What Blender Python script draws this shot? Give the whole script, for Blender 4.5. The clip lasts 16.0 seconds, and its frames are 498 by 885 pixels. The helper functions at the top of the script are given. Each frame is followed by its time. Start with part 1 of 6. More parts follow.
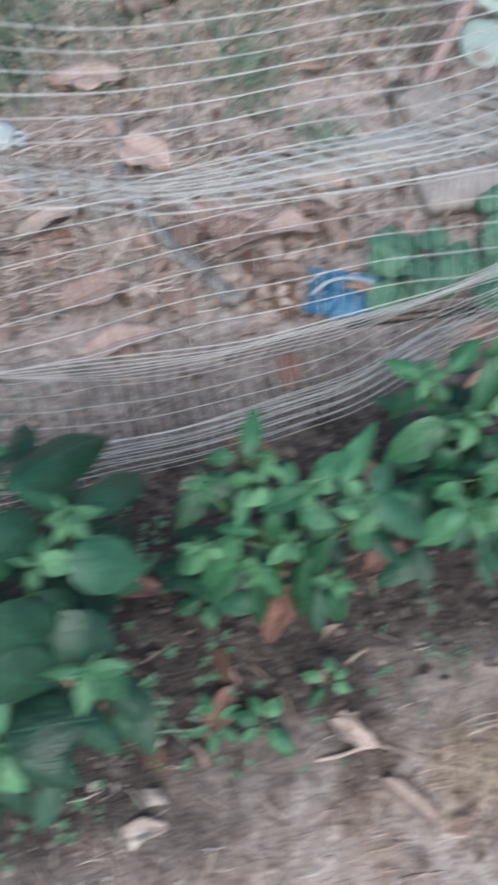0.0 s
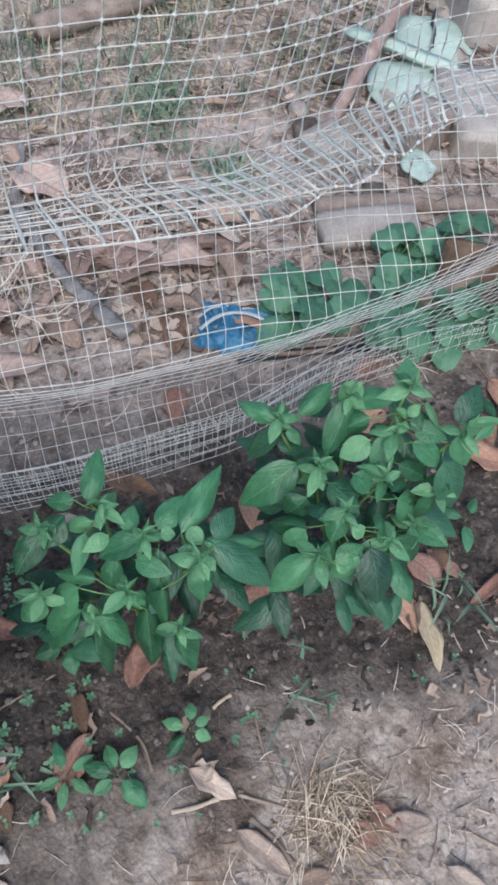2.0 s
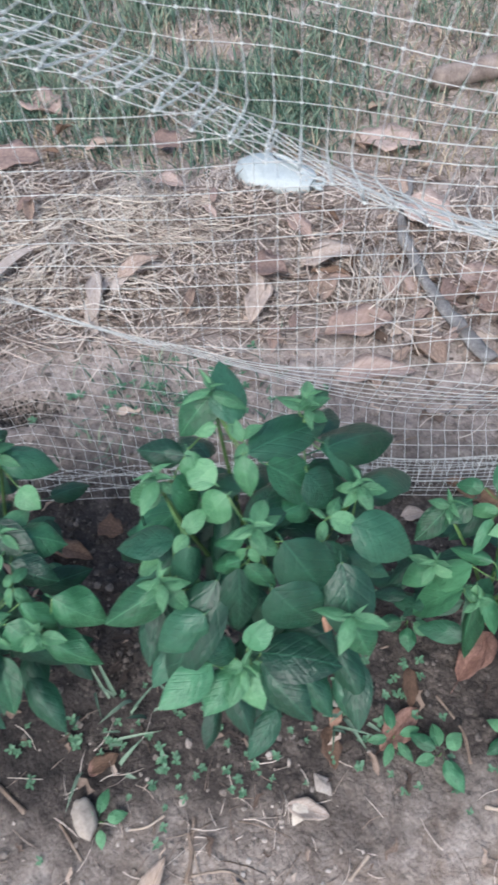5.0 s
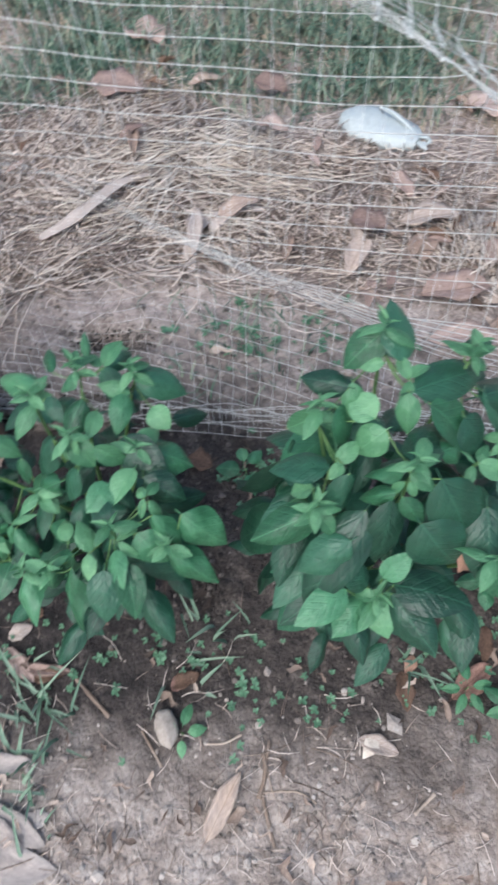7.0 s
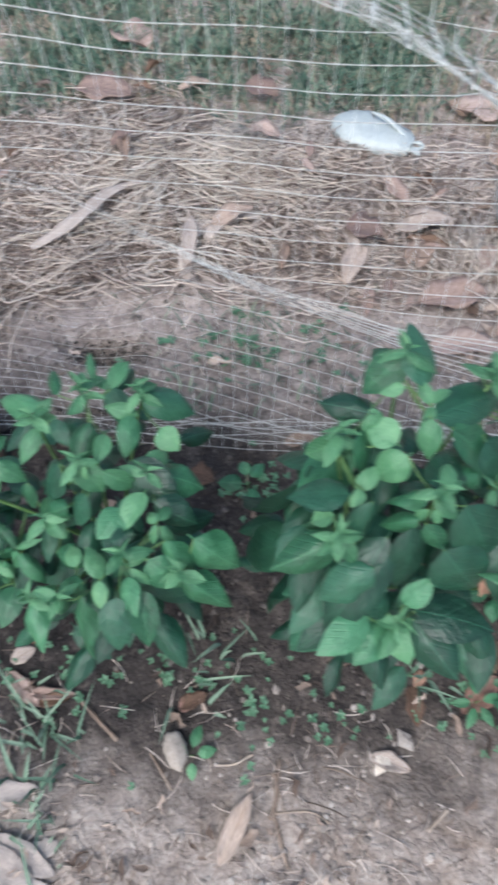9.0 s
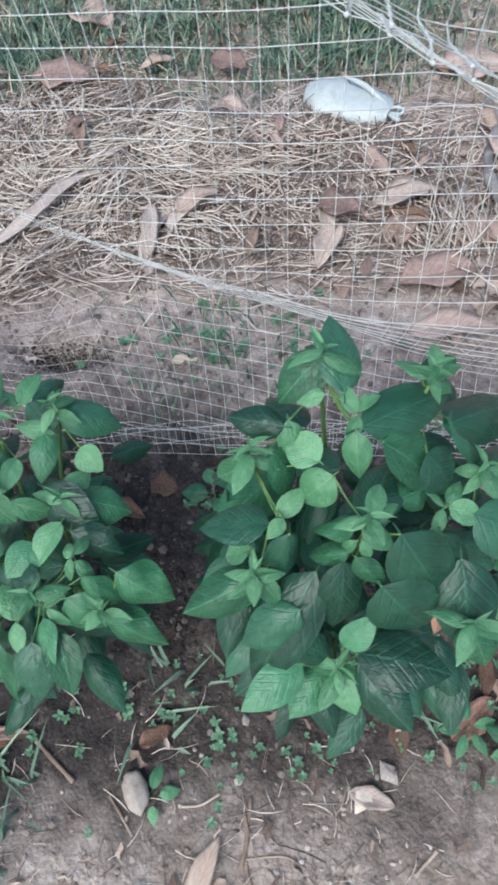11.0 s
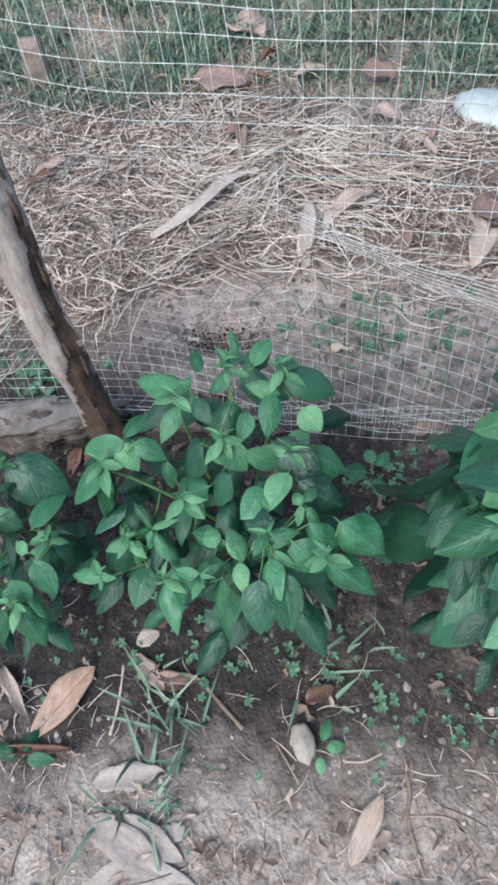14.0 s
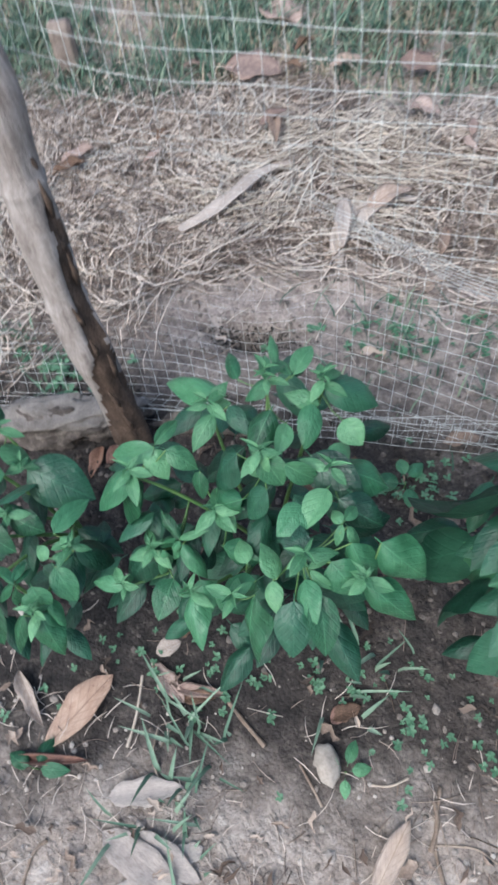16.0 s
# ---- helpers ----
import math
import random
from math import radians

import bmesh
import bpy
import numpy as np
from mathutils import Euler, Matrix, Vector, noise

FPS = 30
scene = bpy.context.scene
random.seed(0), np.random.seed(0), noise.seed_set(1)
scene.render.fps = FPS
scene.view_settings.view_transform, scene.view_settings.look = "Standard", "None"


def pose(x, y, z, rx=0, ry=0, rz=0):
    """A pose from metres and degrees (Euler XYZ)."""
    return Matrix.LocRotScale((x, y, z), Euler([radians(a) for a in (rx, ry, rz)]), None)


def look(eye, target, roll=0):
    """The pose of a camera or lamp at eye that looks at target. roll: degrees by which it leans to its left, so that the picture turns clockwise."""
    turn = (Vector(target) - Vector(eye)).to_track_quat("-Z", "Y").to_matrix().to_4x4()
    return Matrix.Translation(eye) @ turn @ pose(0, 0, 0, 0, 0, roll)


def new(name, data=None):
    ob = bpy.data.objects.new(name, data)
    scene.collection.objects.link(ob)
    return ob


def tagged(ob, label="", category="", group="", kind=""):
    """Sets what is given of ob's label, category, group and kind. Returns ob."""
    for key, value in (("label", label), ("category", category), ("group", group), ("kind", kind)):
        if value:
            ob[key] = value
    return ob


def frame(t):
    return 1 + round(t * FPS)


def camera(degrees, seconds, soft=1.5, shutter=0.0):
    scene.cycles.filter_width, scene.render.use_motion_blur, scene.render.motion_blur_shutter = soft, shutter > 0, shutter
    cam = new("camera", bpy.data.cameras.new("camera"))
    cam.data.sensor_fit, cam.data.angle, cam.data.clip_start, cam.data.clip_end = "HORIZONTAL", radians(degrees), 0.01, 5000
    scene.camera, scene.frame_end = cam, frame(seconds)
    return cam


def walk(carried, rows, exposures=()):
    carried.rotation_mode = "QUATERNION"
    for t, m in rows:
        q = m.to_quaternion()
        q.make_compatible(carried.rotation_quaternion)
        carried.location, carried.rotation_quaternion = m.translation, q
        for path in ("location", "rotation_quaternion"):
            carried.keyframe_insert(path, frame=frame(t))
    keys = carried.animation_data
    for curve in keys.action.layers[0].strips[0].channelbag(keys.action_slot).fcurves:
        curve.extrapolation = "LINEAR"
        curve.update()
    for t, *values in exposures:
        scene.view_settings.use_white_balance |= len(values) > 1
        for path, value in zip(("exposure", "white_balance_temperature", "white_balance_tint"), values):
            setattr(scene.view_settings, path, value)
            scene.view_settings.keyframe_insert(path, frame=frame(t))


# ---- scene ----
cam = camera(40.2, 16.0, 3.0, 0.8)
PATH = [
    (0, (0.059, -0.028, 1.277), (0.378, 0.865, -0.484), 3.6),
    (0.5, (0.222, -0.061, 1.296), (0.704, 0.846, -0.42), 11.1),
    (1, (0.273, -0.065, 1.284), (0.761, 0.83, -0.437), 7.6),
    (1.2, (0.274, -0.061, 1.283), (0.768, 0.831, -0.437), 8.4),
    (1.5, (0.256, -0.05, 1.283), (0.718, 0.845, -0.444), 9.5),
    (2, (0.235, -0.04, 1.285), (0.673, 0.871, -0.441), 9.5),
    (2.5, (0.234, -0.033, 1.269), (0.615, 0.853, -0.483), 7.6),
    (3, (0.212, -0.02, 1.254), (0.454, 0.898, -0.507), 3.7),
    (3.5, (0.175, -0.02, 1.263), (0.347, 0.931, -0.488), -0.7),
    (4, (0.072, -0.037, 1.272), (0.107, 0.917, -0.485), -2.0),
    (4.5, (-0.037, -0.086, 1.321), (-0.094, 0.968, -0.378), -1.2),
    (5, (-0.103, -0.134, 1.338), (-0.242, 0.957, -0.333), -5.4),
    (5.2, (-0.125, -0.148, 1.346), (-0.263, 0.952, -0.319), -4.7),
    (7.3, (-0.303, -0.213, 1.344), (-0.504, 0.762, -0.391), 0.3),
    (7.5, (-0.328, -0.222, 1.343), (-0.58, 0.739, -0.392), -0.8),
    (8, (-0.375, -0.201, 1.336), (-0.589, 0.739, -0.416), 0.1),
    (8.5, (-0.394, -0.183, 1.337), (-0.598, 0.76, -0.415), 0.2),
    (9, (-0.319, -0.164, 1.349), (-0.438, 0.828, -0.383), 0.5),
    (9.1, (-0.304, -0.163, 1.349), (-0.409, 0.829, -0.385), 0.9),
    (9.5, (-0.212, -0.097, 1.293), (-0.337, 0.875, -0.45), -1.9),
    (9.7, (-0.173, -0.043, 1.253), (-0.362, 0.901, -0.5), -6.0),
    (11.8, (-0.271, -0.096, 1.277), (-0.495, 0.852, -0.47), -8.3),
    (12, (-0.329, -0.129, 1.291), (-0.599, 0.846, -0.434), -7.7),
    (12.5, (-0.42, -0.186, 1.308), (-0.796, 0.779, -0.403), -9.4),
    (13, (-0.444, -0.2, 1.305), (-0.8, 0.755, -0.416), -8.7),
    (13.3, (-0.467, -0.207, 1.307), (-0.849, 0.737, -0.414), -8.0),
    (13.5, (-0.46, -0.205, 1.31), (-0.85, 0.745, -0.406), -8.9),
    (14, (-0.411, -0.188, 1.306), (-0.762, 0.77, -0.414), -10.1),
    (14.5, (-0.411, -0.181, 1.311), (-0.763, 0.78, -0.407), -9.9),
    (15, (-0.422, -0.18, 1.318), (-0.782, 0.793, -0.392), -10.2),
    (15.5, (-0.429, -0.191, 1.32), (-0.815, 0.799, -0.374), -11.4),
    (16, (-0.461, -0.149, 1.282), (-0.835, 0.78, -0.448), -9.8),
]
walk(cam, [(t, look(eye, target, roll)) for t, eye, target, roll in PATH], [(0.0, 0.60, 5920, 9), (3.0, 0.66, 5900, 9), (5.0, 0.82, 5900, 9.5), (9.0, 0.79, 5860, 8.5), (12.5, 0.83, 5800, 6.5), (16.0, 0.84, 5820, 6.5)])

# ---- light ----
world = bpy.data.worlds.new("overcast_sky")
scene.world = world
world.use_nodes = True
wn = world.node_tree.nodes
sky = wn.new("ShaderNodeTexSky")
sky.sky_type, sky.sun_disc, sky.sun_elevation, sky.sun_rotation = "NISHITA", False, radians(48), radians(200)
sky.dust_density, sky.air_density = 4.0, 1.0
world.node_tree.links.new(sky.outputs[0], wn["Background"].inputs[0])
wn["Background"].inputs[1].default_value = 0.13
sun = new("sun", bpy.data.lights.new("sun", "SUN"))
sun.data.energy, sun.data.angle, sun.data.color = 1.1, radians(28), (1.0, 0.97, 0.93)
sun.matrix_world = look((-1.0, -2.6, 6.0), (0, 0.4, 0))


# ---- materials ----
def material(name):
    m = bpy.data.materials.new(name)
    m.use_nodes = True
    nt = m.node_tree
    return m, nt, nt.nodes["Principled BSDF"]


def node(nt, kind, **inputs):
    n = nt.nodes.new(kind)
    for key, value in inputs.items():
        n.inputs[key.replace("_", " ")].default_value = value
    return n


def ramp(nt, fac, stops):
    r = nt.nodes.new("ShaderNodeValToRGB")
    el = r.color_ramp.elements
    while len(el) < len(stops):
        el.new(0.5)
    for e, (p, c) in zip(el, stops):
        e.position, e.color = p, (*c, 1)
    nt.links.new(fac, r.inputs[0])
    return r.outputs[0]


def noise_at(nt, coord, scale, detail=4.0, rough=0.6):
    n = node(nt, "ShaderNodeTexNoise", Scale=scale, Detail=detail, Roughness=rough)
    nt.links.new(coord, n.inputs["Vector"])
    return n.outputs["Fac"]


def mix(nt, fac, a, b, mode="MIX"):
    m = nt.nodes.new("ShaderNodeMix")
    m.data_type, m.blend_type = "RGBA", mode
    for sock, v in ((m.inputs[0], fac), (m.inputs[6], a), (m.inputs[7], b)):
        if isinstance(v, (int, float)):
            sock.default_value = v
        elif isinstance(v, tuple):
            sock.default_value = (*v, 1)
        else:
            nt.links.new(v, sock)
    return m.outputs[2]


def calc(nt, op, a, b=0.0, c=0.0):
    m = nt.nodes.new("ShaderNodeMath")
    m.operation = op
    for sock, v in zip(m.inputs, (a, b, c)):
        if isinstance(v, (int, float)):
            sock.default_value = v
        else:
            nt.links.new(v, sock)
    return m.outputs[0]


def bump(nt, bsdf, height, strength, distance):
    b = node(nt, "ShaderNodeBump", Strength=strength, Distance=distance)
    nt.links.new(height, b.inputs["Height"])
    nt.links.new(b.outputs[0], bsdf.inputs["Normal"])


def mottled(name, dark, mid, light, scale, rough=0.85, depth=0.002, spread=0.0, per=None, metal=0.0, rib=False):
    """A rough natural surface: two scales of mottling, fine relief, and a shift of tone from piece to piece."""
    m, nt, bsdf = material(name)
    co = nt.nodes.new("ShaderNodeTexCoord").outputs["Object"]
    big, fine = noise_at(nt, co, scale), noise_at(nt, co, scale * 9, 5)
    fac = calc(nt, "ADD", calc(nt, "MULTIPLY", big, 0.6), calc(nt, "MULTIPLY", fine, 0.4))
    if per == "object":
        rnd = nt.nodes.new("ShaderNodeObjectInfo").outputs["Random"]
    elif per == "island":
        rnd = nt.nodes.new("ShaderNodeNewGeometry").outputs["Random Per Island"]
    if per:
        fac = calc(nt, "ADD", fac, calc(nt, "MULTIPLY", calc(nt, "SUBTRACT", rnd, 0.5), spread))
    col = ramp(nt, fac, ((0.3, dark), (0.5, mid), (0.72, light)))
    if rib:
        sep = nt.nodes.new("ShaderNodeSeparateXYZ")
        nt.links.new(co, sep.inputs[0])
        across = calc(nt, "ABSOLUTE", sep.outputs[1])
        wave = calc(nt, "SINE", calc(nt, "MULTIPLY", calc(nt, "SUBTRACT", sep.outputs[0], calc(nt, "MULTIPLY", across, 0.6)), 44.0))
        vein = calc(nt, "MULTIPLY", calc(nt, "POWER", calc(nt, "MAXIMUM", wave, 0.0), 8.0), 0.35)
        col = mix(nt, calc(nt, "MAXIMUM", calc(nt, "MULTIPLY", calc(nt, "LESS_THAN", across, 0.022), 0.6), vein), col, dark)
    nt.links.new(col, bsdf.inputs["Base Color"])
    bsdf.inputs["Roughness"].default_value, bsdf.inputs["Metallic"].default_value = rough, metal
    bump(nt, bsdf, calc(nt, "ADD", fine, big), 0.6, depth)
    return m


# the near edge of the moist bed: (x * 0.4 + 0.5, (y + 0.3) / 0.6 as a grey)
EDGE = [(x * 0.4 + 0.5, ((y + 0.3) / 0.6,) * 3) for x, y in ((-1.25, -0.24), (-1.0, -0.215), (-0.77, -0.155), (-0.5, -0.125), (-0.2, -0.10), (0.1, -0.045), (0.4, 0.02), (0.6, 0.05), (0.9, -0.05))]


def soil_material():
    """Pale dry crust in the path, dark moist earth in the bed, grey-brown dust behind the net."""
    m, nt, bsdf = material("garden_soil")
    co = nt.nodes.new("ShaderNodeTexCoord").outputs["Object"]
    n1, n2, n3 = noise_at(nt, co, 5, 5), noise_at(nt, co, 22, 7, 0.75), noise_at(nt, co, 150, 5, 0.75)
    soft = calc(nt, "ADD", calc(nt, "MULTIPLY", n2, 0.68), calc(nt, "MULTIPLY", n3, 0.32))
    bent = nt.nodes.new("ShaderNodeVectorMath")
    bent.operation = "MULTIPLY_ADD"
    wild = node(nt, "ShaderNodeTexNoise", Scale=40.0, Detail=3.0)
    nt.links.new(co, wild.inputs["Vector"])
    nt.links.new(wild.outputs["Color"], bent.inputs[0])
    bent.inputs[1].default_value = (0.02, 0.02, 0.02)
    nt.links.new(co, bent.inputs[2])
    cells = []
    for scale in (48.0, 130.0):
        vor = node(nt, "ShaderNodeTexVoronoi", Scale=scale)
        nt.links.new(bent.outputs[0], vor.inputs["Vector"])
        tone = nt.nodes.new("ShaderNodeSeparateXYZ")
        nt.links.new(vor.outputs["Color"], tone.inputs[0])
        cells.append((vor.outputs["Distance"], tone.outputs[0]))
    crumb = calc(nt, "ADD", calc(nt, "MULTIPLY", calc(nt, "SUBTRACT", cells[0][1], 0.5), 0.05), calc(nt, "MULTIPLY", calc(nt, "SUBTRACT", cells[1][1], 0.5), 0.06))
    gap = calc(nt, "MULTIPLY", calc(nt, "MAXIMUM", 0.0, calc(nt, "SUBTRACT", cells[1][0], 0.5)), -0.12)
    grain = calc(nt, "ADD", soft, calc(nt, "ADD", crumb, gap))
    relief = calc(nt, "ADD", soft, calc(nt, "ADD", calc(nt, "MULTIPLY", cells[0][0], -0.5), calc(nt, "MULTIPLY", cells[1][0], -0.3)))
    pale = ramp(nt, grain, ((0.33, (0.155, 0.126, 0.105)), (0.47, (0.295, 0.246, 0.21)), (0.62, (0.47, 0.405, 0.35))))
    crust = ramp(nt, grain, ((0.33, (0.24, 0.203, 0.175)), (0.47, (0.395, 0.343, 0.30)), (0.62, (0.555, 0.494, 0.44))))
    rusty = ramp(nt, grain, ((0.36, (0.115, 0.078, 0.054)), (0.5, (0.255, 0.182, 0.13)), (0.64, (0.43, 0.33, 0.25))))
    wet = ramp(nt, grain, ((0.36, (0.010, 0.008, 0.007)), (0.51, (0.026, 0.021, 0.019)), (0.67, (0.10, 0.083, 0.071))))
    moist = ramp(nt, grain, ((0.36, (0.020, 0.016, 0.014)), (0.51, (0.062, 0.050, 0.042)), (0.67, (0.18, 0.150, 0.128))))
    dusty = ramp(nt, grain, ((0.35, (0.18, 0.144, 0.125)), (0.48, (0.365, 0.305, 0.268)), (0.64, (0.56, 0.487, 0.435))))
    sep = nt.nodes.new("ShaderNodeSeparateXYZ")
    nt.links.new(co, sep.inputs[0])
    wob = calc(nt, "MULTIPLY", calc(nt, "SUBTRACT", n1, 0.5), 0.5)
    wob2 = calc(nt, "MULTIPLY", calc(nt, "SUBTRACT", n2, 0.5), 0.16)
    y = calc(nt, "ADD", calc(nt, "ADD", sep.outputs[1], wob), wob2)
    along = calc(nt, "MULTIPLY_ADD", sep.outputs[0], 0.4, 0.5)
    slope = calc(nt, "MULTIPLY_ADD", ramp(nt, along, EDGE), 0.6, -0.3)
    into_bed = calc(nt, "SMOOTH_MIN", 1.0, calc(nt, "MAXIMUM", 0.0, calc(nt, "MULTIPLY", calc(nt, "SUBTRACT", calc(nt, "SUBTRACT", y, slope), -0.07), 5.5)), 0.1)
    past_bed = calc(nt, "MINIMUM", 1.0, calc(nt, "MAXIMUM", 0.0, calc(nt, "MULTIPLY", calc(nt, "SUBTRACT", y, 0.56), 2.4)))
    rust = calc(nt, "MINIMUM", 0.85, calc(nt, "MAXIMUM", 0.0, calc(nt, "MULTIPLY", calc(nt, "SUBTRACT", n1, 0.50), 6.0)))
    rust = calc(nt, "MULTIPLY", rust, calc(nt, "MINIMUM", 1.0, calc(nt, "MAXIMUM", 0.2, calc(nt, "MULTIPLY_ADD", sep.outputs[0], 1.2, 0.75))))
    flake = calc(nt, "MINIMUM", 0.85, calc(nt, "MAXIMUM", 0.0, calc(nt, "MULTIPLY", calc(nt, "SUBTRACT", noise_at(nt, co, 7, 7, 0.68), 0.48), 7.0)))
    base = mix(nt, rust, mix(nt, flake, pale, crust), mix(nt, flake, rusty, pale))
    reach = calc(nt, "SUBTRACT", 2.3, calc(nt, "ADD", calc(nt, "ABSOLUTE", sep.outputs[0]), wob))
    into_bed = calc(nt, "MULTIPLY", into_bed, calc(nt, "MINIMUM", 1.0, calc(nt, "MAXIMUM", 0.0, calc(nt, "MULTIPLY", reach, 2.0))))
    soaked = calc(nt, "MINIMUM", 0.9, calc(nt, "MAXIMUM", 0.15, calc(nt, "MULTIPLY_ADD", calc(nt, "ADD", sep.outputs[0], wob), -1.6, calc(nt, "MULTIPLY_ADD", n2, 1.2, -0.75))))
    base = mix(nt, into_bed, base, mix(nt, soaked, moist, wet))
    base = mix(nt, past_bed, base, dusty)
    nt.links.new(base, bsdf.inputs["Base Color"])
    bsdf.inputs["Roughness"].default_value = 0.92
    bump(nt, bsdf, relief, 0.8, 0.010)
    return m


def bark_material(name, dark, mid, light, depth):
    """Bark with streaks and fissures along the wood."""
    m, nt, bsdf = material(name)
    co = nt.nodes.new("ShaderNodeTexCoord").outputs["Object"]
    long = node(nt, "ShaderNodeMapping", Scale=(1.0, 1.0, 0.14))
    nt.links.new(co, long.inputs["Vector"])
    streak, patch, fine = noise_at(nt, long.outputs[0], 70, 6, 0.7), noise_at(nt, co, 11, 5), noise_at(nt, co, 160, 4, 0.7)
    fac = calc(nt, "ADD", calc(nt, "ADD", calc(nt, "MULTIPLY", streak, 0.45), calc(nt, "MULTIPLY", patch, 0.4)), calc(nt, "MULTIPLY", fine, 0.15))
    nt.links.new(ramp(nt, fac, ((0.36, dark), (0.48, mid), (0.62, light))), bsdf.inputs["Base Color"])
    bsdf.inputs["Roughness"].default_value = 0.9
    bump(nt, bsdf, calc(nt, "ADD", streak, calc(nt, "MULTIPLY", fine, 0.3)), 0.8, depth)
    return m


def leaf_material(name, dark, mid, light, gloss=0.46, through_light=0.13):
    """A living leaf: midrib and side veins along the blade, tone shifting from leaf to leaf."""
    m, nt, bsdf = material(name)
    co = nt.nodes.new("ShaderNodeTexCoord").outputs["Object"]
    sep = nt.nodes.new("ShaderNodeSeparateXYZ")
    nt.links.new(co, sep.inputs[0])
    across = calc(nt, "ABSOLUTE", sep.outputs[1])
    rib = calc(nt, "LESS_THAN", across, 0.016)
    side = calc(nt, "SINE", calc(nt, "MULTIPLY", calc(nt, "SUBTRACT", sep.outputs[0], calc(nt, "MULTIPLY", across, 0.75)), 38.0))
    vein = calc(nt, "MULTIPLY", calc(nt, "POWER", calc(nt, "MAXIMUM", side, 0.0), 5.0), 0.14)
    rnd = nt.nodes.new("ShaderNodeObjectInfo").outputs["Random"]
    blotch = noise_at(nt, co, 4.0, 4)
    fac = calc(nt, "ADD", calc(nt, "MULTIPLY", blotch, 0.55), calc(nt, "MULTIPLY", rnd, 0.45))
    col = ramp(nt, fac, ((0.22, dark), (0.5, mid), (0.8, light)))
    col = mix(nt, calc(nt, "MAXIMUM", calc(nt, "MULTIPLY", rib, 0.5), calc(nt, "MULTIPLY", vein, 0.6)), col, light)
    nt.links.new(col, bsdf.inputs["Base Color"])
    bsdf.inputs["Roughness"].default_value = gloss
    bsdf.inputs["Specular IOR Level"].default_value = 0.42
    bump(nt, bsdf, calc(nt, "ADD", calc(nt, "MULTIPLY", vein, -0.7), calc(nt, "MULTIPLY", blotch, 1.0)), 0.45, 0.009)
    thin = nt.nodes.new("ShaderNodeBsdfTranslucent")
    nt.links.new(col, thin.inputs[0])
    both = nt.nodes.new("ShaderNodeMixShader")
    both.inputs[0].default_value = through_light
    nt.links.new(bsdf.outputs[0], both.inputs[1])
    nt.links.new(thin.outputs[0], both.inputs[2])
    nt.links.new(both.outputs[0], nt.nodes["Material Output"].inputs[0])
    return m


SOIL = soil_material()
CRUMB_DARK = mottled("dark_soil_crumb", (0.018, 0.015, 0.013), (0.052, 0.043, 0.037), (0.16, 0.138, 0.12), 30, 0.95, 0.002, 0.5, "island")
CRUMB_MID = mottled("grey_soil_crumb", (0.10, 0.083, 0.071), (0.20, 0.17, 0.148), (0.33, 0.29, 0.255), 30, 0.95, 0.002, 0.5, "island")
CRUMB_PALE = mottled("dry_soil_crumb", (0.15, 0.125, 0.105), (0.29, 0.25, 0.215), (0.46, 0.41, 0.36), 30, 0.95, 0.002, 0.5, "island")
GREEN = leaf_material("pepper_leaf", (0.014, 0.056, 0.027), (0.038, 0.138, 0.065), (0.090, 0.255, 0.127), 0.36)
# deep green of big old leaves; also paints shade on leaves under the crown
OLD_SHADED = leaf_material("old_and_shaded_pepper_leaf", (0.009, 0.036, 0.022), (0.021, 0.080, 0.045), (0.046, 0.145, 0.083), 0.36)
YOUNG = leaf_material("young_pepper_leaf", (0.042, 0.133, 0.063), (0.083, 0.225, 0.106), (0.150, 0.335, 0.166), 0.36)
BROAD = leaf_material("broad_weed_leaf", (0.045, 0.13, 0.075), (0.075, 0.19, 0.112), (0.12, 0.27, 0.165), 0.5)
STEM = mottled("green_stem", (0.05, 0.12, 0.035), (0.10, 0.20, 0.06), (0.17, 0.28, 0.10), 20, 0.5, 0.001)
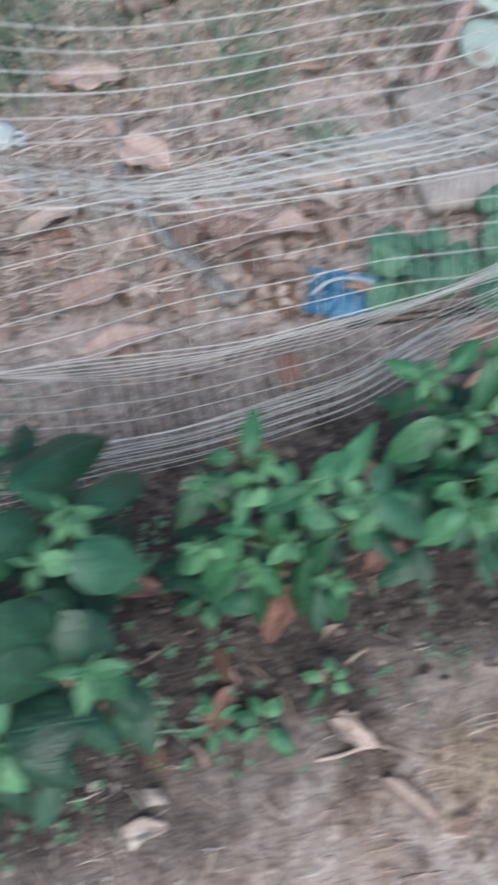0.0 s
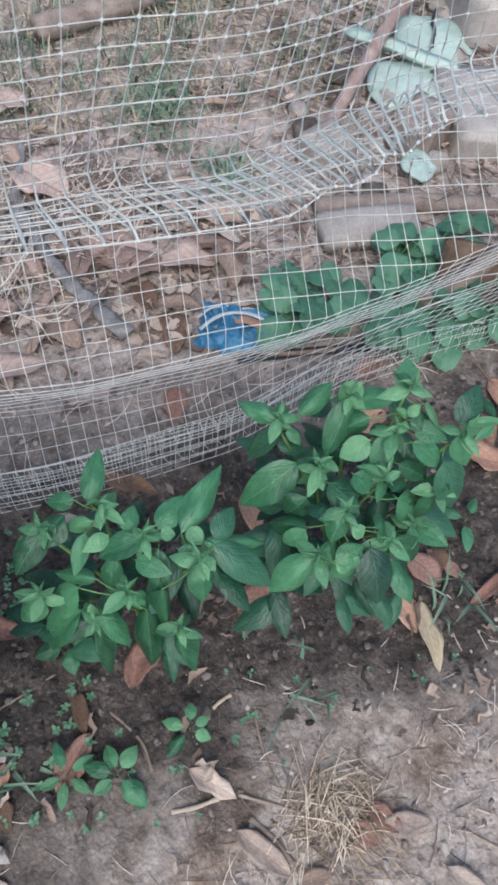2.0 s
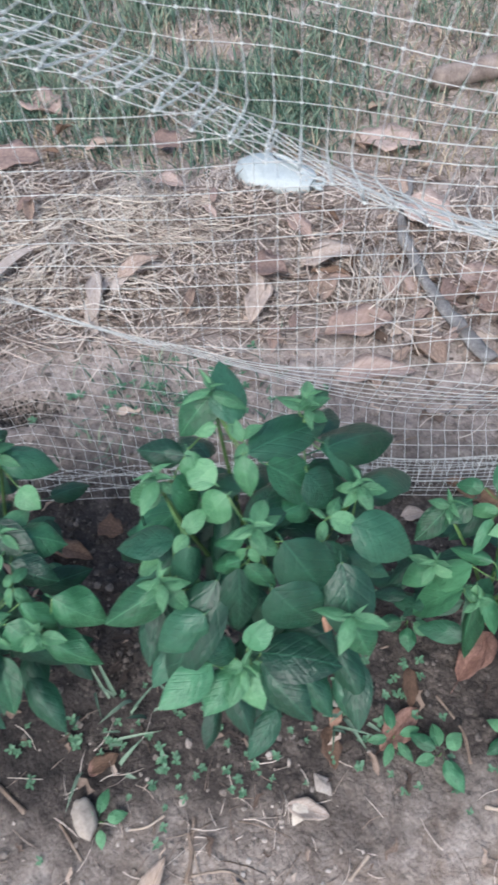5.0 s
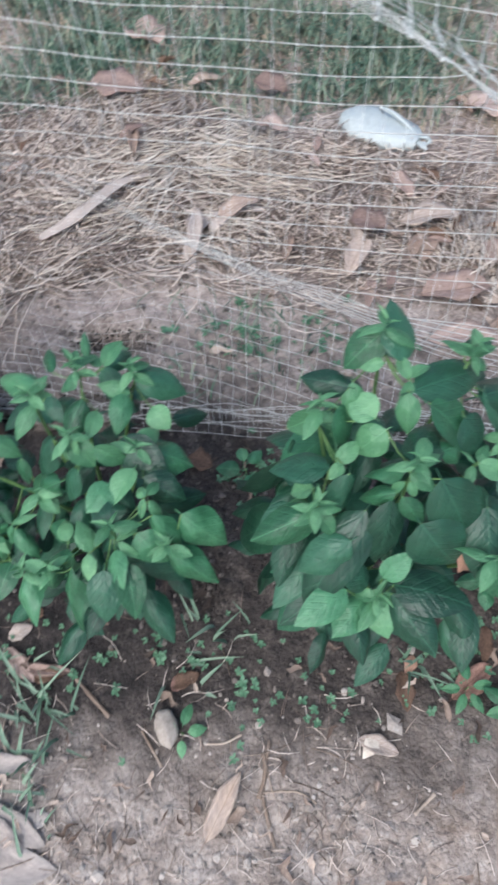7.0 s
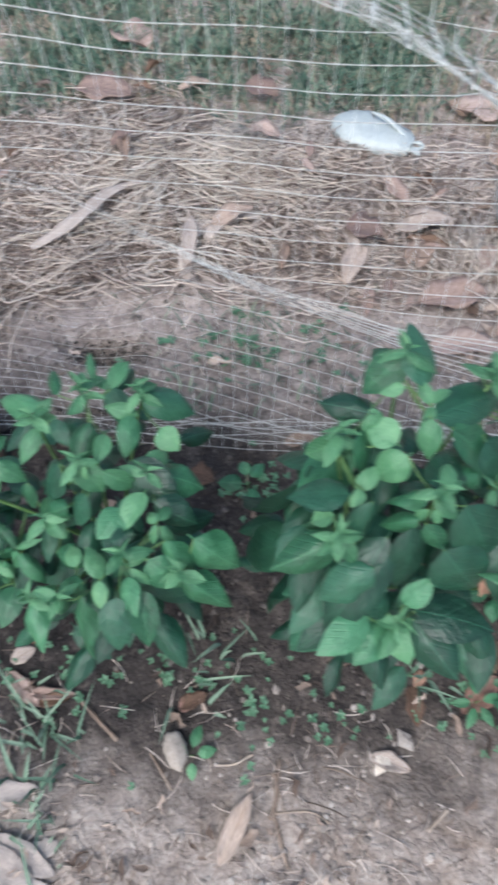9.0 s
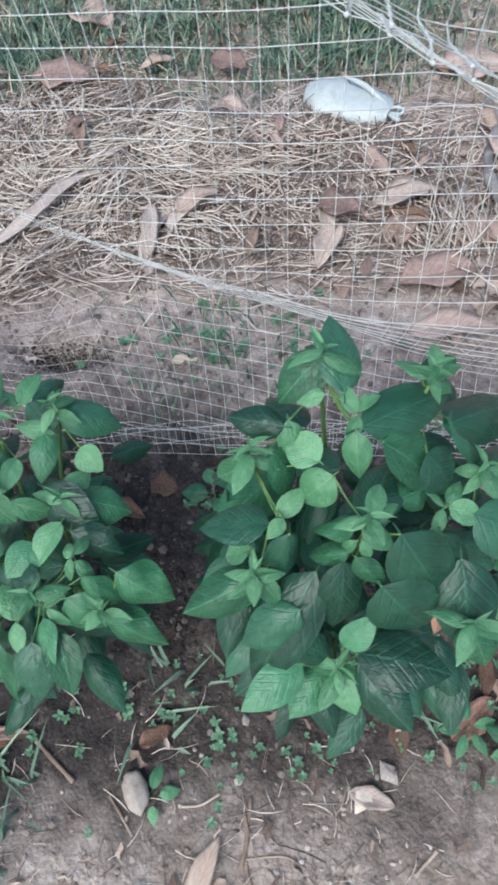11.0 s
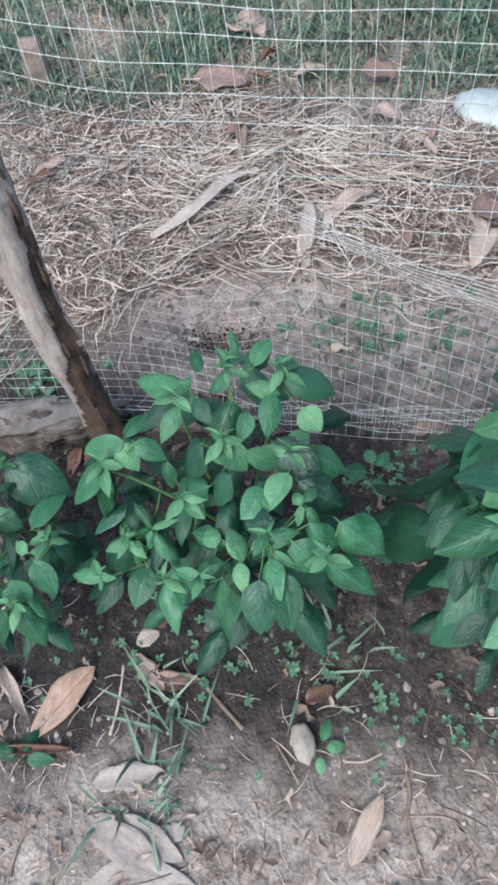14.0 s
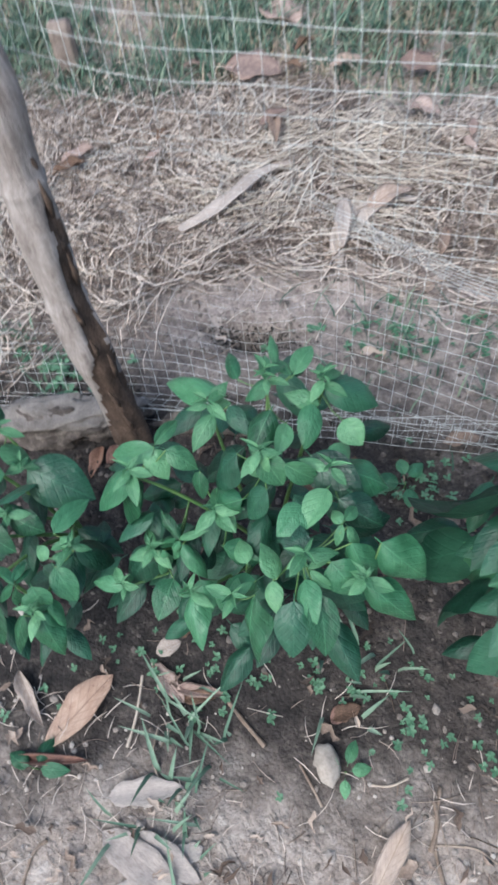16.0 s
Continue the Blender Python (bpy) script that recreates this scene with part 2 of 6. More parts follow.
DRY = {
    "tan": mottled("tan_dry_leaf", (0.20, 0.138, 0.10), (0.375, 0.272, 0.21), (0.54, 0.425, 0.345), 14, 0.7, 0.002, 0.25, "object", rib=True),
    "pale": mottled("bleached_dry_leaf", (0.24, 0.183, 0.145), (0.405, 0.328, 0.275), (0.56, 0.485, 0.425), 14, 0.8, 0.002, 0.25, "object", rib=True),
    "red": mottled("red_brown_dry_leaf", (0.12, 0.06, 0.045), (0.25, 0.135, 0.10), (0.40, 0.25, 0.195), 14, 0.65, 0.002, 0.25, "object", rib=True),
    "orange": mottled("orange_brown_dry_leaf", (0.20, 0.10, 0.06), (0.38, 0.215, 0.145), (0.52, 0.35, 0.26), 14, 0.65, 0.002, 0.25, "object", rib=True),
    "brown": mottled("dark_brown_dry_leaf", (0.07, 0.04, 0.025), (0.16, 0.095, 0.06), (0.28, 0.18, 0.12), 14, 0.75, 0.002, 0.25, "object", rib=True),
    "olive": mottled("yellowing_leaf", (0.28, 0.22, 0.14), (0.46, 0.385, 0.265), (0.60, 0.525, 0.39), 14, 0.6, 0.002, 0.2, "object", rib=True),
    "amber": mottled("amber_dry_leaf", (0.17, 0.10, 0.07), (0.365, 0.24, 0.172), (0.52, 0.385, 0.29), 6, 0.6, 0.002, 0.2, "object", rib=True),
    "cream": mottled("cream_dry_leaf", (0.33, 0.245, 0.19), (0.50, 0.395, 0.32), (0.64, 0.535, 0.45), 10, 0.75, 0.003, 0.2, "object", rib=True),
    "dusty": mottled("dusty_flat_leaf", (0.36, 0.305, 0.27), (0.52, 0.455, 0.405), (0.64, 0.57, 0.515), 16, 0.9, 0.006, 0.2, "object"),
    "pink": mottled("pinkish_dry_leaf", (0.18, 0.12, 0.098), (0.345, 0.245, 0.20), (0.50, 0.39, 0.335), 14, 0.75, 0.002, 0.35, "object", rib=True),
}
STRAW = mottled("dry_straw", (0.20, 0.15, 0.12), (0.47, 0.385, 0.32), (0.74, 0.645, 0.555), 20, 0.7, 0.001, 1.0, "island")
BRIGHT = mottled("bright_straw", (0.48, 0.41, 0.335), (0.64, 0.56, 0.47), (0.78, 0.71, 0.615), 20, 0.6, 0.001, 0.5, "island")
LITTER = mottled("broken_dead_leaf", (0.11, 0.075, 0.055), (0.27, 0.20, 0.155), (0.46, 0.37, 0.30), 25, 0.8, 0.002, 0.7, "island")
HAY = mottled("yellow_hay", (0.30, 0.225, 0.15), (0.51, 0.41, 0.30), (0.69, 0.59, 0.47), 20, 0.7, 0.001, 0.8, "island")
ROT = mottled("rotting_leaf", (0.04, 0.028, 0.021), (0.11, 0.078, 0.058), (0.27, 0.20, 0.155), 25, 0.8, 0.002, 0.8, "island")
DULL = mottled("dull_straw", (0.20, 0.155, 0.115), (0.36, 0.29, 0.225), (0.50, 0.42, 0.34), 25, 0.8, 0.002, 0.4, "object")
TWIG = mottled("dry_twig", (0.10, 0.07, 0.05), (0.21, 0.155, 0.115), (0.36, 0.29, 0.23), 25, 0.85, 0.002, 0.4, "island")
GRASS = mottled("grass_blade", (0.036, 0.085, 0.055), (0.082, 0.155, 0.10), (0.22, 0.28, 0.19), 12, 0.5, 0.001, 0.6, "island")
DRYGRASS = mottled("withered_grass", (0.17, 0.13, 0.085), (0.33, 0.265, 0.18), (0.50, 0.42, 0.31), 14, 0.8, 0.001, 0.6, "island")
VERGE = mottled("verge_grass_blade", (0.085, 0.155, 0.10), (0.14, 0.22, 0.148), (0.23, 0.32, 0.225), 12, 0.7, 0.001, 0.6, "island")
SPROUT = mottled("sprout_leaf", (0.045, 0.12, 0.062), (0.085, 0.195, 0.105), (0.155, 0.29, 0.165), 30, 0.5, 0.001, 0.3, "island")
NET = mottled("pale_net_plastic", (0.64, 0.64, 0.615), (0.72, 0.72, 0.695), (0.80, 0.80, 0.775), 8, 0.45, 0.0005)
NET_CORD = mottled("bright_net_plastic", (0.74, 0.77, 0.745), (0.82, 0.85, 0.825), (0.88, 0.90, 0.88), 8, 0.45, 0.0005)


def let_through(mat, share):
    """Makes a thin plastic partly see-through."""
    nt = mat.node_tree
    clear, both = nt.nodes.new("ShaderNodeBsdfTransparent"), nt.nodes.new("ShaderNodeMixShader")
    both.inputs[0].default_value = share
    glow, body = nt.nodes.new("ShaderNodeBsdfTranslucent"), nt.nodes.new("ShaderNodeMixShader")
    glow.inputs[0].default_value, body.inputs[0].default_value = (0.9, 0.92, 0.88, 1), 0.4
    nt.links.new(nt.nodes["Principled BSDF"].outputs[0], body.inputs[1])
    nt.links.new(glow.outputs[0], body.inputs[2])
    nt.links.new(body.outputs[0], both.inputs[1])
    nt.links.new(clear.outputs[0], both.inputs[2])
    nt.links.new(both.outputs[0], nt.nodes["Material Output"].inputs[0])


let_through(NET, 0.14)
let_through(NET_CORD, 0.08)
BARK = bark_material("grey_bark", (0.14, 0.114, 0.10), (0.28, 0.242, 0.217), (0.43, 0.385, 0.355), 0.005)
HEART = mottled("torn_dark_bark", (0.03, 0.02, 0.014), (0.085, 0.055, 0.038), (0.18, 0.125, 0.09), 22, 0.95, 0.006)
STONE = mottled("weathered_stone", (0.16, 0.135, 0.115), (0.30, 0.265, 0.235), (0.48, 0.44, 0.40), 16, 0.9, 0.004)
PEBBLE = mottled("beige_pebble", (0.22, 0.19, 0.155), (0.35, 0.305, 0.26), (0.47, 0.42, 0.365), 20, 0.8, 0.002)
CLOD = mottled("hardened_earth", (0.03, 0.024, 0.02), (0.10, 0.082, 0.07), (0.29, 0.25, 0.215), 34, 0.95, 0.01)
# paler earth colour that paints the lit top of the clod
LIT_CAP = mottled("lit_clod_top", (0.09, 0.076, 0.067), (0.20, 0.177, 0.158), (0.33, 0.30, 0.27), 34, 0.95, 0.008)
WHITE_CHIP = mottled("white_stone", (0.40, 0.34, 0.28), (0.56, 0.50, 0.42), (0.72, 0.66, 0.58), 30, 0.85, 0.002)
CONCRETE = mottled("grey_concrete", (0.22, 0.19, 0.165), (0.35, 0.315, 0.285), (0.50, 0.46, 0.42), 12, 0.9, 0.003)
WOOD = mottled("weathered_wood", (0.11, 0.08, 0.066), (0.25, 0.20, 0.17), (0.42, 0.355, 0.31), 22, 0.85, 0.006)
REDWOOD = mottled("reddish_dry_wood", (0.17, 0.11, 0.092), (0.32, 0.225, 0.195), (0.48, 0.37, 0.33), 26, 0.85, 0.006)
DARK_WOOD = mottled("damp_brown_wood", (0.05, 0.032, 0.02), (0.12, 0.082, 0.055), (0.22, 0.16, 0.115), 10, 0.85, 0.004)
BAG = mottled("white_plastic_bag", (0.36, 0.40, 0.395), (0.43, 0.475, 0.465), (0.51, 0.555, 0.545), 9, 0.45, 0.004)
PALE_BARK = mottled("pale_bark", (0.32, 0.265, 0.225), (0.47, 0.40, 0.345), (0.60, 0.53, 0.465), 18, 0.85, 0.002)
BLUE = mottled("blue_plastic_film", (0.016, 0.085, 0.17), (0.038, 0.165, 0.30), (0.15, 0.35, 0.47), 12, 0.35, 0.003)
PALE_GREEN = mottled("faded_green_plastic", (0.25, 0.33, 0.29), (0.35, 0.45, 0.40), (0.46, 0.56, 0.51), 9, 0.6, 0.002)
BLACK = mottled("black_plastic", (0.010, 0.010, 0.012), (0.02, 0.02, 0.022), (0.05, 0.05, 0.055), 14, 0.5, 0.001)
GREY_FILM = mottled("grey_plastic_strip", (0.07, 0.066, 0.062), (0.19, 0.18, 0.17), (0.38, 0.36, 0.34), 24, 0.7, 0.003)
SLATE = mottled("blue_grey_painted_wood", (0.13, 0.15, 0.19), (0.23, 0.26, 0.32), (0.36, 0.39, 0.45), 12, 0.7, 0.002)

rng = random.Random(4)


# ---- mesh helpers ----
def height(x, y):
    """The lie of the ground."""
    v = Vector((x, y, 0))
    far = min(1.0, max(0.0, (abs(x) + abs(y) - 4) / 6))
    h = 0.012 * noise.noise(v * 2.3) + 0.007 * noise.noise(v * 9) + 0.005 * abs(noise.noise(v * 23)) + 0.003 * noise.noise(v * 55)
    bed = math.exp(-(((y - 0.27) / 0.22) ** 2))
    h += bed * (0.009 * noise.noise(v * 38) + 0.012 * noise.noise(v * 17) + 0.007 * abs(noise.noise(v * 75)))
    h += (1 - bed) * (0.003 * noise.noise(v * 31) + 0.0022 * abs(noise.noise(v * 64)))
    h += 0.02 * math.exp(-(((x + 0.85) / 0.55) ** 2 + ((y - 1.5) / 0.33) ** 2))
    h -= 0.075 * math.exp(-(((x + 0.80) / 0.075) ** 2 + ((y - 0.83) / 0.04) ** 2))
    return h + far * 0.3 * noise.noise(v * 0.15)


def mesh_from(name, verts, faces, mat, smooth=True):
    me = bpy.data.meshes.new(name)
    me.from_pydata([tuple(v) for v in verts], [], faces)
    me.materials.append(mat)
    if smooth:
        me.polygons.foreach_set("use_smooth", [True] * len(me.polygons))
    me.update()
    return me


def part(name, bm, mat, parent=None, label=""):
    """Links a bmesh, or a ready mesh, as one object under a thing."""
    if isinstance(bm, bmesh.types.BMesh):
        me = bpy.data.meshes.new(name)
        bm.to_mesh(me)
        bm.free()
        me.materials.append(mat)
        me.polygons.foreach_set("use_smooth", [True] * len(me.polygons))
    else:
        me = bm
    ob = new(name, me)
    ob.parent = parent
    return tagged(ob, label)


def empty(name, at, label, category, group=""):
    ob = new(name)
    ob.location = at
    ob.empty_display_size = 0.05
    return tagged(ob, label, category, group)


def tube(points, radii, sides=6, verts=None, faces=None):
    """A tapering tube through points, capped at both ends; adds to verts and faces."""
    verts, faces = ([], []) if verts is None else (verts, faces)
    pts = [Vector(p) for p in points]
    first = len(verts)
    for i, p in enumerate(pts):
        d = (pts[min(i + 1, len(pts) - 1)] - pts[max(i - 1, 0)]).normalized()
        a = d.cross(Vector((0.13, 0.21, 1)) if abs(d.z) < 0.9 else Vector((1, 0.2, 0))).normalized()
        b = d.cross(a)
        r = radii[i] if isinstance(radii, (list, tuple)) else radii
        for k in range(sides):
            c = 2 * math.pi * k / sides
            verts.append(p + r * (math.cos(c) * a + math.sin(c) * b))
    for i in range(len(pts) - 1):
        for k in range(sides):
            o, q = first + i * sides, first + (i + 1) * sides
            faces.append((o + k, o + (k + 1) % sides, q + (k + 1) % sides, q + k))
    faces.append(tuple(first + k for k in reversed(range(sides))))
    faces.append(tuple(first + (len(pts) - 1) * sides + k for k in range(sides)))
    return verts, faces


def smooth_line(points, steps=4):
    """A Catmull-Rom line through points."""
    pts = [Vector(p) for p in points]
    out = []
    for i in range(len(pts) - 1):
        p0, p1, p2, p3 = pts[max(i - 1, 0)], pts[i], pts[i + 1], pts[min(i + 2, len(pts) - 1)]
        for k in range(steps):
            t = k / steps
            out.append(0.5 * (2 * p1 + (p2 - p0) * t + (2 * p0 - 5 * p1 + 4 * p2 - p3) * t * t + (3 * p1 - p0 - 3 * p2 + p3) * t**3))
    return out + [pts[-1]]


def ease(x, table):
    """Smooth interpolation in a short table of (x, value)."""
    xs, vs = zip(*table)
    if x <= xs[0]:
        return vs[0]
    for i in range(len(xs) - 1):
        if x <= xs[i + 1]:
            h = xs[i + 1] - xs[i]
            t = (x - xs[i]) / h
            m0 = (vs[i + 1] - vs[i - 1]) / (xs[i + 1] - xs[i - 1]) * h if i else 0.0
            m1 = (vs[i + 2] - vs[i]) / (xs[i + 2] - xs[i]) * h if i + 2 < len(xs) else 0.0
            return (2 * t**3 - 3 * t * t + 1) * vs[i] + (t**3 - 2 * t * t + t) * m0 + (3 * t * t - 2 * t**3) * vs[i + 1] + (t**3 - t * t) * m1
    return vs[-1]


def lump(bm_size, seed, detail=2, rough=0.25):
    """An irregular stone as a bmesh, of the given half sizes."""
    bm = bmesh.new()
    bmesh.ops.create_icosphere(bm, subdivisions=detail, radius=1)
    for v in bm.verts:
        n = 1 + rough * noise.noise(v.co * 1.4 + Vector((seed, 0, 0))) + rough * 0.5 * noise.noise(v.co * 3.6 + Vector((0, seed, 0)))
        v.co = Vector((v.co.x * bm_size[0], v.co.y * bm_size[1], v.co.z * bm_size[2])) * n
    return bm


def block(size, seed=0.0, wobble=0.02, cuts=6, bev=0.006):
    """A worn box: bevelled, with uneven faces; stands on z = 0."""
    bm = bmesh.new()
    bmesh.ops.create_cube(bm, size=1)
    bmesh.ops.scale(bm, vec=size, verts=bm.verts)
    bmesh.ops.translate(bm, vec=(0, 0, size[2] / 2), verts=bm.verts)
    bmesh.ops.bevel(bm, geom=bm.edges[:], offset=bev, segments=2, affect="EDGES")
    bmesh.ops.subdivide_edges(bm, edges=[e for e in bm.edges if e.calc_length() > 0.05], cuts=cuts, use_grid_fill=True)
    for v in bm.verts:
        n = noise.noise_vector(v.co * 9 + Vector((seed, seed, 0)))
        v.co += n * wobble * 0.4
    return bm


# ---- ground ----
def spaced(a, b, step, reach):
    core = list(np.arange(a, b + step / 2, step))
    out, d = [], step
    while not out or out[-1] < reach:
        d *= 1.45
        out.append((out[-1] if out else 0) + d)
    return [a - v for v in reversed(out)] + core + [b + v for v in out]


gx, gy = spaced(-1.9, 1.95, 0.0075, 60), spaced(-0.55, 2.4, 0.0075, 60)
gv = [(x, y, height(x, y)) for y in gy for x in gx]
W = len(gx)
gf = [(j * W + i, j * W + i + 1, (j + 1) * W + i + 1, (j + 1) * W + i) for j in range(len(gy) - 1) for i in range(W - 1)]
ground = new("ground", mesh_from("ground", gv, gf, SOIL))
tagged(ground, "bare garden earth, pale and dry, dark and moist in the bed", "ground", kind="structure")


# ---- fence stake ----
stake = empty("wooden_stake", (-0.97, 0.48, height(-0.97, 0.48)), "upright grey-barked wooden stake with a torn dark strip, in the ground", "stake")
line = smooth_line([(-0.955, 0.47, -0.06), (-0.970, 0.48, 0.03), (-0.988, 0.5, 0.128), (-1.016, 0.525, 0.29), (-1.034, 0.545, 0.385), (-1.042, 0.568, 0.54), (-1.046, 0.588, 0.65), (-1.047, 0.60, 0.74), (-1.058, 0.615, 0.82), (-1.08, 0.64, 1.0), (-1.09, 0.66, 1.3)], 22)
SV, SF, SD, SIDES = [], [], [], 48
for i, p in enumerate(line):
    r = 0.0375 + 0.0025 * math.sin(p.z * 27) + 0.010 * max(0.0, 0.2 - p.z)
    r += 0.0035 * math.exp(-(((p.z - 0.62) / 0.009) ** 2)) + 0.003 * math.exp(-(((p.z - 0.40) / 0.012) ** 2))
    for k in range(SIDES):
        c = 2 * math.pi * k / SIDES
        q = r * (1 + 0.10 * noise.noise(Vector((math.cos(c) * 2, math.sin(c) * 2, p.z * 7))))
        g = math.cos(c + 0.25 + 0.3 * math.sin(p.z * 9)) - 0.80 + 5.0 * max(0.0, 0.30 - p.z) - 0.22 * noise.noise(Vector((c * 2, p.z * 14, 3))) - 3.0 * max(0.0, p.z - 0.56)
        gash = min(1.0, max(0.0, g * 8))
        SV.append((p.x + math.cos(c) * (q - 0.008 * gash), p.y + math.sin(c) * (q - 0.008 * gash), p.z))
        SD.append(gash)
for i in range(len(line) - 1):
    for k in range(SIDES):
        SF.append((i * SIDES + k, i * SIDES + (k + 1) % SIDES, (i + 1) * SIDES + (k + 1) % SIDES, (i + 1) * SIDES + k))
SF.append(tuple((len(line) - 1) * SIDES + k for k in range(SIDES)))
base = Vector(stake.location)
me = mesh_from("trunk", [Vector(v) - base for v in SV], SF, BARK)
me.materials.append(HEART)
for poly in me.polygons:
    if len(poly.vertices) == 4 and sum(SD[v] for v in poly.vertices) >= 1.6:
        poly.material_index = 1
part("trunk", me, None, stake)
for k in range(9):
    z = 0.1 + 0.065 * k
    p = min(line, key=lambda q: abs(q.z - z))
    c = -0.25 - 0.3 * math.sin(z * 9) + rng.uniform(-0.45, 0.45)
    a = Vector((p.x + 0.029 * math.cos(c), p.y + 0.029 * math.sin(c), z)) - base
    b = a + Vector((rng.uniform(-0.008, 0.012), -0.006, rng.uniform(0.04, 0.09)))
    v, fc = tube([a, (a + b) / 2 + Vector((0.006, -0.004, 0)), b], [0.002, 0.006, 0.001], 5)
    part("bark_flake", mesh_from("bark_flake", v, fc, HEART), None, stake)

# ---- netting ----
CELL, RISE = 0.03, 0.038


def net_profile(x):
    """The line of the net in a plane across the fence: (y, z) from the ground up; slack, so that it hangs in two deep folds."""
    yb = ease(x, [(-1.8, 0.46), (-1.3, 0.53), (-1.0, 0.585), (-0.5, 0.615), (0.1, 0.65), (0.4, 0.67), (0.55, 0.69), (0.78, 0.75), (1.2, 0.78), (1.8, 0.85)])
    f1 = ease(x, [(-1.15, 0.62), (-0.92, 0.72), (-0.78, 0.735), (-0.64, 0.68), (-0.49, 0.602), (-0.32, 0.522), (-0.07, 0.446), (0.2, 0.392), (0.38, 0.392), (0.59, 0.41), (0.78, 0.46), (0.98, 0.53), (1.3, 0.62)])
    lip = ease(x, [(-1.1, 1.26), (-0.6, 1.13), (-0.34, 1.058), (-0.2, 0.998), (-0.09, 0.942), (0.0, 0.90), (0.1, 0.865), (0.2, 0.850), (0.33, 0.846), (0.45, 0.853), (0.55, 0.868), (0.65, 0.888), (0.75, 0.904), (1.2, 0.94)])
    back2 = ease(x, [(-1.1, 1.2), (-0.6, 1.06), (-0.45, 1.005), (-0.33, 0.965), (-0.24, 0.925), (-0.14, 0.86), (-0.03, 0.785), (0.1, 0.722), (0.2, 0.709), (0.3, 0.715), (0.46, 0.720), (0.6, 0.748), (0.7, 0.775), (0.8, 0.80), (1.2, 0.84)])
    a1 = ease(x, [(-0.95, 0.0), (-0.6, 0.36), (-0.25, 0.72), (-0.05, 0.95), (0.2, 1.0), (0.7, 1.0), (1.1, 0.6), (1.5, 0.4)])
    a2 = ease(x, [(-1.05, 0.0), (-0.75, 0.3), (-0.45, 0.8), (-0.25, 0.95), (0.0, 0.95), (0.32, 1.0), (0.6, 1.0), (1.0, 0.95), (1.6, 0.8)])
    left = ease(x, [(-0.7, 1.0), (0.1, 0.0)])
    back = ease(x, [(-1.25, 1.0), (-0.7, 0.0)])
    y1 = 0.58 + 0.05 * left + 0.05 * back
    z1 = f1 - 1.3 * (y1 - 0.58)
    g = 0.35 + 0.65 * a1
    sp = ease(x, [(-0.2, 0.2), (0.06, 1.0)])
    yb -= ease(x, [(-0.1, 0.0), (0.2, 0.02), (0.7, 0.02), (1.0, 0.0)])
    pts = [(yb - 0.035, 0.012, 0.015), (yb - 0.035, 0.06 * g + 0.012, 0.015), (yb - 0.022, 0.125 * g + 0.012, 0.015), (yb - 0.014, 0.12 * g + 0.012, 0.008), (yb - 0.026, 0.028, 0.008), (yb - 0.020, 0.026, -0.006)]
    pts += [(yb - 0.012, 0.115 * g + 0.012, -0.006), (yb - 0.004, 0.11 * g + 0.014), (yb + 0.002, 0.04), (yb + 0.03, 0.035)]
    pts += [((yb + y1 + 0.17 * a1) / 2 + 0.022, (z1 - 0.29 * a1) * 0.5 + 0.02), (y1 + 0.17 * a1, max(0.06, z1 - (0.225 + 0.065 * sp) * a1 - 0.03 * sp)), (y1 + 0.165 * a1, max(0.085, z1 - (0.215 + 0.05 * sp) * a1))]
    pts += [(y1 + 0.01 * a1, z1 + 0.02 * sp * a1), (y1 + 0.005 * a1 - 0.01, z1 + 0.055 * sp * a1 + 0.015)]
    ty, tz = 0.64 - 0.05 * left + 0.10 * back, back2 + 0.035 * left - 0.07 * back
    pts += [((y1 + ty) / 2 + 0.025, (z1 + tz) / 2), (ty + 0.02 * a2, tz - 0.03), (ty + 0.01 * a2, tz - 0.015)]
    ey, ez = ty + (0.42 - ty) * a2, tz + (lip - tz) * a2
    dx = a2 * ease(x, [(-0.5, 0.0), (-0.2, -0.004), (0.1, 0.005), (0.3, 0.015), (0.575, -0.045), (0.8, -0.115), (1.3, -0.16)])
    lip_from = len(pts) - 2
    pts += [(ey, ez, dx), (ey - 0.012 * a2, ez + 0.002, dx), (ey, ez + 0.008, dx)]
    pts += [(ty - 0.01 - 0.02 * a2, tz + 0.02 + 0.01 * a2, 0.1 * dx), (ty - 0.02 - 0.02 * a2, tz + 0.05 + 0.02 * a2, 0.15 * dx)]
    pts += [(ty - 0.04 - 0.04 * a2, tz + 0.16, 0.5 * dx), (ty - 0.05 - 0.11 * a2, tz + 0.28, dx), (ty - 0.05 - 0.15 * a2, tz + 0.38, 1.3 * dx), (ty - 0.05 - 0.16 * a2, tz + 0.5, 1.6 * dx)]
    line = smooth_line([(*p, 0.0)[:3] for p in pts], 5)
    out = []
    for i, v in enumerate(line):
        k = i / 5
        heavy = a2 * min(1.0, max(0.0, k - lip_from)) * (1.0 if k < lip_from + 5 else max(0.12, 1 - 0.7 * (k - lip_from - 5)))
        heavy = max(heavy, (1 - a2) * min(1.0, max(0.0, (v.y - 0.80) / 0.12)))
        out.append((v.x, v.y, v.z, heavy))
    return out


def lean(x, z):
    """The net leans to the west as it rises at its slack eastern end."""
    return -0.17 * ease(x, [(0.35, 0.0), (0.65, 0.4), (0.95, 1.0)]) * min(1.0, max(0.0, (z - 0.3) / 0.45))


UPPER = 1.2
POCKET, BROW, CREST, TAIL = 55, 70, 80, 110


def level_mark(x):
    """A height between the two folds, one row lower where the upper fold hangs low."""
    return 0.650 if x > -0.35 else 0.688


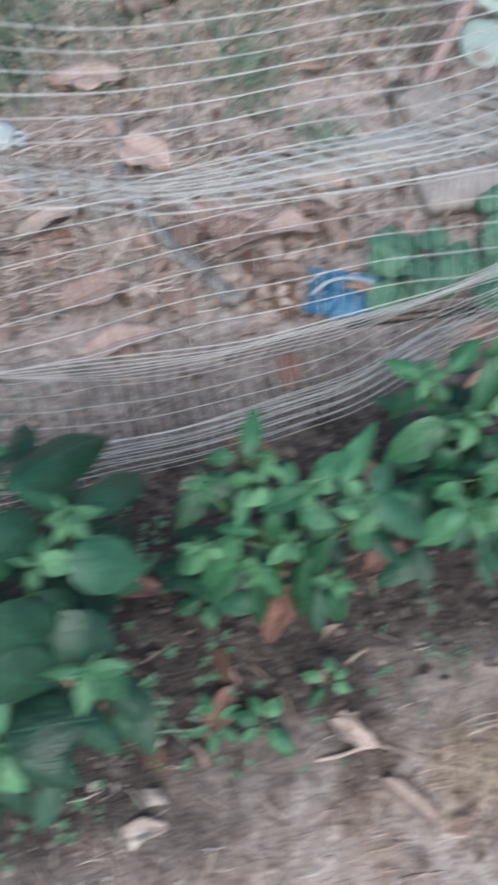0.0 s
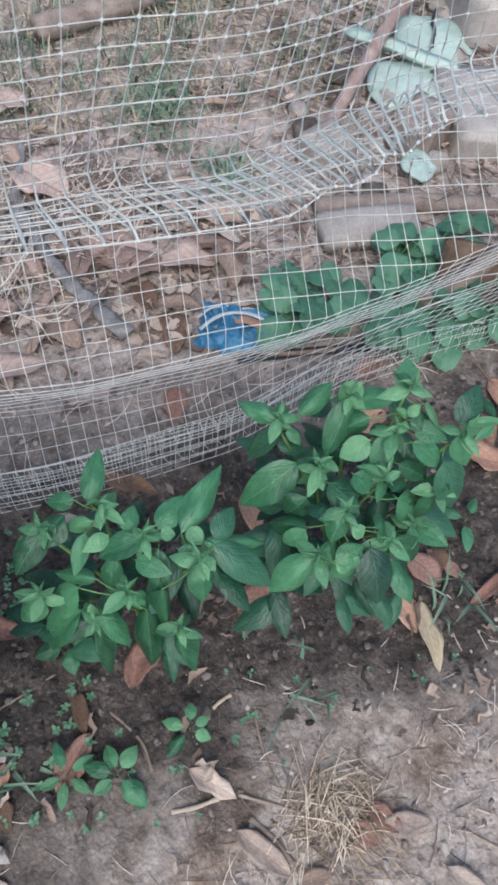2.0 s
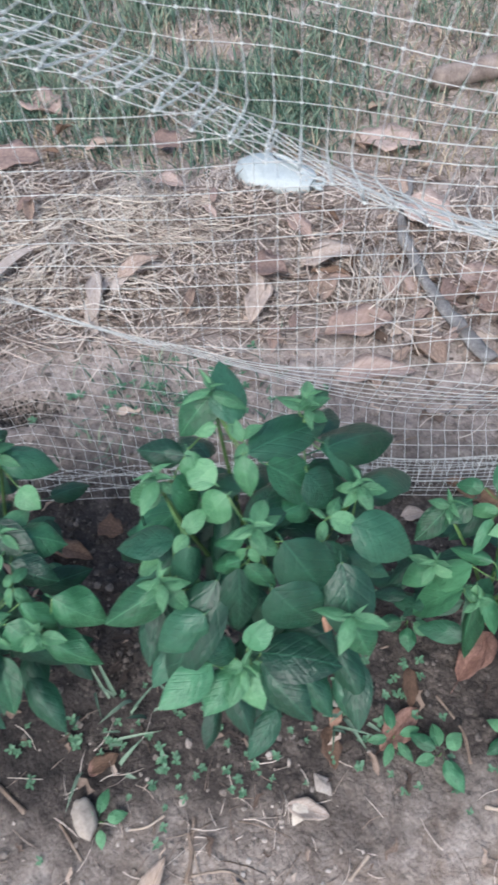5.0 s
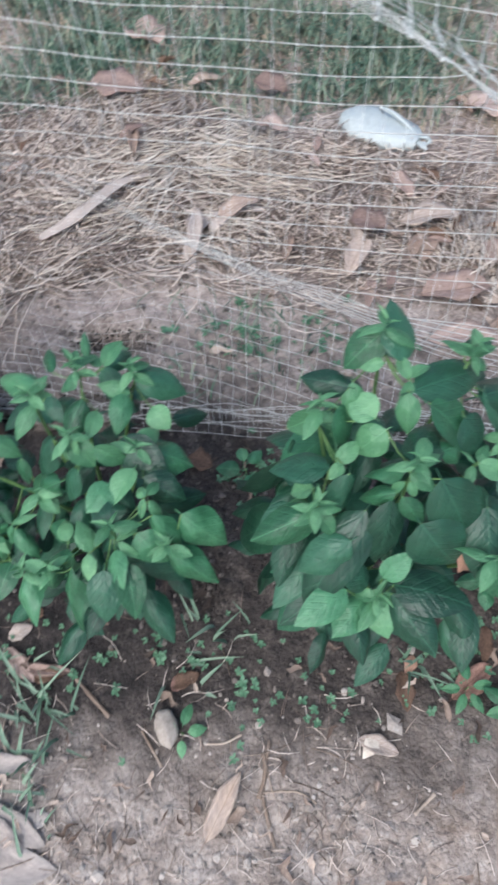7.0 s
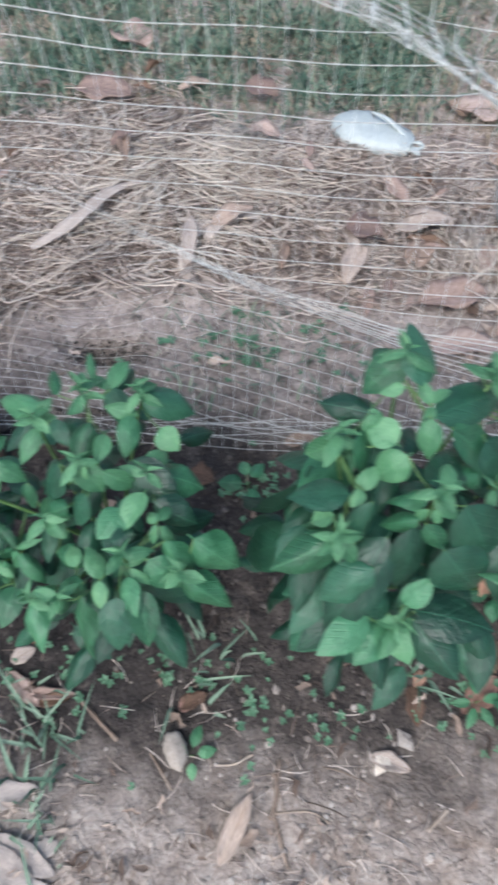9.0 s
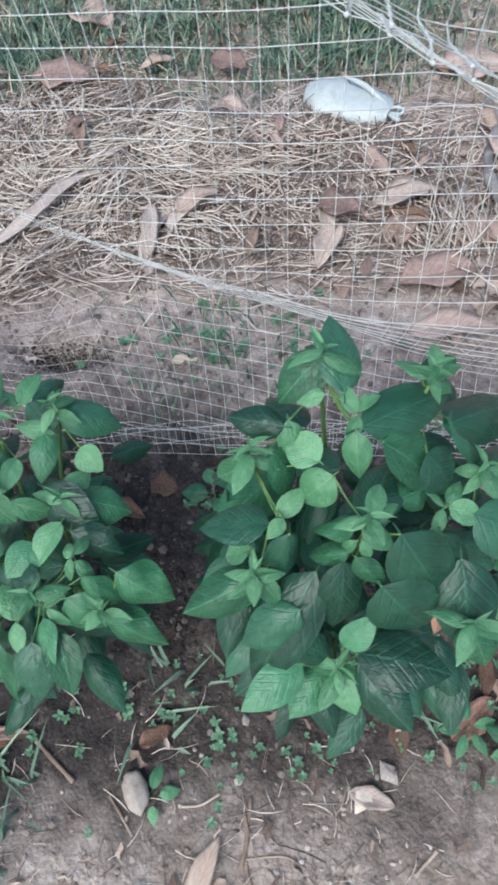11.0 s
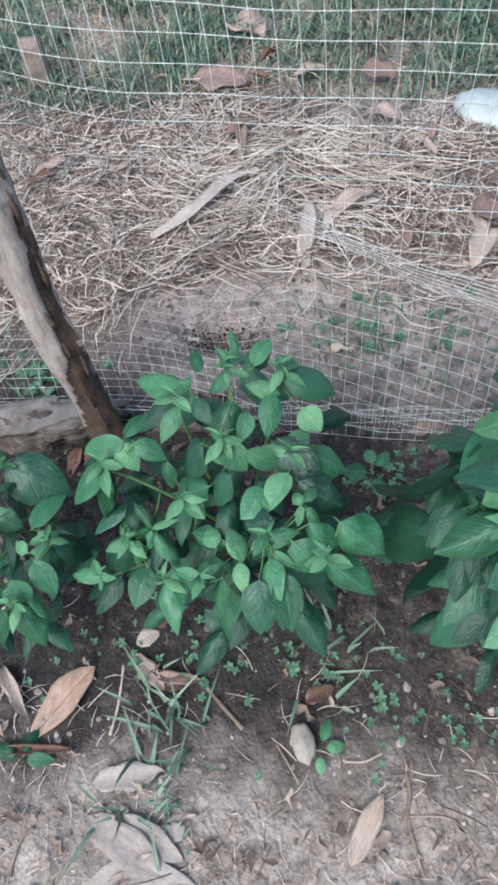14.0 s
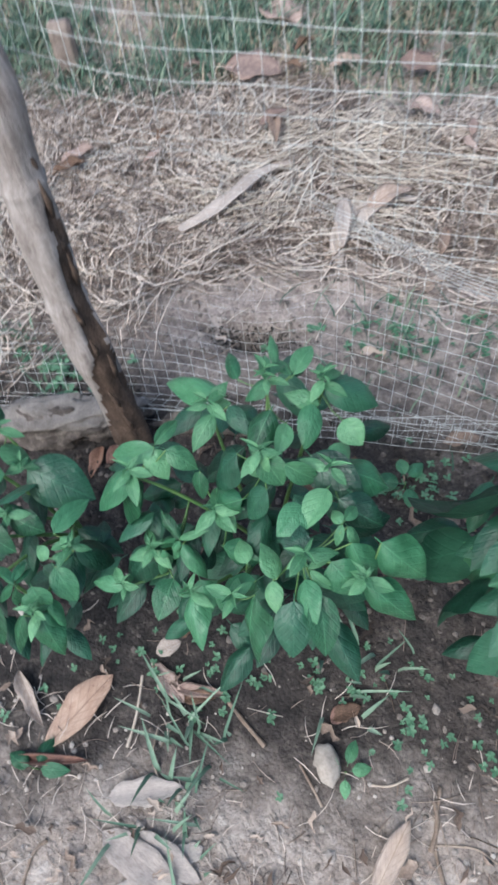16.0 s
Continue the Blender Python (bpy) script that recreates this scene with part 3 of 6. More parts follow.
def reach(pts, at, first, z):
    """How far along the line it first rises past a height, from the given point on."""
    k = next((i for i in range(first, len(pts) - 1) if pts[i + 1][1] > z), len(pts) - 2)
    t = (z - pts[k][1]) / (pts[k + 1][1] - pts[k][1])
    return at[k] + min(1.0, max(0.0, t)) * (at[k + 1] - at[k])


def spans(x):
    """Lengths along the net at one place: the ends of the lower and the upper fold, and a level mark above each."""
    pts = net_profile(x)
    at = np.concatenate([[0], np.cumsum([math.hypot(b[0] - a[0], b[1] - a[1]) for a, b in zip(pts, pts[1:])])])
    return pts, at, at[POCKET], at[BROW], reach(pts, at, BROW, level_mark(x)), reach(pts, at, TAIL, UPPER)


def rows_along(x, n, mark):
    """The strands run level above each fold and along the ground at the foot; the folds take up the slack."""
    pts, at, pocket, brow, level, upper = spans(x)
    loose = ease(x, [(-0.80, 1.0), (-0.50, 0.0)])
    pocket, brow = pocket * (1 - 0.75 * loose), brow + 0.7 * loose * (level - brow)
    crest, tail = max(at[CREST], level + 0.001), at[TAIL]
    low = level_mark(x)
    mark -= round((0.688 - low) / RISE)
    taut = (upper - level - UPPER + low) / RISE
    near = ease(x, [(-1.0, 0.0), (-0.45, 1.0)])
    second = mark + (UPPER - low) / RISE + (1 - near) * taut + near * ease(x, [(-0.5, 7.5), (-0.2, 10.0)])
    own = [0, pocket / RISE, mark - (level - brow) / RISE, mark, mark + (crest - level) / RISE, second - (upper - tail) / RISE, second, second + (at[-1] - upper) / RISE]
    want = np.interp(np.arange(n), own, [0, pocket, brow, level, crest, tail, upper, at[-1]])
    return [np.interp(want, at, [p[k] for p in pts]) for k in range(4)]


def stout(x, heavy):
    """The strands are drawn thinner where the net is stretched, towards the stake."""
    return float(max(heavy, ease(x, [(-0.35, 0.66), (0.1, 1.0)])))


def fine(x, z):
    """The drawn panel beside the stake is of the thinnest strands."""
    return float(1 - 0.55 * ease(x, [(-0.70, 1.0), (-0.42, 0.0)]) * ease(z, [(0.12, 0.0), (0.24, 1.0), (0.62, 1.0), (0.78, 0.0)]))


cols = np.arange(-1.78, 1.96, CELL)
MARK = math.ceil(max((pocket + level - brow) / RISE + 7 for _, _, pocket, brow, level, _ in map(spans, cols)))
NROW = MARK + 32
grid, weight = [], []
for i, x in enumerate(cols):
    ys, zs, dxs, heavy = rows_along(x, NROW, MARK)
    weight.append([float(h) for h in heavy])
    grid.append([(x + dx + lean(x, z) + (0.006 + 0.05 * max(0.0, z - 0.85) * (x > 0)) * noise.noise(Vector((x * 2.2, z * 3.0, 7))) + 0.02 * math.sin(x * 2.0) * (z - 0.4), y + 0.008 * noise.noise(Vector((x * 5, z * 6, 1))), z + 0.004 * noise.noise(Vector((x * 6, z * 5, 3)))) for y, z, dx in zip(ys, zs, dxs)])
net = empty("garden_netting", (0, 0.65, 0), "pale square-meshed plastic garden netting, slack and sagging in folds", "netting")
shift = Vector((0, 0.65, 0))
for j in range(NROW):
    pts = [Vector(grid[i][j]) - shift for i in range(len(cols))]
    v, fc = tube(pts, [(0.00090 - 0.0001 * weight[i][j]) * (0.3 + 0.7 * stout(cols[i], weight[i][j])) * fine(cols[i], grid[i][j][2]) * (1.25 if cols[i] > -0.3 and 0.22 < grid[i][j][2] < 0.46 else 1.0) * (0.62 if grid[i][j][2] > 0.9 and cols[i] > -0.4 else 1.0) for i in range(len(cols))], 4)
    part("strand", mesh_from("strand", v, fc, NET), None, net)
for i in range(len(cols)):
    pts = [Vector(grid[i][j]) - shift for j in range(NROW)]
    v, fc = tube(pts, [(0.00058 * stout(cols[i], w) + (0.0007 if cols[i] < -0.05 else 0.0010) * w) * fine(cols[i], p.z) ** 1.3 * (0.75 if cols[i] > -0.1 and w < 0.5 and p.z > 0.9 else 1.0) for w, p in zip(weight[i], pts)], 4)
    part("strand", mesh_from("strand", v, fc, NET_CORD), None, net)
kv, kf = [], []
for col in grid:
    for p in col:
        o = len(kv)
        c = Vector(p) - shift
        kv += [c + Vector(d) * fine(p[0], c.z) * (0.0017 + 0.0010 * min(1, max(0, (c.z - 0.7) / 0.25))) for d in ((1, 0, 0), (-1, 0, 0), (0, 1, 0), (0, -1, 0), (0, 0, 1), (0, 0, -1))]
        kf += [(o, o + 2, o + 4), (o + 2, o + 1, o + 4), (o + 1, o + 3, o + 4), (o + 3, o, o + 4), (o + 2, o, o + 5), (o + 1, o + 2, o + 5), (o + 3, o + 1, o + 5), (o, o + 3, o + 5)]
tagged(part("knotting", mesh_from("knotting", kv, kf, NET_CORD), None, net), kind="stuff")


# ---- pepper plants ----
def blade(name, mat, dome=0.5, droop=0.16, fold=0.06, base=0.62, tip=0.95, wave=0.02, stub=0.12):
    """A leaf one long and one wide, along x: puckered between its veins, bent down to a drawn-out tip, with a short stalk."""
    n, half = 11, (-1.0, -0.7, -0.35, 0.0, 0.35, 0.7, 1.0)
    most = base / (base + tip)
    top = most**base * (1 - most) ** tip
    verts, faces = [], []
    for i in range(n + 1):
        t = i / n
        w = max(0.010, 0.5 * t**base * (1 - t) ** tip / top)
        for s in half:
            z = fold * abs(s) * w - dome * (s * w) ** 2 - droop * t * t + 0.10 * math.sin(math.pi * t)
            z += wave * math.sin(t * 9 + s * 2.0) * abs(s) * w * 2 + 0.004 * math.cos((t - 0.75 * abs(s) * w) * 38) * min(1.0, w * 5)
            verts.append((t, s * w, z))
    k7 = len(half)
    for i in range(n):
        for k in range(k7 - 1):
            o = i * k7 + k
            faces.append((o, o + k7, o + k7 + 1, o + 1))
    o = len(verts)
    for x, z in ((-stub, -0.03), (0.02, 0.0)):
        verts += [(x, -0.018, z), (x, 0.018, z), (x, 0, z - 0.02)]
    for k in range(3):
        faces.append((o + k, o + (k + 1) % 3, o + 3 + (k + 1) % 3, o + 3 + k))
    return mesh_from(name, verts, faces, mat)


BLADES = [blade("leaf", GREEN), blade("leaf", GREEN, 1.2, 0.32, 0.0, 0.7, 1.0, 0.05), blade("leaf", GREEN, 0.2, 0.1, 0.22, 0.58, 0.9), blade("leaf", GREEN, 1.0, 0.26, 0.05, 0.75, 1.1, 0.10)]
OLD_SHADED_BLADES = [blade("leaf", OLD_SHADED), blade("leaf", OLD_SHADED, 1.0, 0.3, 0.02, 0.66, 0.95, 0.06)]
YOUNGS = [blade("leaf", YOUNG, 0.1, 0.12, 0.3, 0.65, 0.9), blade("leaf", YOUNG, 0.6, 0.3, 0.1, 0.7, 1.05)]
BRACTS = [blade("leaf", YOUNG, 0.1, 0.2, 0.45, 0.55, 1.1), blade("leaf", YOUNG, 0.3, 0.35, 0.3, 0.6, 1.2)]


def lay(ob, a, b, width, face):
    """Places a unit leaf from its stalk a to its tip b."""
    a, b = Vector(a), Vector(b)
    x = b - a
    n = x.length
    x.normalize()
    z = (Vector(face) - x * x.dot(Vector(face))).normalized()
    y = z.cross(x)
    m = Matrix((x, y, z)).transposed().to_4x4()
    m.translation = a
    ob.matrix_basis = m @ Matrix.Diagonal((n, width, 0.55 * n + 0.3 * width, 1))


def leaf(plant, ax, ay, az, bx, by, bz, width):
    o = plant["at"]
    n = math.dist((ax, ay, az), (bx, by, bz))
    small = max(n, width) < 0.034 or (max(n, width) < 0.06 and rng.random() < (0.62 if ax < -0.4 else 0.3))
    ob = new("leaf", rng.choice(YOUNGS if small else OLD_SHADED_BLADES if rng.random() < plant["deep"] * min(1.0, 25 * max(0.0, width - 0.012)) * (1.5 if width > 0.0475 else 1.0) else BLADES))
    ob.parent = plant["root"]
    face = (rng.gauss(0, 0.3), -0.30 + rng.gauss(0, 0.3), 1.0)
    a, b = Vector((ax, ay, az)), Vector((bx, by, bz))
    b = a + (b - a) * (1.08 * plant["grow"])
    lay(ob, a - Vector(o), b - Vector(o), width * 1.12 * plant["grow"], face)
    plant["bases"].append((a, b, width))
    plant["leaves"].append((ob, a - Vector(o)))


def plant_at(x, y, label, grow=1.0, deep=0.25):
    o = (x, y, height(x, y))
    return {"at": o, "root": empty("pepper_plant", o, label, "plant", "row of pepper plants"), "bases": [], "leaves": [], "grow": grow, "deep": deep}


def finish(plant, branches, under):
    """Stems from the ground to the leaves, and the leaves below the crown, with shade put into their colour."""
    o = Vector(plant["at"])
    ends, left = [], [b for b, _, _ in plant["bases"]]
    ends.append(max(left, key=lambda p: p.z))
    while len(ends) < branches:
        ends.append(max(left, key=lambda p: min((p - e).length for e in ends)))
    fork = Vector((0, 0, 0.09))
    lines, wood = [], []
    for e in ends:
        top = e - o - Vector((0, 0, 0.012))
        mid = fork.lerp(top, 0.5) + Vector((rng.gauss(0, 0.01), rng.gauss(0, 0.01), -0.01 + 0.25 * top.xy.length))
        pts = smooth_line([Vector((0, 0, -0.02)), fork * 0.6 + Vector((rng.gauss(0, 0.004), rng.gauss(0, 0.004), 0)), fork.lerp(mid, 0.6), mid.lerp(top, 0.55), top], 4)
        r = [0.0055 - 0.0037 * i / len(pts) for i in range(len(pts))]
        v, fc = tube(pts, r, 6)
        wood.append((part("branch", mesh_from("branch", v, fc, STEM), None, plant["root"]), pts))
        lines += pts[5:]
    for a, _, w in plant["bases"]:
        a = a - o
        low = [p for p in lines if p.z < a.z + 0.01] or lines
        q = min(low, key=lambda p: (p - a).length)
        if (q - a).length < 0.14:
            v, fc = tube(smooth_line([q, q.lerp(a, 0.55) + Vector((0, 0, -0.008)), a], 3), 0.0012, 4)
            plant["leaves"].append((part("stalk", mesh_from("stalk", v, fc, STEM), None), q))
    for e in ends:
        turn = rng.uniform(0, 6.28)
        for k in range(rng.randint(7, 11)):
            t = turn + k * 2.4 + rng.gauss(0, 0.3)
            n = rng.uniform(0.022, 0.046) if k < 4 else rng.uniform(0.012, 0.026)
            q = e - o + Vector((0, -0.004, 0.003 + 0.0035 * k))
            ob = new("leaf", rng.choice(YOUNGS if k < 4 else BRACTS))
            rise = rng.uniform(-0.35, 0.15) if k < 4 else rng.uniform(0.1, 0.8)
            lay(ob, q, q + Vector((n * math.cos(t), n * math.sin(t), rise * n)), n * rng.uniform(0.40, 0.54) if k < 4 else n * rng.uniform(0.24, 0.38), (rng.gauss(0, 0.2), rng.gauss(-0.2, 0.2), 1))
            plant["leaves"].append((ob, q))
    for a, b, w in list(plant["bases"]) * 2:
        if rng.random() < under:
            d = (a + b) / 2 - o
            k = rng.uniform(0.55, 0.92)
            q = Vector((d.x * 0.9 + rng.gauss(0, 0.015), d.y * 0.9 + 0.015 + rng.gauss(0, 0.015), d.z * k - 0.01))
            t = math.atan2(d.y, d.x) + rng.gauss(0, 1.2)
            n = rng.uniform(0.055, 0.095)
            # the crown's shade is in this darker leaf colour
            ob = new("leaf", rng.choice(OLD_SHADED_BLADES))
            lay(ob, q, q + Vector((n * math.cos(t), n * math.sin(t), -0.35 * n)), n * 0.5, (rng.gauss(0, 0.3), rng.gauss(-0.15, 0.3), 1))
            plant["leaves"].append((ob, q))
    for ob, q in plant["leaves"]:
        ob.parent = min(wood, key=lambda w: min((p - q).length for p in w[1]))[0]


A = plant_at(-0.62, 0.27, "bushy green pepper plant with many small bright shoots")
L = plant_at(-1.0, 0.24, "low green pepper plant beside the wooden stake")
B = plant_at(-0.14, 0.27, "tall leafy green pepper plant with large dark leaves", 1.16, 0.6)
C = plant_at(0.25, 0.32, "open young green pepper plant with narrow leaves")
D = plant_at(0.62, 0.34, "dense green pepper plant among red-brown fallen leaves")
# leaves of plant A
leaf(A, -0.700, 0.359, 0.475, -0.815, 0.421, 0.416, 0.042)
leaf(A, -0.551, 0.389, 0.491, -0.472, 0.391, 0.462, 0.048)
leaf(A, -0.623, 0.356, 0.525, -0.656, 0.339, 0.501, 0.026)
leaf(A, -0.612, 0.325, 0.502, -0.628, 0.267, 0.481, 0.039)
leaf(A, -0.561, 0.356, 0.484, -0.558, 0.298, 0.465, 0.033)
leaf(A, -0.552, 0.360, 0.479, -0.595, 0.357, 0.498, 0.025)
leaf(A, -0.676, 0.331, 0.484, -0.643, 0.298, 0.475, 0.025)
leaf(A, -0.699, 0.326, 0.465, -0.718, 0.275, 0.448, 0.027)
leaf(A, -0.709, 0.341, 0.461, -0.691, 0.368, 0.484, 0.021)
leaf(A, -0.589, 0.315, 0.489, -0.591, 0.269, 0.489, 0.024)
leaf(A, -0.775, 0.271, 0.447, -0.757, 0.318, 0.441, 0.020)
leaf(A, -0.774, 0.266, 0.446, -0.840, 0.255, 0.418, 0.033)
leaf(A, -0.753, 0.262, 0.455, -0.708, 0.254, 0.433, 0.030)
leaf(A, -0.803, 0.234, 0.417, -0.872, 0.199, 0.342, 0.043)
leaf(A, -0.803, 0.227, 0.414, -0.859, 0.211, 0.266, 0.036)
leaf(A, -0.795, 0.228, 0.410, -0.807, 0.206, 0.330, 0.017)
leaf(A, -0.598, 0.249, 0.506, -0.633, 0.240, 0.459, 0.029)
leaf(A, -0.612, 0.258, 0.500, -0.579, 0.236, 0.465, 0.035)
leaf(A, -0.579, 0.253, 0.491, -0.536, 0.255, 0.455, 0.028)
leaf(A, -0.523, 0.278, 0.463, -0.557, 0.270, 0.467, 0.019)
leaf(A, -0.523, 0.280, 0.463, -0.501, 0.322, 0.453, 0.029)
leaf(A, -0.519, 0.272, 0.462, -0.442, 0.277, 0.443, 0.057)
leaf(A, -0.519, 0.242, 0.462, -0.537, 0.186, 0.459, 0.033)
leaf(A, -0.492, 0.193, 0.470, -0.509, 0.215, 0.460, 0.015)
leaf(A, -0.489, 0.198, 0.470, -0.478, 0.223, 0.463, 0.015)
leaf(A, -0.492, 0.193, 0.470, -0.494, 0.171, 0.449, 0.011)
leaf(A, -0.484, 0.190, 0.471, -0.462, 0.173, 0.442, 0.017)
leaf(A, -0.633, 0.218, 0.431, -0.705, 0.219, 0.364, 0.039)
leaf(A, -0.702, 0.247, 0.435, -0.701, 0.225, 0.388, 0.023)
leaf(A, -0.673, 0.211, 0.389, -0.643, 0.192, 0.376, 0.025)
leaf(A, -0.736, 0.185, 0.315, -0.770, 0.210, 0.338, 0.020)
leaf(A, -0.736, 0.182, 0.311, -0.753, 0.164, 0.257, 0.017)
leaf(A, -0.730, 0.179, 0.310, -0.684, 0.148, 0.285, 0.027)
leaf(A, -0.736, 0.185, 0.315, -0.697, 0.196, 0.337, 0.012)
leaf(A, -0.742, 0.186, 0.312, -0.796, 0.189, 0.242, 0.015)
leaf(A, -0.766, 0.176, 0.274, -0.783, 0.146, 0.204, 0.025)
leaf(A, -0.786, 0.180, 0.256, -0.838, 0.129, 0.188, 0.051)
leaf(A, -0.833, 0.127, 0.202, -0.891, 0.122, 0.194, 0.026)
leaf(A, -0.748, 0.144, 0.239, -0.756, 0.082, 0.224, 0.042)
leaf(A, -0.693, 0.136, 0.292, -0.669, 0.099, 0.260, 0.036)
leaf(A, -0.702, 0.119, 0.273, -0.677, 0.045, 0.249, 0.038)
leaf(A, -0.531, 0.148, 0.453, -0.568, 0.187, 0.457, 0.034)
leaf(A, -0.614, 0.148, 0.376, -0.637, 0.183, 0.369, 0.025)
leaf(A, -0.567, 0.126, 0.401, -0.589, 0.165, 0.419, 0.030)
leaf(A, -0.594, 0.122, 0.390, -0.664, 0.108, 0.275, 0.036)
leaf(A, -0.571, 0.124, 0.398, -0.560, 0.085, 0.390, 0.024)
leaf(A, -0.527, 0.128, 0.420, -0.507, 0.078, 0.415, 0.035)
leaf(A, -0.591, 0.102, 0.391, -0.590, 0.029, 0.300, 0.039)
leaf(A, -0.536, 0.098, 0.415, -0.526, 0.038, 0.373, 0.047)
leaf(A, -0.507, 0.114, 0.415, -0.485, 0.051, 0.374, 0.039)
leaf(A, -0.526, 0.139, 0.432, -0.500, 0.158, 0.435, 0.010)
leaf(A, -0.526, 0.140, 0.434, -0.543, 0.149, 0.463, 0.011)
leaf(A, -0.523, 0.138, 0.429, -0.492, 0.126, 0.409, 0.013)
leaf(A, -0.476, 0.174, 0.460, -0.439, 0.141, 0.399, 0.034)
leaf(A, -0.498, 0.152, 0.436, -0.454, 0.129, 0.398, 0.048)
leaf(A, -0.439, 0.187, 0.446, -0.372, 0.167, 0.396, 0.055)
leaf(A, -0.451, 0.143, 0.418, -0.379, 0.114, 0.371, 0.042)
leaf(A, -0.617, 0.381, 0.525, -0.633, 0.430, 0.532, 0.013)
leaf(A, -0.591, 0.379, 0.514, -0.577, 0.426, 0.520, 0.026)
leaf(A, -0.595, 0.377, 0.515, -0.623, 0.398, 0.524, 0.018)
leaf(A, -0.667, 0.360, 0.511, -0.696, 0.410, 0.501, 0.020)
leaf(A, -0.649, 0.266, 0.472, -0.692, 0.240, 0.405, 0.050)
leaf(A, -0.550, 0.283, 0.471, -0.475, 0.238, 0.450, 0.056)
leaf(A, -0.502, 0.229, 0.464, -0.443, 0.209, 0.443, 0.043)
leaf(A, -0.661, 0.177, 0.340, -0.608, 0.153, 0.371, 0.034)
leaf(A, -0.597, 0.223, 0.467, -0.628, 0.204, 0.401, 0.035)
leaf(A, -0.546, 0.211, 0.462, -0.568, 0.167, 0.460, 0.038)
leaf(A, -0.616, 0.092, 0.398, -0.651, 0.085, 0.265, 0.033)
leaf(A, -0.517, 0.349, 0.465, -0.487, 0.324, 0.452, 0.036)
leaf(A, -0.783, 0.264, 0.441, -0.752, 0.237, 0.414, 0.034)
# leaves of plant L
leaf(L, -1.075, 0.268, 0.331, -1.033, 0.284, 0.292, 0.040)
leaf(L, -1.033, 0.263, 0.296, -0.927, 0.248, 0.253, 0.082)
leaf(L, -1.055, 0.236, 0.315, -1.104, 0.212, 0.337, 0.040)
leaf(L, -1.050, 0.185, 0.303, -1.019, 0.252, 0.280, 0.049)
leaf(L, -0.956, 0.168, 0.271, -0.929, 0.241, 0.259, 0.037)
leaf(L, -0.911, 0.151, 0.277, -0.863, 0.179, 0.190, 0.051)
leaf(L, -0.952, 0.142, 0.265, -0.905, 0.165, 0.277, 0.014)
leaf(L, -0.948, 0.129, 0.260, -0.920, 0.145, 0.263, 0.012)
leaf(L, -0.953, 0.128, 0.261, -0.979, 0.140, 0.266, 0.023)
leaf(L, -0.941, 0.118, 0.253, -0.907, 0.085, 0.204, 0.038)
leaf(L, -0.982, 0.074, 0.287, -0.986, 0.113, 0.268, 0.014)
leaf(L, -0.979, 0.069, 0.288, -1.032, 0.090, 0.273, 0.019)
leaf(L, -0.979, 0.069, 0.288, -1.033, 0.050, 0.214, 0.017)
leaf(L, -0.977, 0.068, 0.280, -1.008, 0.046, 0.213, 0.016)
leaf(L, -0.977, 0.071, 0.284, -0.977, 0.107, 0.264, 0.012)
leaf(L, -0.964, 0.079, 0.258, -0.947, 0.057, 0.212, 0.044)
leaf(L, -0.954, 0.050, 0.221, -0.913, -0.000, 0.159, 0.044)
leaf(L, -1.033, 0.050, 0.237, -1.019, -0.003, 0.167, 0.033)
leaf(L, -0.977, 0.040, 0.218, -1.001, -0.011, 0.141, 0.027)
leaf(L, -0.949, 0.072, 0.232, -0.916, 0.034, 0.184, 0.025)
leaf(L, -1.077, 0.301, 0.349, -1.124, 0.317, 0.387, 0.050)
leaf(L, -1.082, 0.125, 0.305, -1.114, 0.064, 0.283, 0.056)
leaf(L, -1.103, 0.171, 0.332, -1.161, 0.186, 0.360, 0.066)
leaf(L, -1.057, 0.049, 0.252, -1.085, -0.028, 0.223, 0.057)
leaf(L, -1.071, 0.148, 0.306, -1.012, 0.125, 0.270, 0.048)
leaf(L, -1.131, 0.249, 0.378, -1.193, 0.258, 0.413, 0.066)
leaf(L, -1.028, 0.177, 0.290, -0.980, 0.168, 0.264, 0.043)
leaf(L, -1.112, 0.112, 0.316, -1.172, 0.108, 0.339, 0.056)
# leaves of plant B
leaf(B, -0.176, 0.302, 0.707, -0.188, 0.363, 0.728, 0.037)
leaf(B, -0.159, 0.274, 0.691, -0.080, 0.332, 0.669, 0.040)
leaf(B, -0.199, 0.334, 0.723, -0.233, 0.307, 0.691, 0.035)
leaf(B, -0.194, 0.302, 0.702, -0.221, 0.303, 0.693, 0.016)
leaf(B, -0.231, 0.276, 0.681, -0.279, 0.282, 0.682, 0.027)
leaf(B, -0.228, 0.282, 0.684, -0.219, 0.255, 0.650, 0.023)
leaf(B, -0.241, 0.256, 0.669, -0.223, 0.240, 0.616, 0.031)
leaf(B, -0.162, 0.271, 0.691, -0.158, 0.242, 0.661, 0.023)
leaf(B, -0.147, 0.191, 0.667, -0.127, 0.255, 0.658, 0.037)
leaf(B, -0.118, 0.218, 0.657, -0.079, 0.253, 0.627, 0.030)
leaf(B, -0.153, 0.186, 0.664, -0.195, 0.197, 0.629, 0.020)
leaf(B, -0.153, 0.183, 0.663, -0.124, 0.174, 0.651, 0.018)
leaf(B, -0.163, 0.168, 0.636, -0.199, 0.172, 0.604, 0.019)
leaf(B, -0.156, 0.164, 0.636, -0.130, 0.152, 0.606, 0.020)
leaf(B, -0.166, 0.164, 0.624, -0.167, 0.124, 0.552, 0.036)
leaf(B, -0.219, 0.177, 0.652, -0.226, 0.148, 0.585, 0.030)
leaf(B, -0.241, 0.197, 0.622, -0.301, 0.197, 0.611, 0.041)
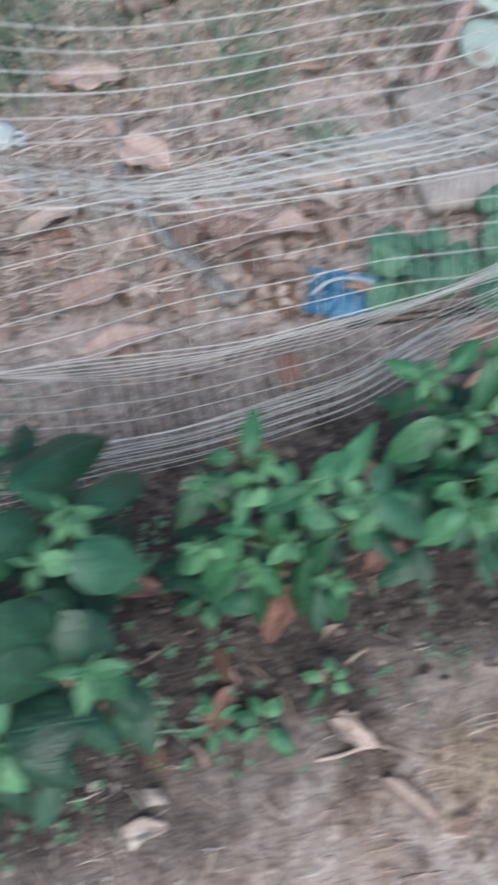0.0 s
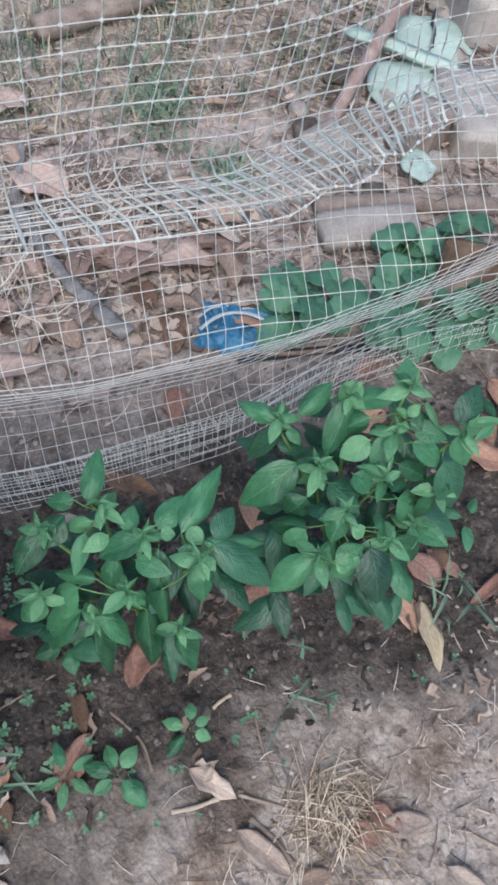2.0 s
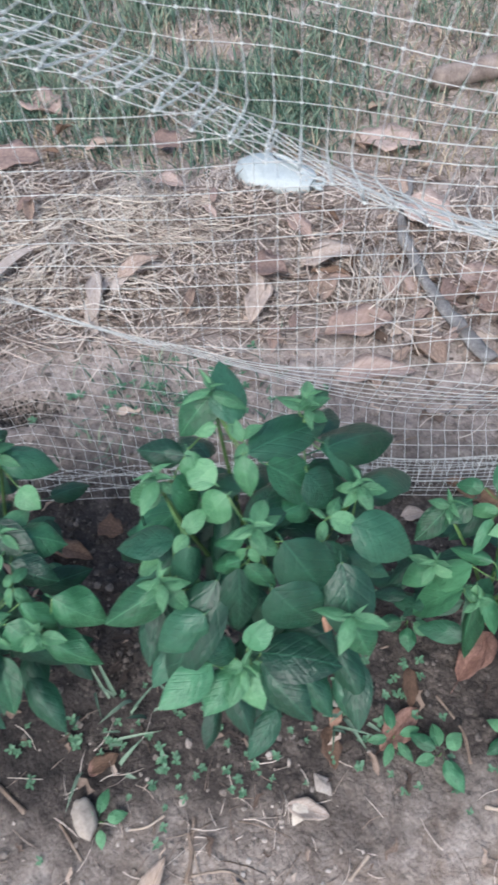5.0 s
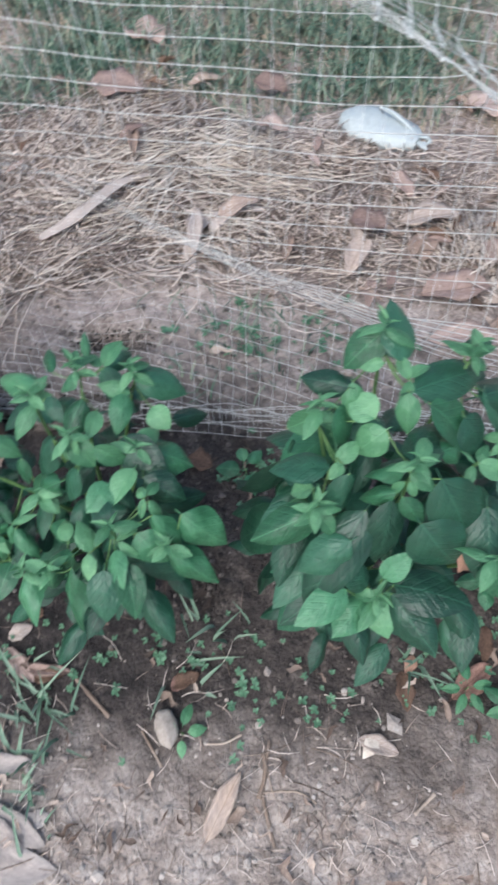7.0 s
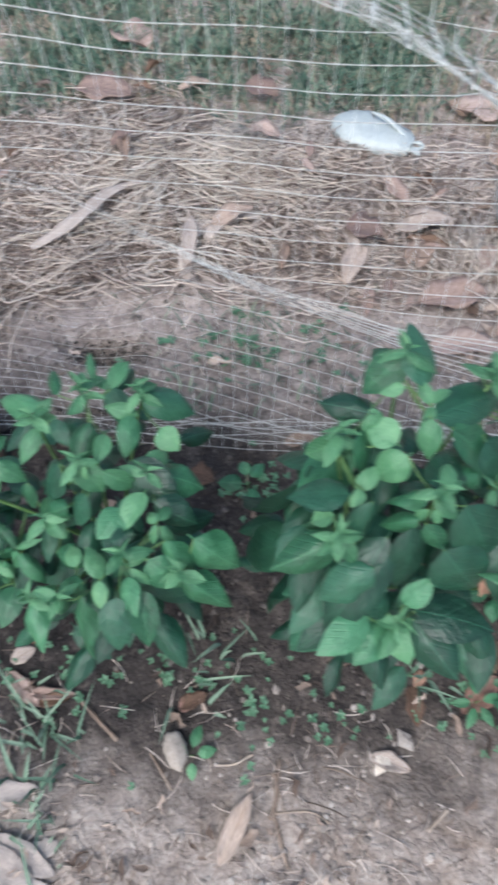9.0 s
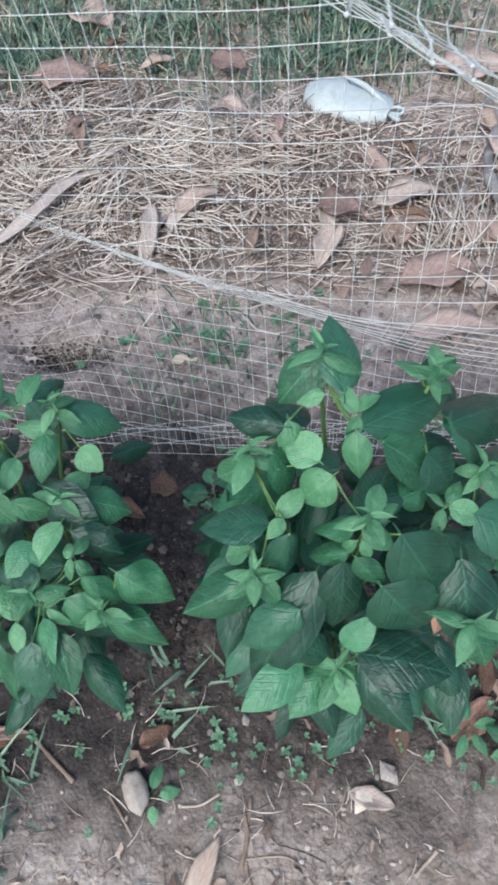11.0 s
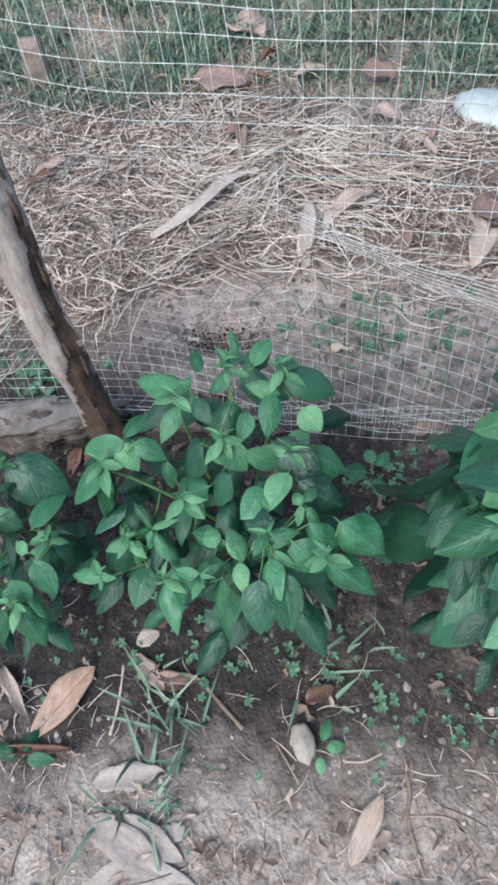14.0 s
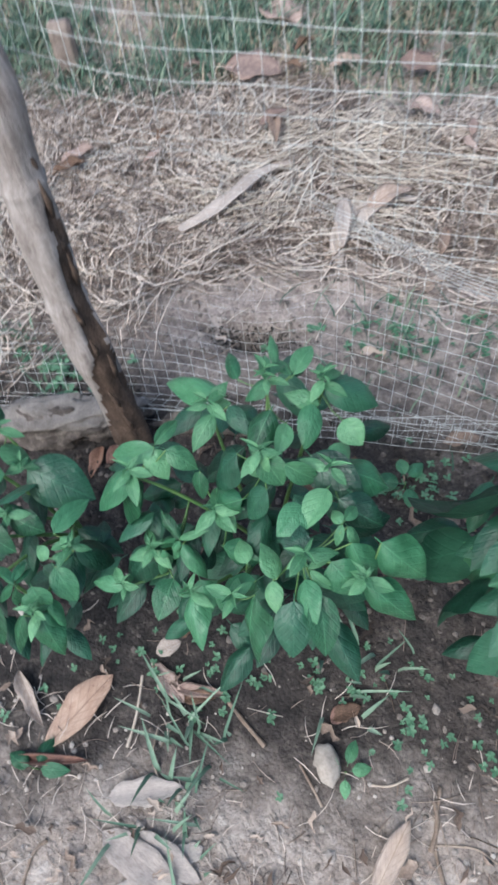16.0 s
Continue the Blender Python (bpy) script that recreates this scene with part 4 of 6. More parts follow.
leaf(B, -0.234, 0.207, 0.619, -0.213, 0.230, 0.627, 0.018)
leaf(B, -0.247, 0.148, 0.604, -0.311, 0.115, 0.583, 0.037)
leaf(B, -0.251, 0.148, 0.605, -0.230, 0.132, 0.586, 0.017)
leaf(B, -0.192, 0.159, 0.599, -0.241, 0.074, 0.526, 0.050)
leaf(B, -0.158, 0.104, 0.526, -0.134, 0.125, 0.551, 0.025)
leaf(B, -0.174, 0.095, 0.513, -0.204, 0.100, 0.548, 0.028)
leaf(B, -0.200, 0.084, 0.522, -0.246, 0.041, 0.522, 0.034)
leaf(B, -0.175, 0.087, 0.492, -0.201, 0.043, 0.490, 0.036)
leaf(B, -0.162, 0.087, 0.495, -0.146, 0.050, 0.483, 0.032)
leaf(B, -0.142, 0.093, 0.507, -0.096, 0.039, 0.494, 0.042)
leaf(B, -0.142, 0.101, 0.517, -0.065, 0.091, 0.523, 0.048)
leaf(B, -0.075, 0.300, 0.660, 0.023, 0.376, 0.597, 0.046)
leaf(B, -0.027, 0.280, 0.603, 0.044, 0.365, 0.532, 0.050)
leaf(B, -0.071, 0.308, 0.663, -0.014, 0.314, 0.570, 0.040)
leaf(B, -0.102, 0.329, 0.702, -0.071, 0.357, 0.695, 0.021)
leaf(B, -0.092, 0.330, 0.697, -0.067, 0.334, 0.674, 0.013)
leaf(B, -0.067, 0.233, 0.615, -0.085, 0.242, 0.630, 0.012)
leaf(B, -0.063, 0.235, 0.615, -0.053, 0.256, 0.619, 0.013)
leaf(B, -0.063, 0.233, 0.614, -0.034, 0.228, 0.604, 0.021)
leaf(B, -0.069, 0.230, 0.614, -0.074, 0.206, 0.608, 0.011)
leaf(B, -0.037, 0.230, 0.608, 0.028, 0.216, 0.572, 0.048)
leaf(B, -0.070, 0.206, 0.610, -0.049, 0.171, 0.589, 0.030)
leaf(B, -0.049, 0.184, 0.601, -0.035, 0.118, 0.549, 0.051)
leaf(B, -0.038, 0.128, 0.572, -0.019, 0.097, 0.548, 0.034)
leaf(B, -0.116, 0.183, 0.656, -0.067, 0.155, 0.576, 0.052)
leaf(B, -0.128, 0.147, 0.607, -0.082, 0.128, 0.556, 0.057)
leaf(B, -0.137, 0.265, 0.682, -0.089, 0.256, 0.635, 0.047)
leaf(B, -0.163, 0.287, 0.696, -0.177, 0.308, 0.706, 0.013)
leaf(B, -0.164, 0.288, 0.697, -0.146, 0.303, 0.701, 0.012)
leaf(B, -0.161, 0.285, 0.695, -0.169, 0.266, 0.684, 0.012)
leaf(B, -0.227, 0.200, 0.630, -0.238, 0.183, 0.628, 0.013)
leaf(B, -0.152, 0.173, 0.659, -0.144, 0.165, 0.644, 0.009)
leaf(B, -0.156, 0.174, 0.654, -0.166, 0.173, 0.634, 0.009)
leaf(B, -0.155, 0.095, 0.509, -0.170, 0.087, 0.486, 0.011)
leaf(B, -0.154, 0.092, 0.506, -0.135, 0.082, 0.496, 0.011)
leaf(B, -0.205, 0.123, 0.585, -0.251, 0.091, 0.558, 0.039)
leaf(B, -0.091, 0.270, 0.657, -0.063, 0.254, 0.619, 0.040)
leaf(B, -0.181, 0.238, 0.658, -0.209, 0.224, 0.627, 0.033)
leaf(B, -0.195, 0.250, 0.662, -0.222, 0.269, 0.668, 0.030)
leaf(B, -0.262, 0.253, 0.654, -0.292, 0.243, 0.631, 0.027)
leaf(B, -0.258, 0.171, 0.616, -0.279, 0.166, 0.609, 0.029)
# leaves of plant C
leaf(C, 0.211, 0.396, 0.391, 0.240, 0.461, 0.415, 0.030)
leaf(C, 0.227, 0.384, 0.390, 0.246, 0.403, 0.394, 0.016)
leaf(C, 0.210, 0.369, 0.385, 0.167, 0.379, 0.360, 0.022)
leaf(C, 0.211, 0.362, 0.385, 0.228, 0.368, 0.383, 0.014)
leaf(C, 0.197, 0.354, 0.385, 0.173, 0.309, 0.357, 0.023)
leaf(C, 0.273, 0.321, 0.392, 0.211, 0.322, 0.370, 0.037)
leaf(C, 0.296, 0.329, 0.395, 0.339, 0.366, 0.402, 0.033)
leaf(C, 0.325, 0.314, 0.397, 0.403, 0.381, 0.425, 0.038)
leaf(C, 0.292, 0.323, 0.396, 0.274, 0.339, 0.387, 0.016)
leaf(C, 0.297, 0.321, 0.396, 0.316, 0.316, 0.394, 0.019)
leaf(C, 0.289, 0.297, 0.402, 0.276, 0.248, 0.364, 0.029)
leaf(C, 0.335, 0.263, 0.404, 0.335, 0.219, 0.362, 0.034)
leaf(C, 0.335, 0.318, 0.397, 0.350, 0.294, 0.391, 0.023)
leaf(C, 0.315, 0.292, 0.398, 0.338, 0.273, 0.396, 0.021)
leaf(C, 0.345, 0.269, 0.401, 0.356, 0.250, 0.399, 0.019)
leaf(C, 0.365, 0.287, 0.393, 0.436, 0.226, 0.338, 0.043)
leaf(C, 0.351, 0.293, 0.396, 0.444, 0.284, 0.364, 0.025)
leaf(C, 0.367, 0.295, 0.394, 0.406, 0.329, 0.398, 0.033)
leaf(C, 0.281, 0.246, 0.389, 0.281, 0.218, 0.208, 0.034)
leaf(C, 0.296, 0.217, 0.276, 0.301, 0.164, 0.150, 0.031)
leaf(C, 0.256, 0.244, 0.323, 0.246, 0.183, 0.177, 0.039)
leaf(C, 0.194, 0.267, 0.299, 0.224, 0.224, 0.237, 0.031)
leaf(C, 0.182, 0.258, 0.282, 0.168, 0.195, 0.177, 0.030)
leaf(C, 0.166, 0.279, 0.289, 0.099, 0.272, 0.192, 0.049)
leaf(C, 0.171, 0.297, 0.336, 0.112, 0.302, 0.229, 0.042)
leaf(C, 0.198, 0.296, 0.355, 0.142, 0.324, 0.339, 0.022)
leaf(C, 0.228, 0.312, 0.374, 0.211, 0.282, 0.322, 0.028)
leaf(C, 0.252, 0.341, 0.385, 0.271, 0.375, 0.388, 0.025)
leaf(C, 0.182, 0.279, 0.307, 0.188, 0.261, 0.281, 0.017)
leaf(C, 0.175, 0.393, 0.375, 0.122, 0.367, 0.352, 0.043)
leaf(C, 0.192, 0.406, 0.390, 0.154, 0.418, 0.377, 0.025)
leaf(C, 0.139, 0.385, 0.362, 0.092, 0.343, 0.331, 0.039)
leaf(C, 0.117, 0.310, 0.299, 0.072, 0.295, 0.258, 0.038)
leaf(C, 0.256, 0.295, 0.390, 0.294, 0.262, 0.398, 0.027)
leaf(C, 0.235, 0.268, 0.346, 0.254, 0.242, 0.295, 0.028)
leaf(C, 0.228, 0.343, 0.383, 0.194, 0.327, 0.388, 0.023)
# leaves of plant D
leaf(D, 0.660, 0.391, 0.501, 0.591, 0.445, 0.443, 0.031)
leaf(D, 0.672, 0.390, 0.513, 0.686, 0.431, 0.529, 0.030)
leaf(D, 0.541, 0.441, 0.426, 0.591, 0.462, 0.461, 0.032)
leaf(D, 0.511, 0.449, 0.408, 0.464, 0.493, 0.411, 0.028)
leaf(D, 0.523, 0.434, 0.404, 0.538, 0.409, 0.395, 0.021)
leaf(D, 0.606, 0.425, 0.466, 0.567, 0.374, 0.402, 0.039)
leaf(D, 0.629, 0.392, 0.459, 0.580, 0.400, 0.419, 0.035)
leaf(D, 0.655, 0.364, 0.448, 0.623, 0.335, 0.409, 0.032)
leaf(D, 0.698, 0.374, 0.495, 0.727, 0.347, 0.466, 0.031)
leaf(D, 0.685, 0.359, 0.461, 0.725, 0.331, 0.456, 0.031)
leaf(D, 0.743, 0.336, 0.478, 0.784, 0.372, 0.507, 0.039)
leaf(D, 0.751, 0.334, 0.480, 0.802, 0.324, 0.486, 0.014)
leaf(D, 0.739, 0.325, 0.471, 0.761, 0.290, 0.425, 0.035)
leaf(D, 0.683, 0.344, 0.441, 0.722, 0.310, 0.414, 0.035)
leaf(D, 0.527, 0.387, 0.375, 0.441, 0.373, 0.305, 0.053)
leaf(D, 0.514, 0.432, 0.392, 0.465, 0.435, 0.335, 0.041)
leaf(D, 0.546, 0.372, 0.403, 0.528, 0.399, 0.372, 0.021)
leaf(D, 0.551, 0.368, 0.407, 0.568, 0.342, 0.414, 0.017)
leaf(D, 0.541, 0.363, 0.398, 0.521, 0.357, 0.362, 0.020)
leaf(D, 0.542, 0.357, 0.400, 0.541, 0.326, 0.403, 0.022)
leaf(D, 0.548, 0.325, 0.415, 0.577, 0.277, 0.406, 0.037)
leaf(D, 0.518, 0.325, 0.383, 0.489, 0.318, 0.346, 0.044)
leaf(D, 0.502, 0.282, 0.380, 0.459, 0.332, 0.319, 0.032)
leaf(D, 0.501, 0.279, 0.378, 0.474, 0.280, 0.340, 0.030)
leaf(D, 0.549, 0.276, 0.419, 0.527, 0.246, 0.390, 0.033)
leaf(D, 0.521, 0.267, 0.412, 0.535, 0.300, 0.405, 0.018)
leaf(D, 0.555, 0.252, 0.415, 0.572, 0.240, 0.399, 0.020)
leaf(D, 0.596, 0.249, 0.394, 0.628, 0.271, 0.365, 0.024)
leaf(D, 0.598, 0.244, 0.386, 0.634, 0.247, 0.328, 0.021)
leaf(D, 0.522, 0.235, 0.370, 0.509, 0.252, 0.367, 0.024)
leaf(D, 0.530, 0.226, 0.366, 0.576, 0.232, 0.374, 0.029)
leaf(D, 0.531, 0.223, 0.363, 0.547, 0.209, 0.352, 0.017)
leaf(D, 0.507, 0.241, 0.354, 0.439, 0.219, 0.299, 0.048)
leaf(D, 0.564, 0.220, 0.369, 0.526, 0.206, 0.333, 0.034)
leaf(D, 0.586, 0.228, 0.371, 0.584, 0.161, 0.322, 0.050)
leaf(D, 0.633, 0.220, 0.308, 0.648, 0.156, 0.293, 0.037)
leaf(D, 0.623, 0.238, 0.339, 0.711, 0.238, 0.253, 0.038)
leaf(D, 0.693, 0.270, 0.287, 0.733, 0.224, 0.299, 0.038)
leaf(D, 0.664, 0.297, 0.356, 0.729, 0.288, 0.260, 0.048)
leaf(D, 0.721, 0.307, 0.430, 0.756, 0.263, 0.339, 0.050)
leaf(D, 0.719, 0.302, 0.405, 0.734, 0.291, 0.287, 0.028)
leaf(D, 0.663, 0.329, 0.411, 0.715, 0.308, 0.373, 0.027)
leaf(D, 0.625, 0.367, 0.436, 0.582, 0.361, 0.415, 0.035)
leaf(D, 0.626, 0.431, 0.491, 0.599, 0.433, 0.454, 0.031)
leaf(D, 0.674, 0.370, 0.472, 0.663, 0.384, 0.481, 0.016)
leaf(D, 0.678, 0.370, 0.475, 0.692, 0.377, 0.491, 0.016)
leaf(D, 0.679, 0.367, 0.470, 0.698, 0.358, 0.463, 0.016)
leaf(D, 0.675, 0.367, 0.467, 0.665, 0.364, 0.448, 0.015)
leaf(D, 0.628, 0.312, 0.405, 0.612, 0.341, 0.416, 0.033)
leaf(D, 0.726, 0.292, 0.361, 0.717, 0.282, 0.261, 0.040)
leaf(D, 0.585, 0.326, 0.423, 0.603, 0.299, 0.407, 0.033)
leaf(D, 0.519, 0.308, 0.393, 0.530, 0.277, 0.409, 0.032)
leaf(D, 0.672, 0.251, 0.293, 0.612, 0.226, 0.330, 0.039)
leaf(D, 0.699, 0.347, 0.457, 0.689, 0.376, 0.480, 0.028)
# more leaves of plant B
leaf(B, -0.258, 0.290, 0.524, -0.325, 0.338, 0.456, 0.047)
leaf(B, -0.294, 0.242, 0.558, -0.360, 0.337, 0.235, 0.064)
leaf(B, -0.292, 0.270, 0.297, -0.373, 0.278, 0.156, 0.067)
leaf(B, -0.261, 0.214, 0.352, -0.327, 0.214, 0.196, 0.052)
leaf(B, -0.237, 0.303, 0.534, -0.287, 0.227, 0.570, 0.049)
leaf(B, -0.263, 0.230, 0.441, -0.286, 0.250, 0.213, 0.043)
leaf(B, -0.216, 0.153, 0.314, -0.273, 0.109, 0.236, 0.050)
finish(A, 13, 0.7)
finish(L, 8, 0.5)
finish(B, 12, 0.8)
finish(C, 8, 0.5)
finish(D, 12, 0.85)


# ---- fallen leaves ----
def dead_blade(name, seed, mat, blunt=False):
    """A dry leaf one long and one wide, curled along its length and buckled at the edge, with a little thickness."""
    r = random.Random(seed)
    n, half = 9, (-1.0, -0.6, -0.12, 0.12, 0.6, 1.0)
    bend, roll, twist, tear = r.uniform(0.05, 0.2), r.uniform(0.15, 0.5), r.uniform(-0.3, 0.3), r.uniform(0, 6)
    lobes = r.choice((0.05, 0.09, 0.17))
    bm = bmesh.new()
    rows = []
    for i in range(n + 1):
        t = i / n
        w = 0.5 * max(0.03, math.sin(math.pi * t ** (1.2 if blunt else 0.85)) ** (0.62 if blunt else 0.7)) * (1 + (0.04 if blunt else lobes) * math.sin(t * 15 + tear))
        row = []
        for s in half:
            z = roll * (abs(s) ** 1.7) * w * (1 + 0.5 * math.sin(t * 9 + seed)) + bend * math.sin(math.pi * t) * 0.6 + twist * s * w * (t - 0.5)
            z += 0.06 * noise.noise(Vector((t * 3, s * 2, seed)))
            row.append(bm.verts.new((t, s * w, z + 0.02)))
        rows.append(row)
    for a, b in zip(rows, rows[1:]):
        for k in range(len(half) - 1):
            bm.faces.new((a[k], b[k], b[k + 1], a[k + 1]))
    low = min(v.co.z for v in bm.verts)
    for v in bm.verts:
        v.co.z -= low
    geo = bmesh.ops.extrude_face_region(bm, geom=bm.faces[:])
    bmesh.ops.translate(bm, vec=(0, 0, 0.012), verts=[g for g in geo["geom"] if isinstance(g, bmesh.types.BMVert)])
    bmesh.ops.recalc_face_normals(bm, faces=bm.faces)
    me = bpy.data.meshes.new(name)
    bm.to_mesh(me)
    bm.free()
    me.materials.append(mat)
    me.polygons.foreach_set("use_smooth", [True] * len(me.polygons))
    return me


WORDS = {"tan": "curled tan dry leaf lying on the ground", "pale": "bleached grey-tan dry leaf lying on the earth", "red": "red-brown fallen dry leaf on the ground",
         "orange": "orange-brown fallen dry leaf on the ground", "pink": "faded pinkish brown fallen leaf on the ground", "amber": "large amber dry leaf with a dark midrib on the ground", "cream": "curled cream-coloured dry leaf lying on the ground", "dusty": "flat dusty grey-brown leaf pressed into the path", "brown": "crumpled dark brown dead leaf on the soil", "olive": "yellowing olive fallen leaf on the soil"}
DEAD = {k: [dead_blade("dry_leaf", 3 * i + len(k), m, k == "amber") for i in range(6)] for k, m in DRY.items()}


DEAD_STALK = {}
for k, m in DRY.items():
    v, fc = tube([(-0.26, 0.03, 0.03), (-0.12, 0.02, 0.06), (0.02, 0.0, 0.06)], [0.010, 0.012, 0.014], 5)
    DEAD_STALK[k] = mesh_from("stalk", v, fc, m)


def fallen(tone, ax, ay, bx, by, width, flat=1.0):
    if ay > 0.85 and tone in ("red", "orange"):
        tone = "pink"
    ob = new("dry_leaf", rng.choice(DEAD[tone]))
    deep = 0.055 * math.exp(-((((ax + bx) / 2 + 0.85) / 0.9) ** 2 + (((ay + by) / 2 - 1.45) / 0.5) ** 2)) + (0.01 if ay > 0.9 else 0)
    deep += 0.004 if tone == "dusty" else 0.003
    za, zb = height(ax, ay) + deep, height(bx, by) + deep
    lay(ob, (ax, ay, za), (bx, by, zb), width, (rng.gauss(0, 0.06), rng.gauss(0, 0.06), 1))
    ob.matrix_basis = ob.matrix_basis @ Matrix.Diagonal((1, 1, flat, 1))
    if math.dist((ax, ay), (bx, by)) > 0.085:
        stem = new("stalk", DEAD_STALK[tone])
        stem.parent = ob
    return tagged(ob, WORDS[tone], "dry leaf", "fallen dry leaves")


fallen("amber", -0.953, -0.139, -0.870, 0.010, 0.062, 0.6)
fallen("red", -0.998, -0.164, -0.865, -0.136, 0.020)
fallen("cream", -0.358, -0.216, -0.316, -0.098, 0.038)
fallen("pale", -0.802, 0.064, -0.762, 0.095, 0.034)
fallen("brown", -0.773, 0.104, -0.751, 0.130, 0.031)
fallen("pink", -0.802, 0.045, -0.725, -0.008, 0.036)
fallen("pink", -0.750, 0.012, -0.655, 0.020, 0.024)
fallen("brown", -0.732, -0.002, -0.671, 0.013, 0.026)
fallen("dusty", -0.812, -0.182, -0.689, -0.138, 0.046, 0.5)
fallen("dusty", -0.805, -0.232, -0.640, -0.290, 0.060, 0.3)
fallen("dusty", -0.755, -0.225, -0.625, -0.262, 0.050, 0.35)
fallen("dusty", -0.770, -0.318, -0.595, -0.292, 0.070, 0.28)
fallen("dusty", -0.676, -0.246, -0.634, -0.214, 0.034, 0.5)
fallen("pale", -1.051, -0.020, -0.968, -0.102, 0.028)
fallen("brown", -0.467, 0.022, -0.419, 0.056, 0.029)
fallen("orange", -1.053, 0.466, -1.049, 0.385, 0.030)
fallen("red", -1.028, 0.425, -0.978, 0.477, 0.046)
fallen("pale", -0.651, 1.248, -0.626, 1.077, 0.045)
fallen("tan", -0.588, 1.222, -0.486, 1.302, 0.061)
fallen("cream", -0.188, 1.222, -0.226, 1.075, 0.066)
fallen("red", -0.227, 1.311, -0.174, 1.283, 0.092)
fallen("orange", -1.105, 1.775, -0.925, 1.760, 0.135)
fallen("red", -1.071, 2.145, -0.928, 2.063, 0.139)
fallen("red", -0.589, 1.876, -0.477, 1.836, 0.097)
fallen("red", -0.547, 1.639, -0.445, 1.606, 0.063)
fallen("tan", -0.333, 0.612, -0.256, 0.638, 0.036)
fallen("pink", -0.014, 0.919, 0.186, 0.939, 0.075)
fallen("pink", -0.035, 1.053, 0.143, 1.108, 0.098)
fallen("pale", -0.100, 1.303, 0.073, 1.352, 0.076)
fallen("red", -0.241, 1.281, -0.131, 1.259, 0.100)
fallen("red", 0.208, 1.578, 0.316, 1.439, 0.132)
fallen("tan", 0.173, 1.672, 0.209, 1.591, 0.059)
fallen("red", 0.321, 1.274, 0.389, 1.256, 0.079)
fallen("tan", 0.176, 1.257, 0.205, 1.162, 0.049)
fallen("orange", -0.134, 1.494, -0.069, 1.395, 0.057)
fallen("orange", -0.020, 0.150, -0.032, 0.110, 0.023)
fallen("brown", -0.042, 0.117, -0.027, 0.046, 0.035)
fallen("red", 0.053, 0.080, 0.124, 0.155, 0.049)
fallen("brown", 0.115, 0.227, 0.114, 0.155, 0.029)
fallen("red", 0.203, 0.204, 0.262, 0.297, 0.047)
fallen("red", -0.120, 0.181, -0.099, 0.192, 0.027)
fallen("red", -0.187, 0.254, -0.161, 0.282, 0.044)
fallen("brown", -0.632, 0.465, -0.533, 0.434, 0.044)
fallen("brown", -0.535, 0.515, -0.475, 0.496, 0.052)
fallen("red", -0.465, 0.016, -0.441, 0.055, 0.028)
fallen("pale", 0.122, 0.544, 0.174, 0.559, 0.034)
fallen("red", 0.426, 0.284, 0.520, 0.308, 0.066)
fallen("orange", 0.508, 0.519, 0.516, 0.414, 0.042)
fallen("red", 0.276, 0.297, 0.217, 0.218, 0.053)
fallen("red", 0.275, 0.366, 0.270, 0.311, 0.031)
fallen("cream", 0.268, 0.052, 0.333, -0.015, 0.036)
fallen("orange", 0.725, 0.257, 0.745, 0.151, 0.054)
fallen("olive", 0.773, 0.214, 0.756, 0.072, 0.039)
fallen("red", 0.791, 0.299, 0.828, 0.221, 0.063)
fallen("brown", 0.852, 0.303, 0.842, 0.248, 0.049)
fallen("red", 0.853, 0.244, 0.887, 0.257, 0.043)
fallen("red", 0.867, 0.170, 1.000, 0.218, 0.028)
fallen("red", 0.919, 0.163, 1.006, 0.141, 0.027)
fallen("orange", 1.166, 0.655, 1.218, 0.448, 0.092)
fallen("red", 1.238, 0.696, 1.215, 0.551, 0.070)
fallen("brown", 1.042, 0.560, 1.087, 0.481, 0.099)
fallen("orange", 0.995, 0.489, 1.105, 0.412, 0.073)
fallen("red", 1.155, 0.481, 1.181, 0.401, 0.072)
fallen("tan", 1.058, 0.383, 1.143, 0.354, 0.050)
fallen("orange", 0.791, 0.605, 0.890, 0.635, 0.058)
fallen("red", 0.853, 0.749, 0.948, 0.767, 0.049)
fallen("brown", 0.223, 0.634, 0.342, 0.562, 0.042)
fallen("red", 0.447, 0.813, 0.414, 0.726, 0.052)
fallen("tan", 0.758, 1.286, 0.625, 1.337, 0.085)
fallen("orange", 0.642, 1.150, 0.475, 1.182, 0.088)
fallen("red", 0.504, 1.234, 0.374, 1.175, 0.087)
fallen("brown", 0.653, 1.230, 0.559, 1.217, 0.096)
fallen("cream", 0.442, 0.967, 0.460, 1.015, 0.055)
fallen("tan", 0.651, 1.047, 0.660, 1.206, 0.059)
fallen("red", 0.323, 1.250, 0.277, 1.168, 0.066)
fallen("brown", 0.417, 1.122, 0.449, 1.037, 0.065)
fallen("pale", 0.319, -0.059, 0.385, -0.147, 0.041)
fallen("pale", 0.552, -0.127, 0.640, -0.144, 0.041)
fallen("red", 0.540, -0.086, 0.586, -0.145, 0.036)
fallen("tan", 0.395, -0.158, 0.452, -0.164, 0.030)
fallen("pale", 0.635, -0.212, 0.689, -0.285, 0.038)
fallen("pale", -0.237, -0.136, -0.221, -0.173, 0.020)
fallen("red", 0.508, -0.109, 0.541, -0.149, 0.035)
fallen("brown", 0.487, 1.025, 0.461, 0.891, 0.066)
fallen("tan", 0.208, 1.062, 0.256, 0.960, 0.068)
fallen("pale", -0.113, -0.013, -0.038, -0.027, 0.034)
fallen("red", -0.055, 0.401, 0.046, 0.349, 0.048)
fallen("red", 0.075, 1.886, 0.289, 1.870, 0.133)
